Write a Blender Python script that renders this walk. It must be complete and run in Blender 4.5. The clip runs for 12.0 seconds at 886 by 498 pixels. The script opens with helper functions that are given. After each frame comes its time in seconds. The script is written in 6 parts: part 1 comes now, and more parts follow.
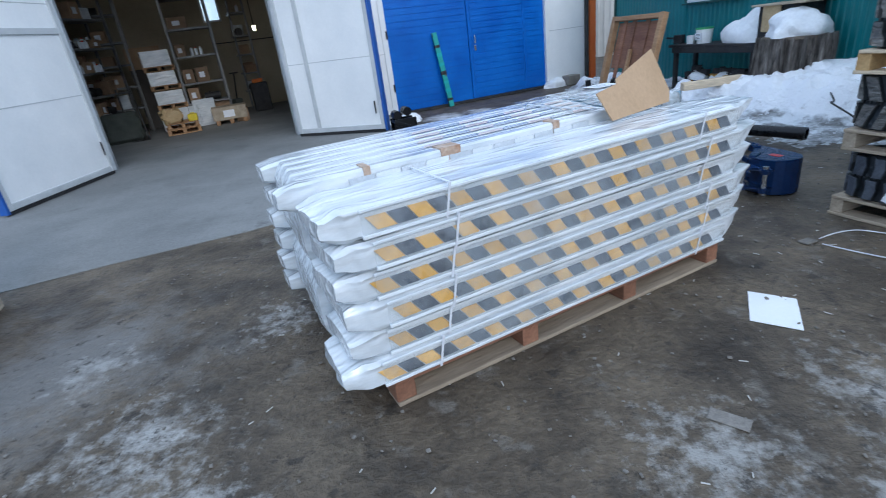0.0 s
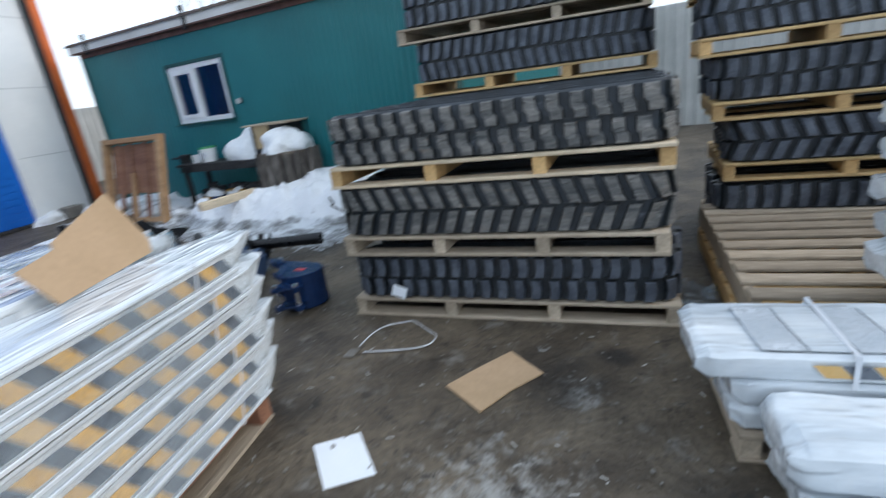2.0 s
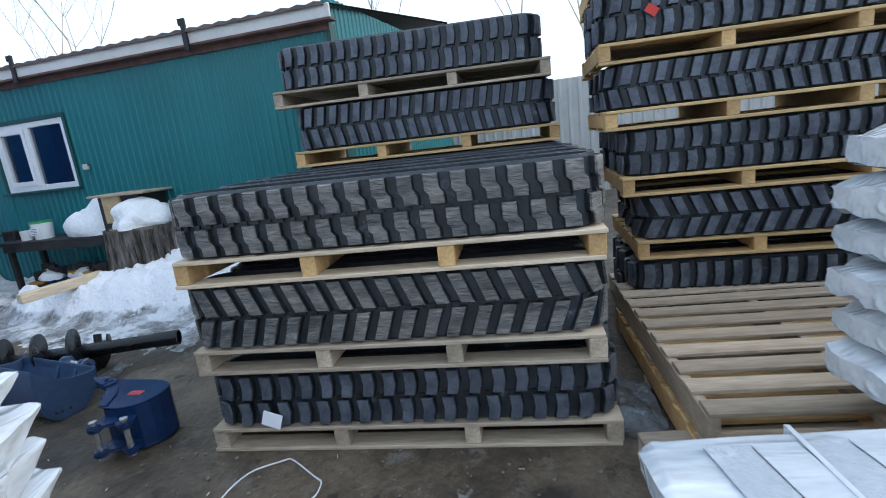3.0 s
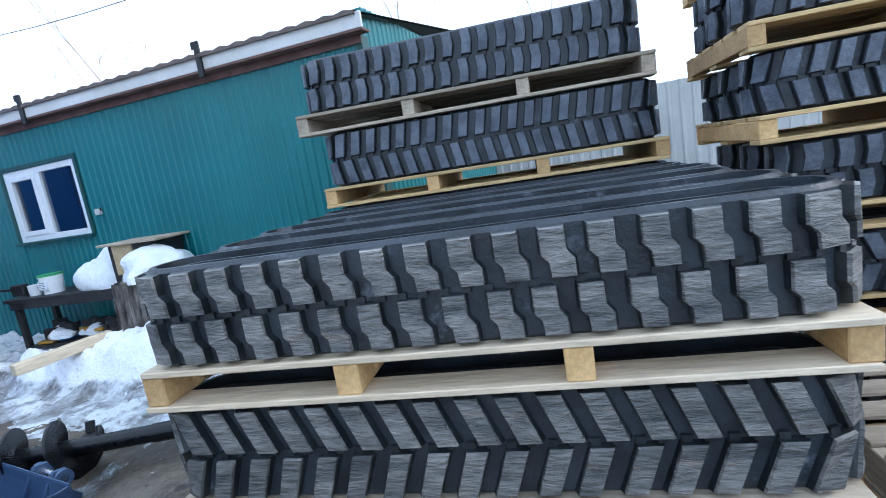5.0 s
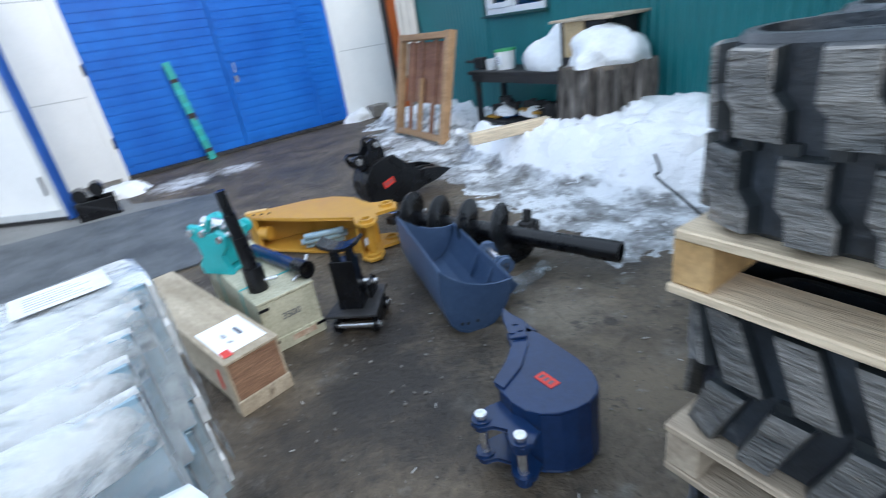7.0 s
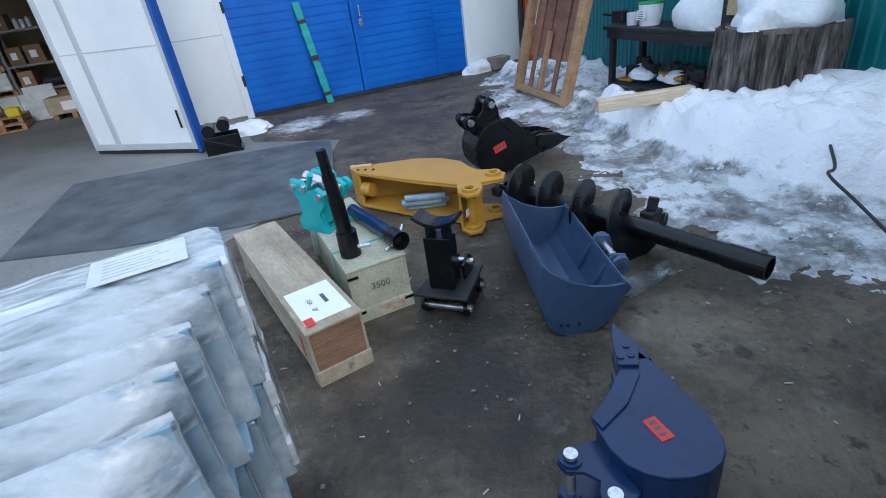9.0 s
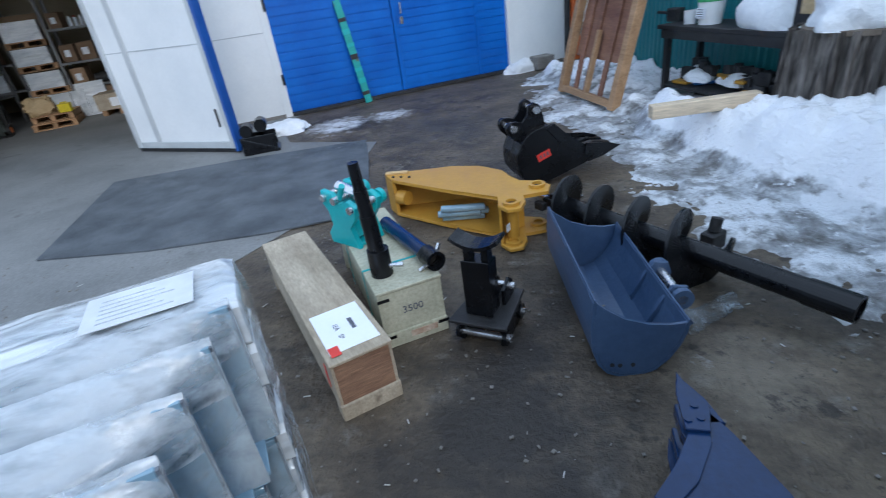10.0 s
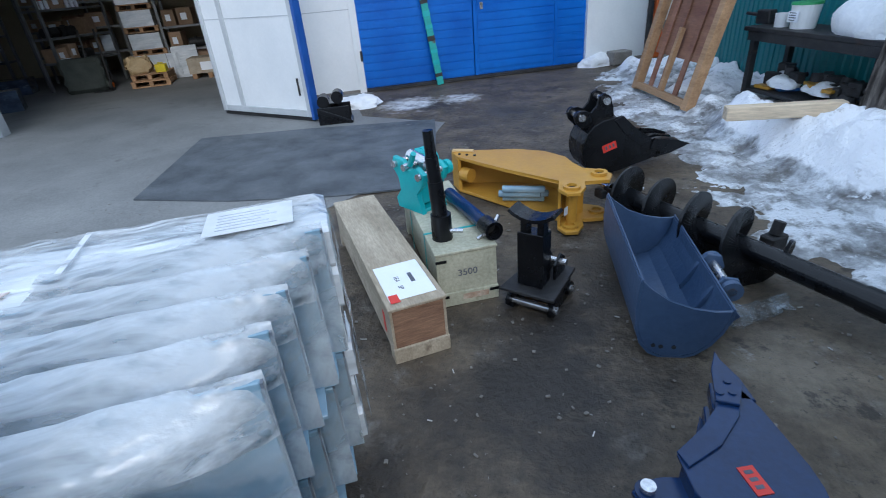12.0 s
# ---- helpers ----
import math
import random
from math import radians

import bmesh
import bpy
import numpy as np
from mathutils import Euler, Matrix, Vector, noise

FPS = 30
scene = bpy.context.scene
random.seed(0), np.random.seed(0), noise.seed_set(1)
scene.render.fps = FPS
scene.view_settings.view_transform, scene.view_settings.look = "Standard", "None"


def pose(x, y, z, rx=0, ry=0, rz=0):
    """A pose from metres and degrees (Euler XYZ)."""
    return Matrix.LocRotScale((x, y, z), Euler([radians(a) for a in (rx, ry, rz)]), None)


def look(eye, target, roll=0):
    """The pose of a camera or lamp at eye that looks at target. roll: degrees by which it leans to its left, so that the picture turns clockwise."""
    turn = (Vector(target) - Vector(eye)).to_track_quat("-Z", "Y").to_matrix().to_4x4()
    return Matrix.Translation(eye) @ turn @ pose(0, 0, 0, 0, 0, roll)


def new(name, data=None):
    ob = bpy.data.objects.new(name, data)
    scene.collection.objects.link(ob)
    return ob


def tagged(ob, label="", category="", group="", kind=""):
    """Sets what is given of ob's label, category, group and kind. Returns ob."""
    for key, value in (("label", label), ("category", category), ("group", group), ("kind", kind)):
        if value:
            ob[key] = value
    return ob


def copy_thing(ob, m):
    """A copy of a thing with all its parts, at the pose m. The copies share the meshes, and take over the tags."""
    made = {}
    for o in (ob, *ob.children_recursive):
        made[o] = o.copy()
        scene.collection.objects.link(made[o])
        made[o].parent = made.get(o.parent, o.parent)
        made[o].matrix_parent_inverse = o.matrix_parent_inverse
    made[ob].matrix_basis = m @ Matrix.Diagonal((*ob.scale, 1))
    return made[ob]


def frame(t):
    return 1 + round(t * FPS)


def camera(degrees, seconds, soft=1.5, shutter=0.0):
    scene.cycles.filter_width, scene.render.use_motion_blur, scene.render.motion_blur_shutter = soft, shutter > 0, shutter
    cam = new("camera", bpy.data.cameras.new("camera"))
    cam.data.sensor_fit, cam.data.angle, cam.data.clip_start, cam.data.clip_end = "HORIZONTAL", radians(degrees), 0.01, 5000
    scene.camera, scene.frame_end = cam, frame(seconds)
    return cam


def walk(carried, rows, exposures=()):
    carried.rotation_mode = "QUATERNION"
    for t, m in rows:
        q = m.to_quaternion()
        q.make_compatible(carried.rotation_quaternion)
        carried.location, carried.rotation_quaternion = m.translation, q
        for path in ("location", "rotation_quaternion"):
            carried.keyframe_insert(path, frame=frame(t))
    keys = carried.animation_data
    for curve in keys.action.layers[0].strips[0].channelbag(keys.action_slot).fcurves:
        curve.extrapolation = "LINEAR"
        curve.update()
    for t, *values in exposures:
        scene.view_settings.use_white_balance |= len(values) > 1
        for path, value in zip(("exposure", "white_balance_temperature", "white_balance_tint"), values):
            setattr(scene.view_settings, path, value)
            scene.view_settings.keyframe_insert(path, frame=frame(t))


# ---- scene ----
cam = camera(83.0, 12.0, soft=0.95, shutter=0.35)
PATH = [
    (0, (0.167, -0.274, 1.413), (-0.047, 1.55, 0.622), -7.5),
    (0.5, (0.154, -0.255, 1.418), (-0.174, 1.556, 0.635), -7.9),
    (1, (0.218, -0.179, 1.406), (0.113, 1.647, 0.595), -9.3),
    (1.5, (0.395, 0.061, 1.383), (0.968, 1.811, 0.601), -9.0),
    (2, (0.66, 0.263, 1.442), (1.957, 1.651, 0.818), -7.8),
    (2.5, (0.966, 0.474, 1.473), (2.538, 1.613, 0.989), -6.8),
    (2.7, (1.05, 0.539, 1.465), (2.655, 1.643, 1.011), -6.2),
    (4.3, (1.617, 1.231, 1.501), (3.228, 2.353, 1.119), -8.5),
    (4.5, (1.676, 1.286, 1.5), (3.277, 2.432, 1.147), -8.5),
    (5, (1.792, 1.351, 1.51), (3.358, 2.549, 1.177), -9.1),
    (5.5, (1.83, 1.46, 1.483), (3.335, 2.719, 1.096), -9.2),
    (6, (1.858, 1.715, 1.453), (3.205, 3.099, 0.938), -8.9),
    (6.5, (1.839, 1.993, 1.431), (2.746, 3.639, 0.746), -9.1),
    (7, (1.878, 2.29, 1.418), (2.069, 4.1, 0.587), -9.1),
    (7.5, (1.901, 2.425, 1.427), (1.705, 4.191, 0.509), -8.0),
    (7.7, (1.9, 2.435, 1.438), (1.676, 4.185, 0.497), -7.7),
    (9.3, (1.897, 2.654, 1.43), (1.668, 4.405, 0.491), -8.0),
    (9.5, (1.879, 2.722, 1.427), (1.665, 4.479, 0.494), -8.3),
    (10, (1.862, 2.79, 1.442), (1.497, 4.521, 0.509), -8.3),
    (10.5, (1.874, 2.766, 1.44), (1.218, 4.406, 0.502), -7.7),
    (11, (1.867, 2.709, 1.426), (1.097, 4.291, 0.474), -7.2),
    (11.5, (1.862, 2.653, 1.435), (1.183, 4.274, 0.48), -6.6),
    (12, (1.862, 2.604, 1.424), (1.3, 4.274, 0.477), -5.1),
]
EXPOSURES = [(0.0, 0.48, 6050, 10), (0.5, 0.46, 6450, 10), (1.0, 0.46, 6550, 10), (1.5, 0.56, 6950, 10), (2.5, 0.5, 6700, 10), (4.4, 1.08, 6100, 10), (5.6, 1.1, 6000, 10), (6.5, 1.15, 6150, 10), (7.0, 1.02, 6650, 10), (7.5, 0.64, 6550, 10), (9.5, 0.57, 6100, 10), (12.0, 0.55, 6120, 10)]
walk(cam, [(t, look(eye, target, roll)) for t, eye, target, roll in PATH], EXPOSURES)

# ---- world and light: bright overcast sky, a weak wide sun ----
world = bpy.data.worlds.new("overcast")
scene.world = world
world.use_nodes = True
wn, wl = world.node_tree.nodes, world.node_tree.links
sky = wn.new("ShaderNodeTexSky")
sky.sky_type, sky.sun_disc = "NISHITA", False
sky.sun_elevation, sky.sun_rotation = radians(24), radians(150)
dim = wn.new("ShaderNodeMix")
dim.data_type, dim.blend_type = "RGBA", "MULTIPLY"
dim.inputs[0].default_value = 1.0
wl.new(sky.outputs[0], dim.inputs[6])
dim.inputs[7].default_value = (0.13, 0.13, 0.13, 1)
cloud = wn.new("ShaderNodeMix")
cloud.data_type = "RGBA"
cloud.inputs[0].default_value = 0.8
wl.new(dim.outputs[2], cloud.inputs[6])
cloud.inputs[7].default_value = (0.77, 0.95, 1.20, 1)
wl.new(cloud.outputs[2], wn["Background"].inputs[0])
wn["Background"].inputs[1].default_value = 1.0
sun = new("sun", bpy.data.lights.new("sun", "SUN"))
sun.data.energy, sun.data.angle, sun.data.color = 0.7, radians(25), (1.0, 0.95, 0.88)
sun.matrix_world = look((0, 0, 20), (-9 * math.sin(radians(150)), -9 * math.cos(radians(150)), 14))


# ---- materials ----
def mat(name, a, b, scale=4.0, rough=0.7, metal=0.0, bump=0.15, fine=60.0, stretch=(1, 1, 1), local=False, spot=None, spot_scale=2.0,
        spot_at=0.6, spot_rough=None, vary=0.0, coat=0.0, soft=0.12, grit=0.55, crease=0.0, crease_scale=9.0, fold=None, shine=0.5):
    """A surface of two mottled colours with fine grain; spot: a third colour in patches of their own."""
    m = bpy.data.materials.new(name)
    m.use_nodes = True
    n, l = m.node_tree.nodes, m.node_tree.links
    p = n["Principled BSDF"]
    src = n.new("ShaderNodeTexCoord").outputs["Object"] if local else n.new("ShaderNodeNewGeometry").outputs["Position"]
    mp = n.new("ShaderNodeMapping")
    l.new(src, mp.inputs[0])
    mp.inputs["Scale"].default_value = stretch
    def tex(sc, det, ro=0.6):
        t = n.new("ShaderNodeTexNoise")
        l.new(mp.outputs[0], t.inputs["Vector"])
        t.inputs["Scale"].default_value, t.inputs["Detail"].default_value, t.inputs["Roughness"].default_value = sc, det, ro
        return t.outputs[0]
    def mixed(fac, x, y):
        q = n.new("ShaderNodeMix")
        q.data_type = "RGBA"
        l.new(fac, q.inputs[0])
        for k, v in ((6, x), (7, y)):
            if isinstance(v, tuple):
                q.inputs[k].default_value = (*v, 1)
            else:
                l.new(v, q.inputs[k])
        return q.outputs[2]
    def ramp(fac, lo, hi):
        r = n.new("ShaderNodeMapRange")
        l.new(fac, r.inputs[0])
        r.inputs[1].default_value, r.inputs[2].default_value = lo, hi
        return r.outputs[0]
    big, small = tex(scale, 5), tex(fine, 4)
    col = mixed(ramp(big, 0.32, 0.68), a, b)
    grain = n.new("ShaderNodeMix")
    grain.data_type, grain.blend_type = "RGBA", "MULTIPLY"
    grain.inputs[0].default_value = grit
    l.new(col, grain.inputs[6])
    g = ramp(small, 0.25, 0.75)
    gm = n.new("ShaderNodeMapRange")
    l.new(g, gm.inputs[0])
    gm.inputs[3].default_value, gm.inputs[4].default_value = 0.55, 1.35
    l.new(gm.outputs[0], grain.inputs[7])
    col = grain.outputs[2]
    if spot:
        mask = ramp(tex(spot_scale, 8, 0.68), spot_at, spot_at + soft)
        col = mixed(mask, col, spot)
        if spot_rough is not None:
            r = n.new("ShaderNodeMapRange")
            l.new(mask, r.inputs[0])
            r.inputs[3].default_value, r.inputs[4].default_value = rough, spot_rough
            l.new(r.outputs[0], p.inputs["Roughness"])
    if vary:
        info = n.new("ShaderNodeObjectInfo")
        hs = n.new("ShaderNodeHueSaturation")
        vr = n.new("ShaderNodeMapRange")
        l.new(info.outputs["Random"], vr.inputs[0])
        vr.inputs[3].default_value, vr.inputs[4].default_value = 1 - vary, 1 + vary
        l.new(vr.outputs[0], hs.inputs["Value"])
        l.new(col, hs.inputs["Color"])
        col = hs.outputs[0]
    l.new(col, p.inputs["Base Color"])
    if not (spot and spot_rough is not None):
        rr = n.new("ShaderNodeMapRange")
        l.new(big, rr.inputs[0])
        rr.inputs[3].default_value, rr.inputs[4].default_value = max(rough - 0.12, 0.03), min(rough + 0.12, 1)
        l.new(rr.outputs[0], p.inputs["Roughness"])
    p.inputs["Metallic"].default_value = metal
    p.inputs["Coat Weight"].default_value = coat
    p.inputs["Specular IOR Level"].default_value = shine
    p.inputs["Coat Roughness"].default_value = 0.15
    if bump:
        bp = n.new("ShaderNodeBump")
        bp.inputs["Strength"].default_value, bp.inputs["Distance"].default_value = bump, 0.02
        add = n.new("ShaderNodeMath")
        add.operation = "ADD"
        l.new(big, add.inputs[0])
        l.new(small, add.inputs[1])
        l.new(add.outputs[0], bp.inputs["Height"])
        if crease:
            cr = n.new("ShaderNodeTexNoise")
            cr.noise_type = "RIDGED_MULTIFRACTAL"
            l.new(mp.outputs[0], cr.inputs["Vector"])
            cr.inputs["Scale"].default_value, cr.inputs["Detail"].default_value, cr.inputs["Distortion"].default_value = crease_scale, 3, 0.8
            b2 = n.new("ShaderNodeBump")
            b2.inputs["Strength"].default_value, b2.inputs["Distance"].default_value = crease, 0.03
            l.new(cr.outputs[0], b2.inputs["Height"])
            l.new(b2.outputs[0], bp.inputs["Normal"])
            # crease ridges whitened: milky folds plus the light they catch, in the colour
            if fold:
                fr = ramp(cr.outputs[0], fold[0], fold[0] + fold[1])
                old = p.inputs["Base Color"].links[0].from_socket
                l.new(mixed(fr, old, fold[2]), p.inputs["Base Color"])
        l.new(bp.outputs[0], p.inputs["Normal"])
        l.new(bp.outputs[0], p.inputs["Coat Normal"])
    return m


YARD = mat("yard_ground", (0.034, 0.025, 0.017), (0.15, 0.118, 0.082), 2.2, 0.6, 0, 0.8, 26, spot=(0.17, 0.155, 0.135), spot_scale=5.0, spot_at=0.56, spot_rough=0.8, soft=0.12, grit=0.9)


WET, FROST = (0.024, 0.020, 0.017), (0.40, 0.40, 0.385)


def weathered(m, rules, pools=()):
    """Adds further layers of stain: colour, noise scale, threshold, width, strength, shift; pools: centre, reach, colour, strength."""
    n, l = m.node_tree.nodes, m.node_tree.links
    p = n["Principled BSDF"]
    pos = n.new("ShaderNodeNewGeometry").outputs["Position"]

    def cloudy(sc, shift, det=9):
        mp = n.new("ShaderNodeMapping")
        mp.inputs["Location"].default_value = shift
        l.new(pos, mp.inputs[0])
        t = n.new("ShaderNodeTexNoise")
        l.new(mp.outputs[0], t.inputs["Vector"])
        t.inputs["Scale"].default_value, t.inputs["Detail"].default_value, t.inputs["Roughness"].default_value = sc, det, 0.72
        return t.outputs[0]

    def lay(fac, at, wide, most, colour):
        r = n.new("ShaderNodeMapRange")
        l.new(fac, r.inputs[0])
        r.inputs[1].default_value, r.inputs[2].default_value, r.inputs[4].default_value = at, at + wide, most
        q = n.new("ShaderNodeMix")
        q.data_type = "RGBA"
        l.new(r.outputs[0], q.inputs[0])
        l.new(p.inputs["Base Color"].links[0].from_socket, q.inputs[6])
        q.inputs[7].default_value = (*colour, 1)
        l.new(q.outputs[2], p.inputs["Base Color"])

    for centre, reach, colour, most, sc in pools:
        d = n.new("ShaderNodeVectorMath")
        d.operation = "DISTANCE"
        l.new(pos, d.inputs[0])
        d.inputs[1].default_value = (*centre, 0)
        near = n.new("ShaderNodeMapRange")
        l.new(d.outputs["Value"], near.inputs[0])
        near.inputs[1].default_value, near.inputs[2].default_value, near.inputs[3].default_value, near.inputs[4].default_value = 0.0, reach, 0.17 if colour == FROST else 0.30, -0.30
        add = n.new("ShaderNodeMath")
        add.operation = "ADD"
        l.new(near.outputs[0], add.inputs[0])
        l.new(cloudy(sc, (centre[0], 5, 1), 12), add.inputs[1])
        lay(add.outputs[0], 0.54 if colour == FROST else 0.50, 0.17 if colour == FROST else 0.24, most, colour)
    for colour, sc, at, wide, most, shift in rules:
        lay(cloudy(sc, shift), at, wide, most, colour)


weathered(YARD, (((0.022, 0.018, 0.014), 1.3, 0.54, 0.14, 0.75, (4, 1, 0)), ((0.020, 0.016, 0.013), 7.0, 0.57, 0.06, 0.8, (0, 3, 0)), ((0.016, 0.013, 0.011), 22.0, 0.60, 0.05, 0.75, (3, 3, 0)), ((0.20, 0.165, 0.115), 2.6, 0.60, 0.14, 0.55, (8, 2, 0)),
                 ((0.36, 0.36, 0.345), 4.4, 0.64, 0.06, 0.6, (2, 7, 0)), ((0.42, 0.41, 0.39), 38.0, 0.67, 0.04, 0.8, (0, 0, 0)), ((0.5, 0.5, 0.48), 16.0, 0.67, 0.03, 0.8, (5, 0, 0)), ((0.012, 0.010, 0.009), 55.0, 0.63, 0.03, 0.8, (6, 1, 0)), ((0.30, 0.28, 0.25), 70.0, 0.66, 0.03, 0.7, (1, 4, 0))),
          (((-2.3, 1.7), 2.0, (0.19, 0.192, 0.19), 0.65, 2.5), ((1.72, 4.0), 1.05, WET, 0.95, 4.0), ((1.75, 4.45), 0.7, WET, 0.95, 5.0), ((1.2, 3.4), 0.8, WET, 0.7, 4.0), ((2.0, 4.9), 0.8, WET, 0.75, 4.0), ((2.75, 3.7), 0.9, (0.19, 0.15, 0.10), 0.6, 5.0), ((0.3, 2.6), 1.3, WET, 0.7, 3.0), ((1.0, 8.4), 1.6, (0.05, 0.045, 0.04), 0.7, 2.0),
           ((1.65, 1.28), 1.1, FROST, 0.7, 10.0), ((0.85, 1.05), 0.9, FROST, 0.7, 11.0), ((1.4, 0.75), 0.95, FROST, 0.7, 10.0), ((-1.35, 1.2), 1.1, FROST, 0.8, 9.0), ((-1.1, 2.15), 0.75, FROST, 0.9, 11.0), ((-2.0, 1.75), 0.7, FROST, 0.6, 9.0), ((-1.0, 0.8), 0.9, FROST, 0.8, 10.0),
           ((2.4, 1.35), 0.4, FROST, 0.5, 18.0), ((2.77, 1.34), 0.24, WET, 0.9, 4.0), ((2.65, 4.35), 0.6, (0.26, 0.225, 0.17), 0.5, 6.0), ((-0.55, 8.95), 0.9, (0.7, 0.72, 0.74), 0.8, 5.0), ((0.05, 9.25), 0.6, (0.7, 0.72, 0.74), 0.8, 6.0)))
APRON = mat("concrete_apron", (0.15, 0.155, 0.155), (0.25, 0.255, 0.25), 0.7, 0.75, 0, 0.2, 70, spot=(0.09, 0.09, 0.09), spot_scale=2.2, spot_at=0.62)
weathered(APRON, (((0.10, 0.10, 0.098), 1.1, 0.55, 0.2, 0.6, (3, 3, 0)), ((0.40, 0.41, 0.41), 3.0, 0.66, 0.06, 0.6, (9, 1, 0)), ((0.38, 0.38, 0.38), 30.0, 0.70, 0.04, 0.6, (0, 0, 0))))
RUBBER_MAT = mat("rubber_mat", (0.050, 0.060, 0.070), (0.125, 0.14, 0.155), 3.0, 0.7, 0, 0.3, 90, spot=(0.17, 0.175, 0.18), spot_scale=4, spot_at=0.66)
weathered(RUBBER_MAT, (((0.20, 0.20, 0.20), 2.0, 0.58, 0.2, 0.5, (1, 5, 0)), ((0.3, 0.3, 0.3), 22.0, 0.70, 0.04, 0.6, (0, 0, 0))))
SNOW = mat("snow", (0.74, 0.77, 0.80), (0.86, 0.88, 0.90), 5, 0.6, 0, 0.7, 20, spot=(0.66, 0.66, 0.65), spot_scale=1.5, spot_at=0.70, grit=0.10)
ICE = mat("dirty_ice", (0.12, 0.115, 0.11), (0.50, 0.53, 0.56), 5.5, 0.45, 0, 0.9, 22, spot=(0.68, 0.71, 0.74), spot_scale=2.2, spot_at=0.50, soft=0.08, grit=0.6)
weathered(ICE, (((0.10, 0.095, 0.085), 4.0, 0.55, 0.08, 0.75, (2, 2, 0)), ((0.10, 0.10, 0.10), 15.0, 0.58, 0.06, 0.6, (7, 2, 0)), ((0.74, 0.77, 0.80), 11.0, 0.59, 0.05, 0.85, (1, 9, 0))))
def layered(name, low, high, at, wide, wobble):
    """Snow above, dirty ice below: parted by height, with a ragged edge."""
    m = low.copy()
    m.name = name
    n, l = m.node_tree.nodes, m.node_tree.links
    p = n["Principled BSDF"]
    geo = n.new("ShaderNodeNewGeometry")
    sep = n.new("ShaderNodeSeparateXYZ")
    l.new(geo.outputs["Position"], sep.inputs[0])
    t = n.new("ShaderNodeTexNoise")
    l.new(geo.outputs["Position"], t.inputs["Vector"])
    t.inputs["Scale"].default_value, t.inputs["Detail"].default_value, t.inputs["Roughness"].default_value = 2.4, 7, 0.65
    k = n.new("ShaderNodeMath")
    k.operation = "MULTIPLY_ADD"
    l.new(t.outputs[0], k.inputs[0])
    k.inputs[1].default_value = wobble
    l.new(sep.outputs["Z"], k.inputs[2])
    r = n.new("ShaderNodeMapRange")
    l.new(k.outputs[0], r.inputs[0])
    r.inputs[1].default_value, r.inputs[2].default_value = at, at + wide
    q = n.new("ShaderNodeMix")
    q.data_type = "RGBA"
    l.new(r.outputs[0], q.inputs[0])
    l.new(p.inputs["Base Color"].links[0].from_socket, q.inputs[6])
    q.inputs[7].default_value = (*high, 1)
    l.new(q.outputs[2], p.inputs["Base Color"])
    return m


BANK = layered("snow_over_ice", ICE, (0.83, 0.85, 0.88), 0.275, 0.04, 0.35)
weathered(BANK, (((0.42, 0.41, 0.40), 7.0, 0.61, 0.05, 0.6, (3, 1, 2)), ((0.30, 0.28, 0.26), 26.0, 0.66, 0.04, 0.6, (1, 1, 6))))

PANEL = mat("white_panel", (0.70, 0.73, 0.75), (0.80, 0.82, 0.83), 1.2, 0.45, 0, 0.04, 30, spot=(0.55, 0.56, 0.55), spot_scale=5, spot_at=0.74, grit=0.06)
FRAME_GREY = mat("grey_frame", (0.42, 0.45, 0.47), (0.52, 0.55, 0.57), 3, 0.45, 0.0, 0.05, grit=0.1)
BLUE = mat("blue_paint", (0.003, 0.095, 0.43), (0.006, 0.145, 0.56), 1.5, 0.42, 0, 0.05, 30, spot=(0.04, 0.15, 0.42), spot_scale=7, spot_at=0.70, coat=0.05, grit=0.15, shine=0.3)
BLUE_DARK = mat("blue_trim", (0.01, 0.07, 0.30), (0.015, 0.10, 0.40), 3, 0.4, grit=0.1)
ORANGE = mat("orange_paint", (0.60, 0.11, 0.02), (0.72, 0.16, 0.03), 3, 0.5)
GREEN = mat("green_sheet", (0.005, 0.138, 0.150), (0.010, 0.180, 0.192), 1.0, 0.42, 0.0, 0.05, 30, spot=(0.02, 0.20, 0.185), spot_scale=3, spot_at=0.66, grit=0.15)
GREEN_DARK = mat("green_trim", (0.006, 0.055, 0.05), (0.01, 0.08, 0.07), 3, 0.5)
FASCIA = mat("fascia_white", (0.62, 0.60, 0.56), (0.75, 0.74, 0.72), 2, 0.6, 0, 0.1, grit=0.2)
RUST = mat("rusty_strip", (0.10, 0.05, 0.04), (0.2, 0.11, 0.09), 6, 0.8)
ROOF = mat("roof_sheet", (0.10, 0.075, 0.065), (0.16, 0.12, 0.10), 3, 0.6)
PVC = mat("window_pvc", (0.76, 0.77, 0.77), (0.82, 0.83, 0.83), 6, 0.35, 0, 0.02, grit=0.05)
# bluish pale mottling puts the sky sheen on the bands into the colour
RUBBER = mat("track_rubber", (0.006, 0.009, 0.013), (0.030, 0.040, 0.052), 7, 0.42, 0, 0.2, 60, spot=(0.15, 0.17, 0.20), spot_scale=6, spot_at=0.60, vary=0.15, shine=0.55)
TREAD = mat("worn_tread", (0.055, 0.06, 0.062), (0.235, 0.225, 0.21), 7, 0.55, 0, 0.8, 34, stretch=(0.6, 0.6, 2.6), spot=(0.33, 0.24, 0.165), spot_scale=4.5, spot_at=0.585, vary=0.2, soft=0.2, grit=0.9)
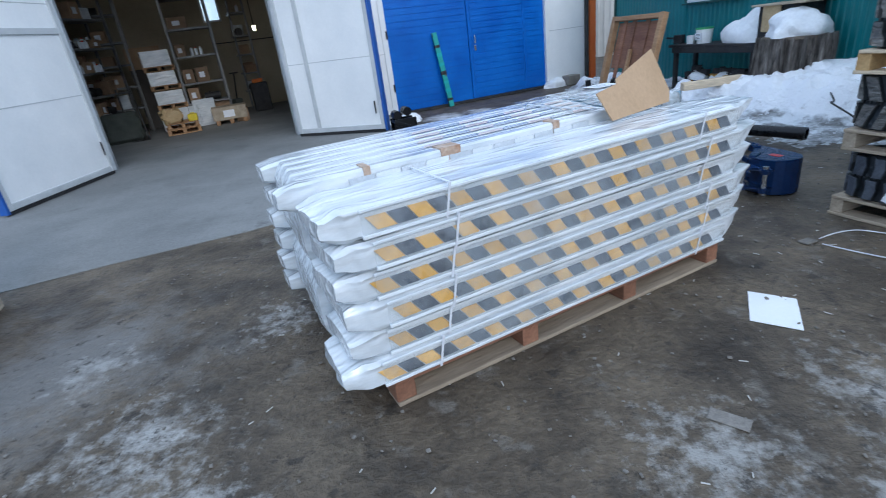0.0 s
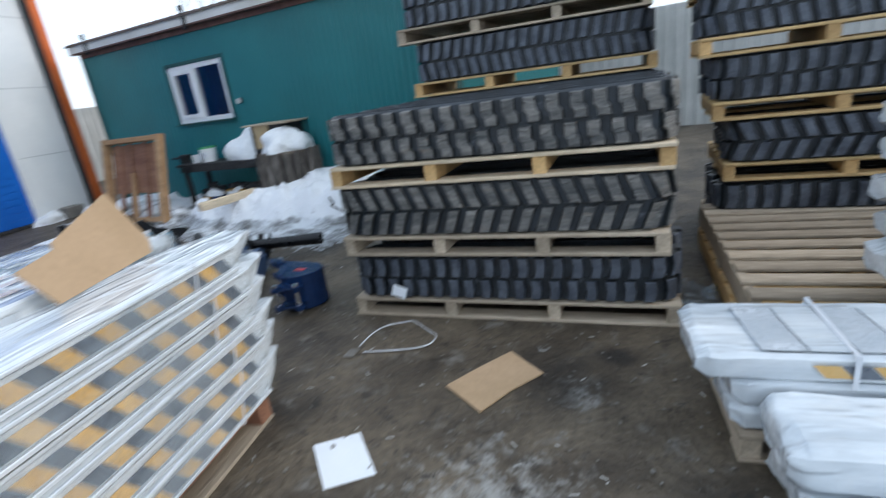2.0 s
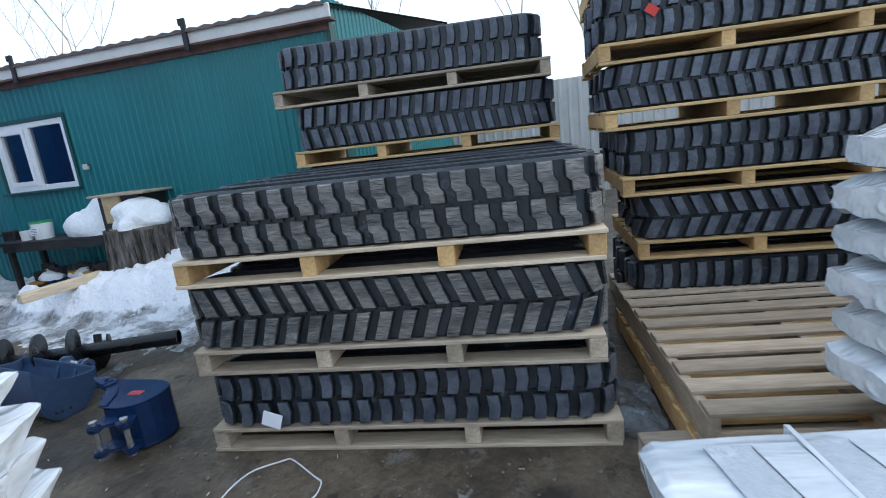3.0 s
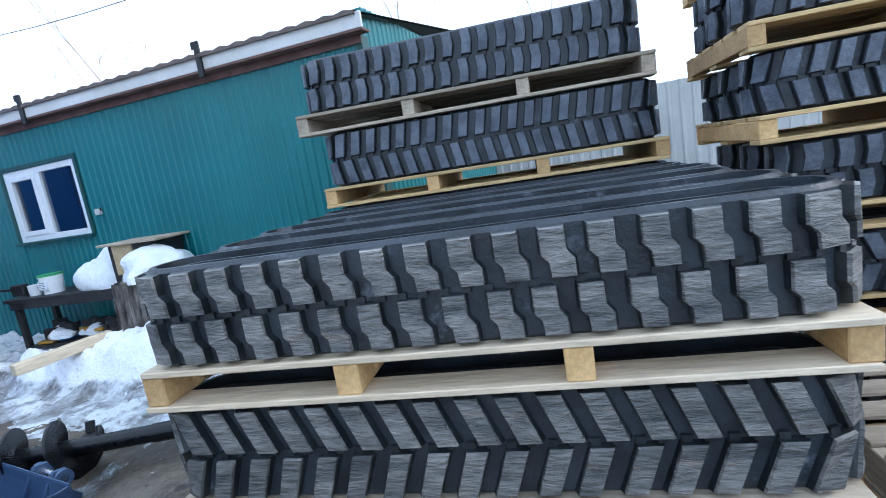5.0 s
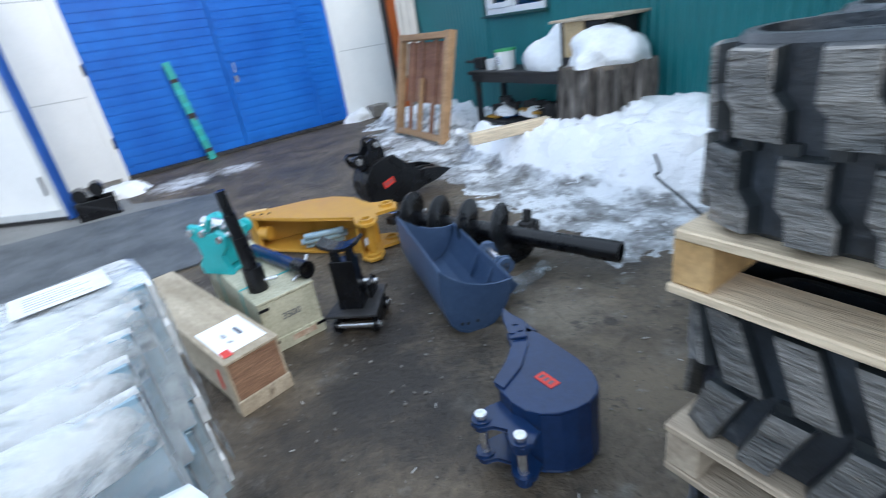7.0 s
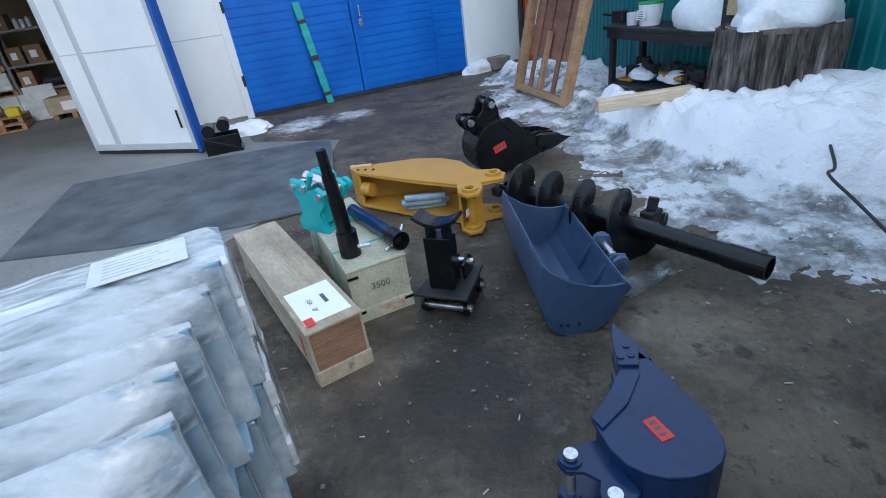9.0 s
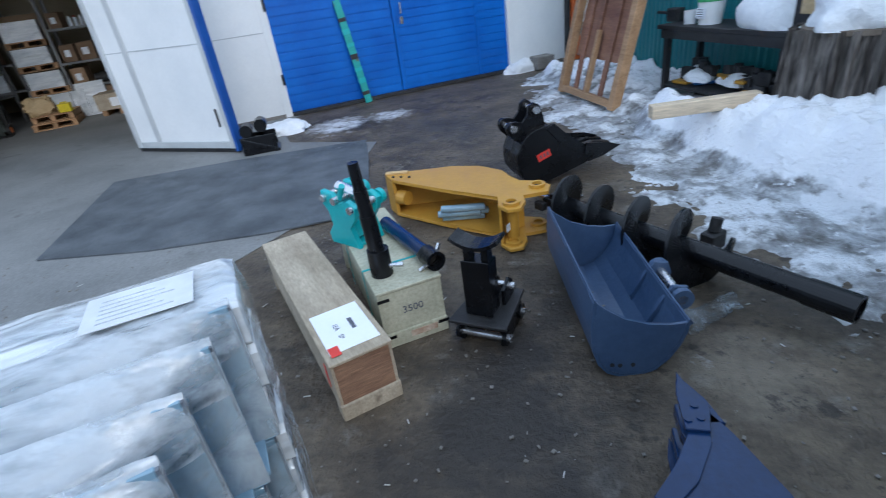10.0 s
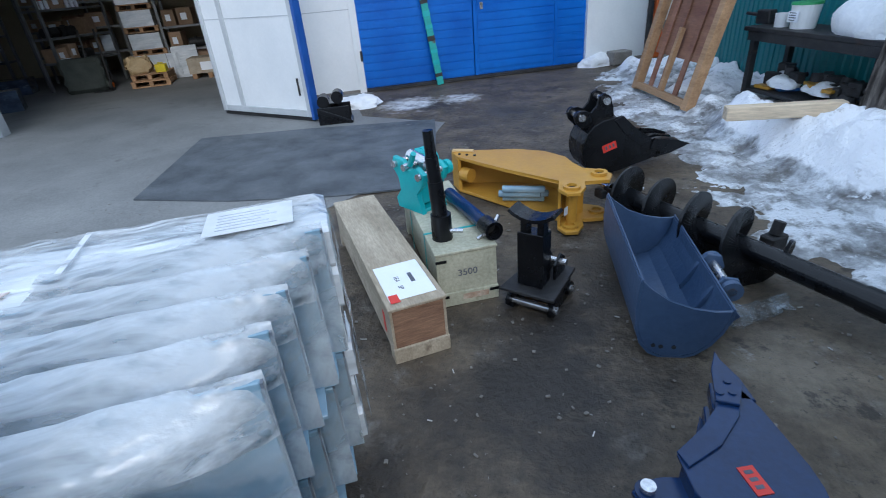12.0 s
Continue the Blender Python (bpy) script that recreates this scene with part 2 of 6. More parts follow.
# unworn lug sides; colour deepened further for the shade between lugs
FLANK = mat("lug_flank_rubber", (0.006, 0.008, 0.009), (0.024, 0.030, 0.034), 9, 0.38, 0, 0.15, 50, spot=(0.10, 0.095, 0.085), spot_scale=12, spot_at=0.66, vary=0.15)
TREAD_NEW = mat("new_tread", (0.040, 0.050, 0.070), (0.13, 0.15, 0.185), 8, 0.42, 0, 0.35, 55, spot=(0.18, 0.19, 0.21), spot_scale=9, spot_at=0.66, vary=0.2)
WOOD_GREY = mat("weathered_wood", (0.31, 0.245, 0.18), (0.52, 0.43, 0.325), 7, 0.8, 0, 0.35, 60, stretch=(0.12, 1, 1), local=True, spot=(0.15, 0.12, 0.095), spot_scale=5, spot_at=0.64, vary=0.25)
WOOD_MID = mat("pale_sawn_wood", (0.50, 0.395, 0.27), (0.68, 0.56, 0.41), 7, 0.75, 0, 0.3, 60, stretch=(0.12, 1, 1), local=True, spot=(0.30, 0.22, 0.15), spot_scale=5, spot_at=0.66, vary=0.2)
WOOD_CUT = mat("sawn_block_end", (0.50, 0.30, 0.12), (0.66, 0.43, 0.20), 9, 0.75, 0, 0.3, 60, local=True, vary=0.2)
WOOD_NEW = mat("fresh_wood", (0.52, 0.34, 0.15), (0.68, 0.48, 0.24), 7, 0.7, 0, 0.25, 60, stretch=(0.12, 1, 1), local=True, spot=(0.36, 0.22, 0.10), spot_scale=6, spot_at=0.66, vary=0.15)
WOOD_RED = mat("damp_red_wood", (0.20, 0.085, 0.05), (0.30, 0.15, 0.09), 7, 0.75, 0, 0.3, 60, stretch=(0.12, 1, 1), local=True, vary=0.2)
WOOD_WARM = mat("warm_wood", (0.30, 0.17, 0.085), (0.46, 0.28, 0.15), 6, 0.75, 0, 0.3, 60, stretch=(0.12, 1, 1), local=True, spot=(0.17, 0.085, 0.04), spot_scale=4, spot_at=0.6, vary=0.2)
PLY = mat("plywood", (0.33, 0.275, 0.20), (0.50, 0.43, 0.33), 6, 0.8, 0, 0.25, 70, stretch=(1.6, 0.3, 1), local=True, spot=(0.22, 0.18, 0.13), spot_scale=7, spot_at=0.58, grit=0.6)
PLY_END = mat("plywood_end", (0.17, 0.09, 0.055), (0.36, 0.21, 0.13), 7, 0.8, 0, 0.4, 50, stretch=(0.35, 1, 3), local=True, spot=(0.06, 0.03, 0.02), spot_scale=6, spot_at=0.60, grit=0.8)
PLY_PALE = mat("pale_plywood", (0.36, 0.36, 0.27), (0.53, 0.52, 0.40), 5, 0.75, 0, 0.2, 60, local=True, spot=(0.28, 0.25, 0.17), spot_scale=8, spot_at=0.60, grit=0.5)
CARD = mat("cardboard", (0.43, 0.29, 0.17), (0.50, 0.34, 0.21), 4, 0.85, 0, 0.08, 50, grit=0.2)
CARD_DARK = mat("old_cardboard", (0.24, 0.15, 0.09), (0.36, 0.24, 0.15), 4, 0.85, 0, 0.1, vary=0.35)
PAPER = mat("paper", (0.80, 0.84, 0.90), (0.86, 0.89, 0.93), 5, 0.7, 0, 0.03, grit=0.04)
INK = mat("ink", (0.08, 0.09, 0.12), (0.12, 0.13, 0.16), 20, 0.7, 0, 0)
RED = mat("red_sticker", (0.62, 0.03, 0.02), (0.70, 0.05, 0.035), 5, 0.45, 0, 0.02, grit=0.1)
BLACK = mat("black_enamel", (0.003, 0.0035, 0.005), (0.007, 0.008, 0.010), 6, 0.28, 0, 0.06, 40, spot=(0.03, 0.03, 0.034), spot_scale=9, spot_at=0.74, coat=0.0, grit=0.2, shine=0.35)
NAVY = mat("navy_enamel", (0.005, 0.021, 0.072), (0.009, 0.032, 0.10), 5, 0.2, 0, 0.06, 40, spot=(0.06, 0.075, 0.11), spot_scale=9, spot_at=0.74, coat=0.0, grit=0.2, shine=0.4)
STEEL_BLUE = mat("grey_blue_enamel", (0.034, 0.068, 0.14), (0.060, 0.105, 0.19), 4, 0.4, 0, 0.12, 45, spot=(0.16, 0.21, 0.27), spot_scale=6, spot_at=0.68, grit=0.25)
OCHRE = mat("ochre_enamel", (0.46, 0.235, 0.030), (0.56, 0.30, 0.045), 4, 0.4, 0, 0.06, 40, spot=(0.30, 0.16, 0.03), spot_scale=8, spot_at=0.72, coat=0.15, grit=0.15)
TEAL = mat("teal_enamel", (0.008, 0.33, 0.36), (0.015, 0.42, 0.44), 5, 0.35, 0, 0.06, coat=0.2, grit=0.15)
TEAL_OLD = mat("chipped_teal", (0.01, 0.30, 0.28), (0.02, 0.36, 0.33), 5, 0.6, 0, 0.2, spot=(0.10, 0.06, 0.05), spot_scale=9, spot_at=0.55)
STEEL = mat("bare_steel", (0.55, 0.56, 0.58), (0.72, 0.73, 0.75), 12, 0.25, 0.9, 0.05)
DARK_STEEL = mat("dark_steel", (0.014, 0.015, 0.017), (0.04, 0.04, 0.042), 8, 0.6, 0.2, 0.3, spot=(0.10, 0.055, 0.035), spot_scale=6, spot_at=0.62)
RACK = mat("grey_rack_steel", (0.14, 0.145, 0.15), (0.22, 0.225, 0.23), 5, 0.5, 0.3, 0.05)
BARK = mat("stump_bark", (0.020, 0.016, 0.014), (0.27, 0.24, 0.215), 15, 0.9, 0, 1.0, 60, stretch=(1, 1, 0.13), grit=0.9)
STUMP_TOP = mat("stump_top", (0.11, 0.085, 0.065), (0.2, 0.165, 0.13), 6, 0.85, 0, 0.4)
FILM = mat("milky_film", (0.52, 0.58, 0.63), (0.74, 0.78, 0.81), 4.5, 0.2, 0, 0.1, 26, stretch=(0.35, 1.6, 1.6), local=True, spot=(0.84, 0.87, 0.89), spot_scale=5, spot_at=0.49, spot_rough=0.32, coat=0.7, grit=0.25, soft=0.3, crease=0.55, crease_scale=9.0, fold=(0.75, 0.7, (0.88, 0.90, 0.92)))
FILM_BLUE = mat("film_over_steel", (0.16, 0.28, 0.37), (0.32, 0.46, 0.56), 3.0, 0.14, 0, 0.1, 20, stretch=(0.8, 1.3, 1.0), local=True, spot=(0.58, 0.67, 0.74), spot_scale=3.2, spot_at=0.58, spot_rough=0.25, coat=0.8, grit=0.12, soft=0.3, crease=0.45, crease_scale=7.0, fold=(0.75, 0.6, (0.70, 0.78, 0.84)))
FILM_SHEER = mat("sheer_crinkled_film", (0.58, 0.70, 0.78), (0.80, 0.87, 0.91), 5.0, 0.16, 0, 0.15, 30, stretch=(1, 1, 0.6), local=True, coat=0.8, grit=0.12, crease=0.5, crease_scale=10.0)


def sheer(m, scale, stretch, least, most, lo=0.40, hi=0.66):
    """Film that is clear in some places and milky in others."""
    n, l = m.node_tree.nodes, m.node_tree.links
    mp = n.new("ShaderNodeMapping")
    mp.inputs["Scale"].default_value = stretch
    l.new(n.new("ShaderNodeTexCoord").outputs["Object"], mp.inputs[0])
    t = n.new("ShaderNodeTexNoise")
    l.new(mp.outputs[0], t.inputs["Vector"])
    t.inputs["Scale"].default_value, t.inputs["Detail"].default_value, t.inputs["Roughness"].default_value, t.inputs["Distortion"].default_value = scale, 5, 0.6, 0.5
    r = n.new("ShaderNodeMapRange")
    l.new(t.outputs[0], r.inputs[0])
    r.inputs[1].default_value, r.inputs[2].default_value, r.inputs[3].default_value, r.inputs[4].default_value = lo, hi, least, most
    l.new(r.outputs[0], n["Principled BSDF"].inputs["Alpha"])


sheer(FILM_SHEER, 5.0, (0.7, 1.0, 1.0), 0.05, 0.55)
FILM_DRAPE = mat("milky_film_drape", (0.70, 0.77, 0.82), (0.92, 0.94, 0.95), 5.0, 0.13, 0, 0.12, 30, stretch=(0.6, 1, 1), local=True, coat=0.9, grit=0.1, crease=0.9, crease_scale=12.0)
sheer(FILM_DRAPE, 6.0, (0.5, 1.2, 1.2), 0.12, 0.92, 0.40, 0.60)
FILM_VEIL = FILM_SHEER.copy()
FILM_VEIL.name = "clear_film_veil"
sheer(FILM_VEIL, 4.0, (0.5, 1.0, 1.5), 0.02, 0.24, 0.42, 0.74)
FILM_DARK = mat("film_dark_load", (0.022, 0.036, 0.065), (0.07, 0.10, 0.155), 4, 0.16, 0, 0.4, 20, stretch=(1, 1, 2), spot=(0.34, 0.40, 0.47), spot_scale=5, spot_at=0.6, spot_rough=0.22, coat=0.8, grit=0.2, soft=0.2, crease=0.8, crease_scale=5.0)
STRAP = mat("white_strap", (0.60, 0.63, 0.68), (0.74, 0.77, 0.81), 9, 0.4, 0, 0.03, grit=0.1)
AMBER = mat("amber_stripe", (0.66, 0.36, 0.07), (0.76, 0.50, 0.22), 9, 0.3, 0, 0.12, 50, coat=0.5, vary=0.12, grit=0.2)
SLATE = mat("slate_stripe", (0.055, 0.068, 0.09), (0.15, 0.175, 0.21), 9, 0.3, 0, 0.12, 50, coat=0.5, vary=0.25, grit=0.3)
GHOST = mat("stripe_under_film", (0.46, 0.51, 0.56), (0.60, 0.64, 0.68), 8, 0.25, 0, 0.3, coat=0.5, grit=0.15)
GHOST_PINK = mat("faded_stripe_under_film", (0.66, 0.55, 0.52), (0.76, 0.68, 0.64), 8, 0.3, 0, 0.2, coat=0.5, grit=0.1)
BROWN_TAPE = mat("torn_brown_tape", (0.36, 0.21, 0.13), (0.55, 0.45, 0.36), 20, 0.6, 0, 0.3)
INNER_WALL = mat("ochre_inner_wall", (0.40, 0.34, 0.23), (0.50, 0.44, 0.32), 1.2, 0.8, 0, 0.1)
# near-black colour stands in for the shade of unlit rooms
DARK_ROOM = mat("unlit_room_shade", (0.07, 0.065, 0.06), (0.12, 0.11, 0.10), 1.5, 0.85, 0, 0.1)
CLOTH = mat("dark_green_tarp", (0.03, 0.04, 0.035), (0.07, 0.08, 0.07), 4, 0.8, 0, 0.4)
YELLOW = mat("yellow_plastic", (0.65, 0.52, 0.02), (0.75, 0.60, 0.04), 5, 0.4, 0, 0.03)
BEIGE = mat("beige_wrapped_part", (0.42, 0.30, 0.15), (0.55, 0.42, 0.25), 6, 0.6, 0, 0.3)
ORANGE_PLASTIC = mat("orange_plastic", (0.75, 0.16, 0.02), (0.85, 0.22, 0.04), 5, 0.4, 0, 0.03)
FENCE = mat("pale_fence", (0.46, 0.46, 0.44), (0.58, 0.57, 0.55), 1.5, 0.6, 0, 0.1, grit=0.2)
# branch brown lightened to imitate the glare of the bright sky
BRANCH = mat("glare_paled_bark", (0.42, 0.34, 0.26), (0.58, 0.50, 0.42), 6, 0.9, 0, 0.2)
GREEN_LID = mat("green_lid", (0.03, 0.30, 0.10), (0.05, 0.36, 0.13), 6, 0.4, 0, 0.02)
STONE = mat("grey_block", (0.15, 0.14, 0.125), (0.25, 0.235, 0.215), 6, 0.85, 0, 0.4)
BLUE_PLASTIC = mat("blue_plastic", (0.02, 0.12, 0.36), (0.03, 0.17, 0.45), 6, 0.4, 0, 0.05)
CABLE = mat("black_cable", (0.012, 0.012, 0.012), (0.022, 0.022, 0.022), 8, 0.5, 0, 0)
SCRAP_PVC = mat("clear_plastic_scrap", (0.22, 0.27, 0.31), (0.36, 0.42, 0.46), 6, 0.18, 0, 0.3, coat=0.7, crease=0.8)
sheer(SCRAP_PVC, 9.0, (1, 1, 1), 0.05, 0.55)

GLASS = bpy.data.materials.new("window_glass")
GLASS.use_nodes = True
gp = GLASS.node_tree.nodes["Principled BSDF"]
gp.inputs["Base Color"].default_value = (0.62, 0.68, 0.70, 1)
gp.inputs["Roughness"].default_value = 0.03
gp.inputs["Transmission Weight"].default_value = 1.0
gp.inputs["IOR"].default_value = 1.45


# ---- builders ----
def part(name, bm, material, parent=None, label="", smooth=False):
    """Links a bmesh (or a ready mesh) as one object under a thing."""
    if isinstance(bm, bmesh.types.BMesh):
        bmesh.ops.recalc_face_normals(bm, faces=bm.faces)
        me = bpy.data.meshes.new(name)
        bm.to_mesh(me)
        bm.free()
        me.materials.append(material)
        if smooth:
            me.polygons.foreach_set("use_smooth", [True] * len(me.polygons))
            me.set_sharp_from_angle(angle=radians(40))
    else:
        me = bm
    ob = new(name, me)
    ob.parent = parent
    if label:
        tagged(ob, label)
    return ob


def thing(name, m, label, category, group="", kind=""):
    ob = new(name)
    ob.empty_display_size = 0.1
    ob.matrix_basis = m
    return tagged(ob, label, category, group, kind)


def box(bm, x0, x1, y0, y1, z0, z1, bev=0.0, m=None):
    r = bmesh.ops.create_cube(bm, size=1.0)
    mm = Matrix.Translation(((x0 + x1) / 2, (y0 + y1) / 2, (z0 + z1) / 2)) @ Matrix.Diagonal((x1 - x0, y1 - y0, z1 - z0, 1))
    bmesh.ops.transform(bm, matrix=mm, verts=r["verts"])
    if bev:
        es = list({e for v in r["verts"] for e in v.link_edges})
        out = bmesh.ops.bevel(bm, geom=es, offset=bev, segments=1, affect="EDGES")
        vs = list({v for f in out["faces"] for v in f.verts} | {v for v in r["verts"] if v.is_valid})
    else:
        vs = r["verts"]
    if m is not None:
        bmesh.ops.transform(bm, matrix=m, verts=vs)
    return vs


def boxed(x0, x1, y0, y1, z0, z1, bev=0.0, m=None):
    bm = bmesh.new()
    box(bm, x0, x1, y0, y1, z0, z1, bev, m)
    return bm


def tube(bm, a, b, r, r2=None, seg=16, hollow=0.0):
    a, b = Vector(a), Vector(b)
    r2 = r if r2 is None else r2
    q = (b - a).to_track_quat("Z", "Y").to_matrix()
    rings = []
    prof = [(0, r), (1, r2)]
    if hollow:
        prof = [(0, r - hollow), (0, r), (1, r2), (1, r2 - hollow), (0, r - hollow)]
    for s, rr in prof:
        rings.append([bm.verts.new(a + (b - a) * s + q @ Vector((rr * math.cos(k * math.tau / seg), rr * math.sin(k * math.tau / seg), 0))) for k in range(seg)])
    for p, n in zip(rings, rings[1:]):
        for k in range(seg):
            bm.faces.new((p[k], p[(k + 1) % seg], n[(k + 1) % seg], n[k]))
    if not hollow:
        bm.faces.new(rings[0][::-1])
        bm.faces.new(rings[-1])
    return bm


def tubed(*a, **k):
    return tube(bmesh.new(), *a, **k)


def slab(bm, outline, z0, z1, m=None, bev=0.0):
    """A plan outline drawn up from z0 to z1."""
    lo = [bm.verts.new((x, y, z0)) for x, y in outline]
    hi = [bm.verts.new((x, y, z1)) for x, y in outline]
    n = len(outline)
    fs = [bm.faces.new(lo[::-1]), bm.faces.new(hi)]
    for k in range(n):
        fs.append(bm.faces.new((lo[k], lo[(k + 1) % n], hi[(k + 1) % n], hi[k])))
    vs = lo + hi
    if bev:
        es = [e for e in fs[1].edges] + [e for e in fs[0].edges]
        out = bmesh.ops.bevel(bm, geom=es, offset=bev, segments=1, affect="EDGES")
        vs = list({v for f in out["faces"] for v in f.verts} | {v for v in vs if v.is_valid})
    if m is not None:
        bmesh.ops.transform(bm, matrix=m, verts=vs)
    return vs


def slabbed(outline, z0, z1, m=None, bev=0.0):
    bm = bmesh.new()
    slab(bm, outline, z0, z1, m, bev)
    return bm


def sweep(bm, pts, half, t):
    """A curved plate: the line pts (in x, y) thickened by t, from -half to half in z."""
    n = len(pts)
    vs = []
    for k in range(n):
        p0, p1 = Vector(pts[max(k - 1, 0)]), Vector(pts[min(k + 1, n - 1)])
        d = (p1 - p0).normalized()
        nn = Vector((-d.y, d.x)) * t
        p = Vector(pts[k])
        vs.append([bm.verts.new((q.x, q.y, z)) for q, z in ((p, -half), (p, half), (p + nn, half), (p + nn, -half))])
    for a, b in zip(vs, vs[1:]):
        for k in range(4):
            bm.faces.new((a[k], a[(k + 1) % 4], b[(k + 1) % 4], b[k]))
    bm.faces.new(vs[0][::-1])
    bm.faces.new(vs[-1])
    return bm


def arc(cx, cy, r, a0, a1, n):
    return [(cx + r * math.cos(radians(a0 + (a1 - a0) * k / n)), cy + r * math.sin(radians(a0 + (a1 - a0) * k / n))) for k in range(n + 1)]


def cable(name, pts, r, material, parent=None, label="", category=""):
    cu = bpy.data.curves.new(name, "CURVE")
    cu.dimensions, cu.bevel_depth, cu.bevel_resolution, cu.resolution_u = "3D", r, 1, 6
    sp = cu.splines.new("NURBS")
    sp.points.add(len(pts) - 1)
    for p, q in zip(sp.points, pts):
        p.co = (*q, 1)
    sp.use_endpoint_u, sp.order_u = True, 3
    cu.materials.append(material)
    ob = new(name, cu)
    ob.parent = parent
    return tagged(ob, label, category)


def bars(parent, m, rows, w, gap, h, material=None, z=0.0015):
    """Rows of unreadable print as plain bars on a sheet."""
    bm = bmesh.new()
    rr = random.Random(rows * 7 + int(w * 100))
    for k in range(rows):
        x, end = 0.0, w * rr.uniform(0.7, 1.0)
        while x < end:
            e = min(x + rr.uniform(0.15, 0.35) * w, end)
            box(bm, x, e, -k * gap - h, -k * gap, 0, z, m=m)
            x = e + 0.03 * w
    return part("print_bars", bm, material or INK, parent, "dark rows of print")


def rot(x, y, z, deg):
    return pose(x, y, z, 0, 0, deg)


WALL_DEG = 29.4
WO = Vector((-1.54, 9.78, 0))
WALL = rot(WO.x, WO.y, 0, WALL_DEG)          # x along the warehouse front, y inward
HALL = WALL @ rot(-0.65, 1.3, 0, 0)          # the racks and goods inside


# ---- ground ----
def ground():
    bm = bmesh.new()
    for x0, x1, y0, y1 in ((-600, 600, -600, 600),):
        bmesh.ops.create_grid(bm, x_segments=60, y_segments=60, size=600)
    ob = part("ground", bm, YARD)
    return tagged(ob, "damp brown-grey yard ground with pale frost stains", "ground", kind="structure")


ground()
# pale concrete in front of and inside the warehouse
ap = slabbed([(-3.6, 2.86), (-3.0, 3.22), (-2.0, 3.74), (-0.9, 4.55), (-0.1, 5.4), (0.3, 6.3), (0.2, 8.0), (-0.95, 8.3), (-1.55, 9.3), (-1.3, 10.2), (2.4, 12.6), (-4.4, 19.0), (-17.0, 10.5), (-9.5, -0.8)], 0.0, 0.006)
tagged(part("apron", ap, APRON), "pale grey concrete apron with dark stains", "concrete floor", kind="structure")
rm = slabbed([(-1.80, 5.56), (-2.55, 7.30), (-1.3, 7.72), (0.06, 8.08), (0.28, 7.4), (0.46, 6.76), (0.42, 5.98), (-0.06, 5.80), (-0.9, 5.62)], 0.006, 0.018)
tagged(part("floor_mat", rm, RUBBER_MAT), "worn black rubber mat lying on the concrete", "floor mat")


# ---- warehouse front ----
def wall_piece(name, x0, x1, z0, z1, y0=0.0, y1=0.16, material=None, label="white insulated metal panel wall", cat="wall"):
    ob = part(name, boxed(x0, x1, y0, y1, z0, z1), material or PANEL)
    ob.matrix_basis = WALL
    return tagged(ob, label, cat, kind="structure")


TOP = 5.2
OPEN_L, OPEN_R = -4.95, -2.0
wall_piece("wall_left", -12.0, OPEN_L - 0.12, 0, TOP)
wall_piece("wall_mid", OPEN_R + 0.12, -0.1, 0, TOP)
wall_piece("wall_right", 3.66, 4.7, 0, TOP)
wall_piece("wall_above_gate", OPEN_L, OPEN_R, 3.7, TOP)
wall_piece("wall_above_blue", -0.1, 3.66, 4.0, TOP)
for k, (a, b) in enumerate(((OPEN_L - 0.12, OPEN_L), (OPEN_R, OPEN_R + 0.12))):
    wall_piece("trim_gate_post", a, b, 0, TOP, -0.02, 0.18, FRAME_GREY, "grey steel gate post", "trim")
# horizontal panel joints
for a, b in ((OPEN_R + 0.12, -0.1), (3.66, 4.7), (-12, OPEN_L - 0.12)):
    for z in (1.15, 2.3, 3.45):
        wall_piece("trim_joint", a, b, z - 0.006, z + 0.006, -0.004, 0.0, FRAME_GREY, "thin joint between wall panels", "trim")
wall_piece("trim_base", OPEN_R + 0.12, -0.1, 0, 0.05, -0.03, 0.0, STONE, "low concrete plinth at the wall foot", "trim")
wall_piece("trim_base", 3.66, 4.7, 0, 0.05, -0.03, 0.0, STONE, "low concrete plinth at the wall foot", "trim")
op = part("orange_post", boxed(4.72, 4.88, -0.10, 0.10, 0, TOP, 0.01), ORANGE)
op.matrix_basis = WALL
tagged(op, "orange painted steel corner post of the warehouse", "post", kind="structure")
wall_piece("wall_end", 4.72, 4.88, 0, TOP, 0.12, 7.0, PANEL)
dp = part("drain_pipe", tubed((4.64, -0.07, 0.05), (4.64, -0.07, TOP), 0.045), DARK_STEEL)
dp.matrix_basis = WALL
tagged(dp, "dark drain pipe beside the orange post", "pipe")

# blue gate: ribbed leaves with a wicket door
gate = thing("blue_gate", WALL, "closed bright blue ribbed sheet-metal gate with wicket", "gate", kind="structure")
part("gate_frame", boxed(-0.1, 0.0, -0.03, 0.16, 0, 4.0), PANEL, gate, "white gate jamb")
part("gate_frame", boxed(3.57, 3.66, -0.03, 0.16, 0, 4.0), PANEL, gate, "white gate jamb")


def ribbed(name, x0, x1, z0, z1, y, pitch=0.115, parent=None):
    bm = bmesh.new()
    box(bm, x0, x1, y, y + 0.04, z0, z1)
    z = z0 + pitch
    while z < z1 - 0.02:
        box(bm, x0 + 0.004, x1 - 0.004, y - 0.009, y, z - pitch + 0.016, z - 0.006)
        z += pitch
    return part(name, bm, BLUE, parent)


ribbed("gate_leaf", 0.0, 1.72, 0.05, 4.0, 0.04, parent=gate)
ribbed("gate_leaf", 1.73, 3.57, 0.05, 4.0, 0.04, parent=gate)
ribbed("wicket_door", 1.79, 3.04, 0.12, 2.26, 0.028, parent=gate)
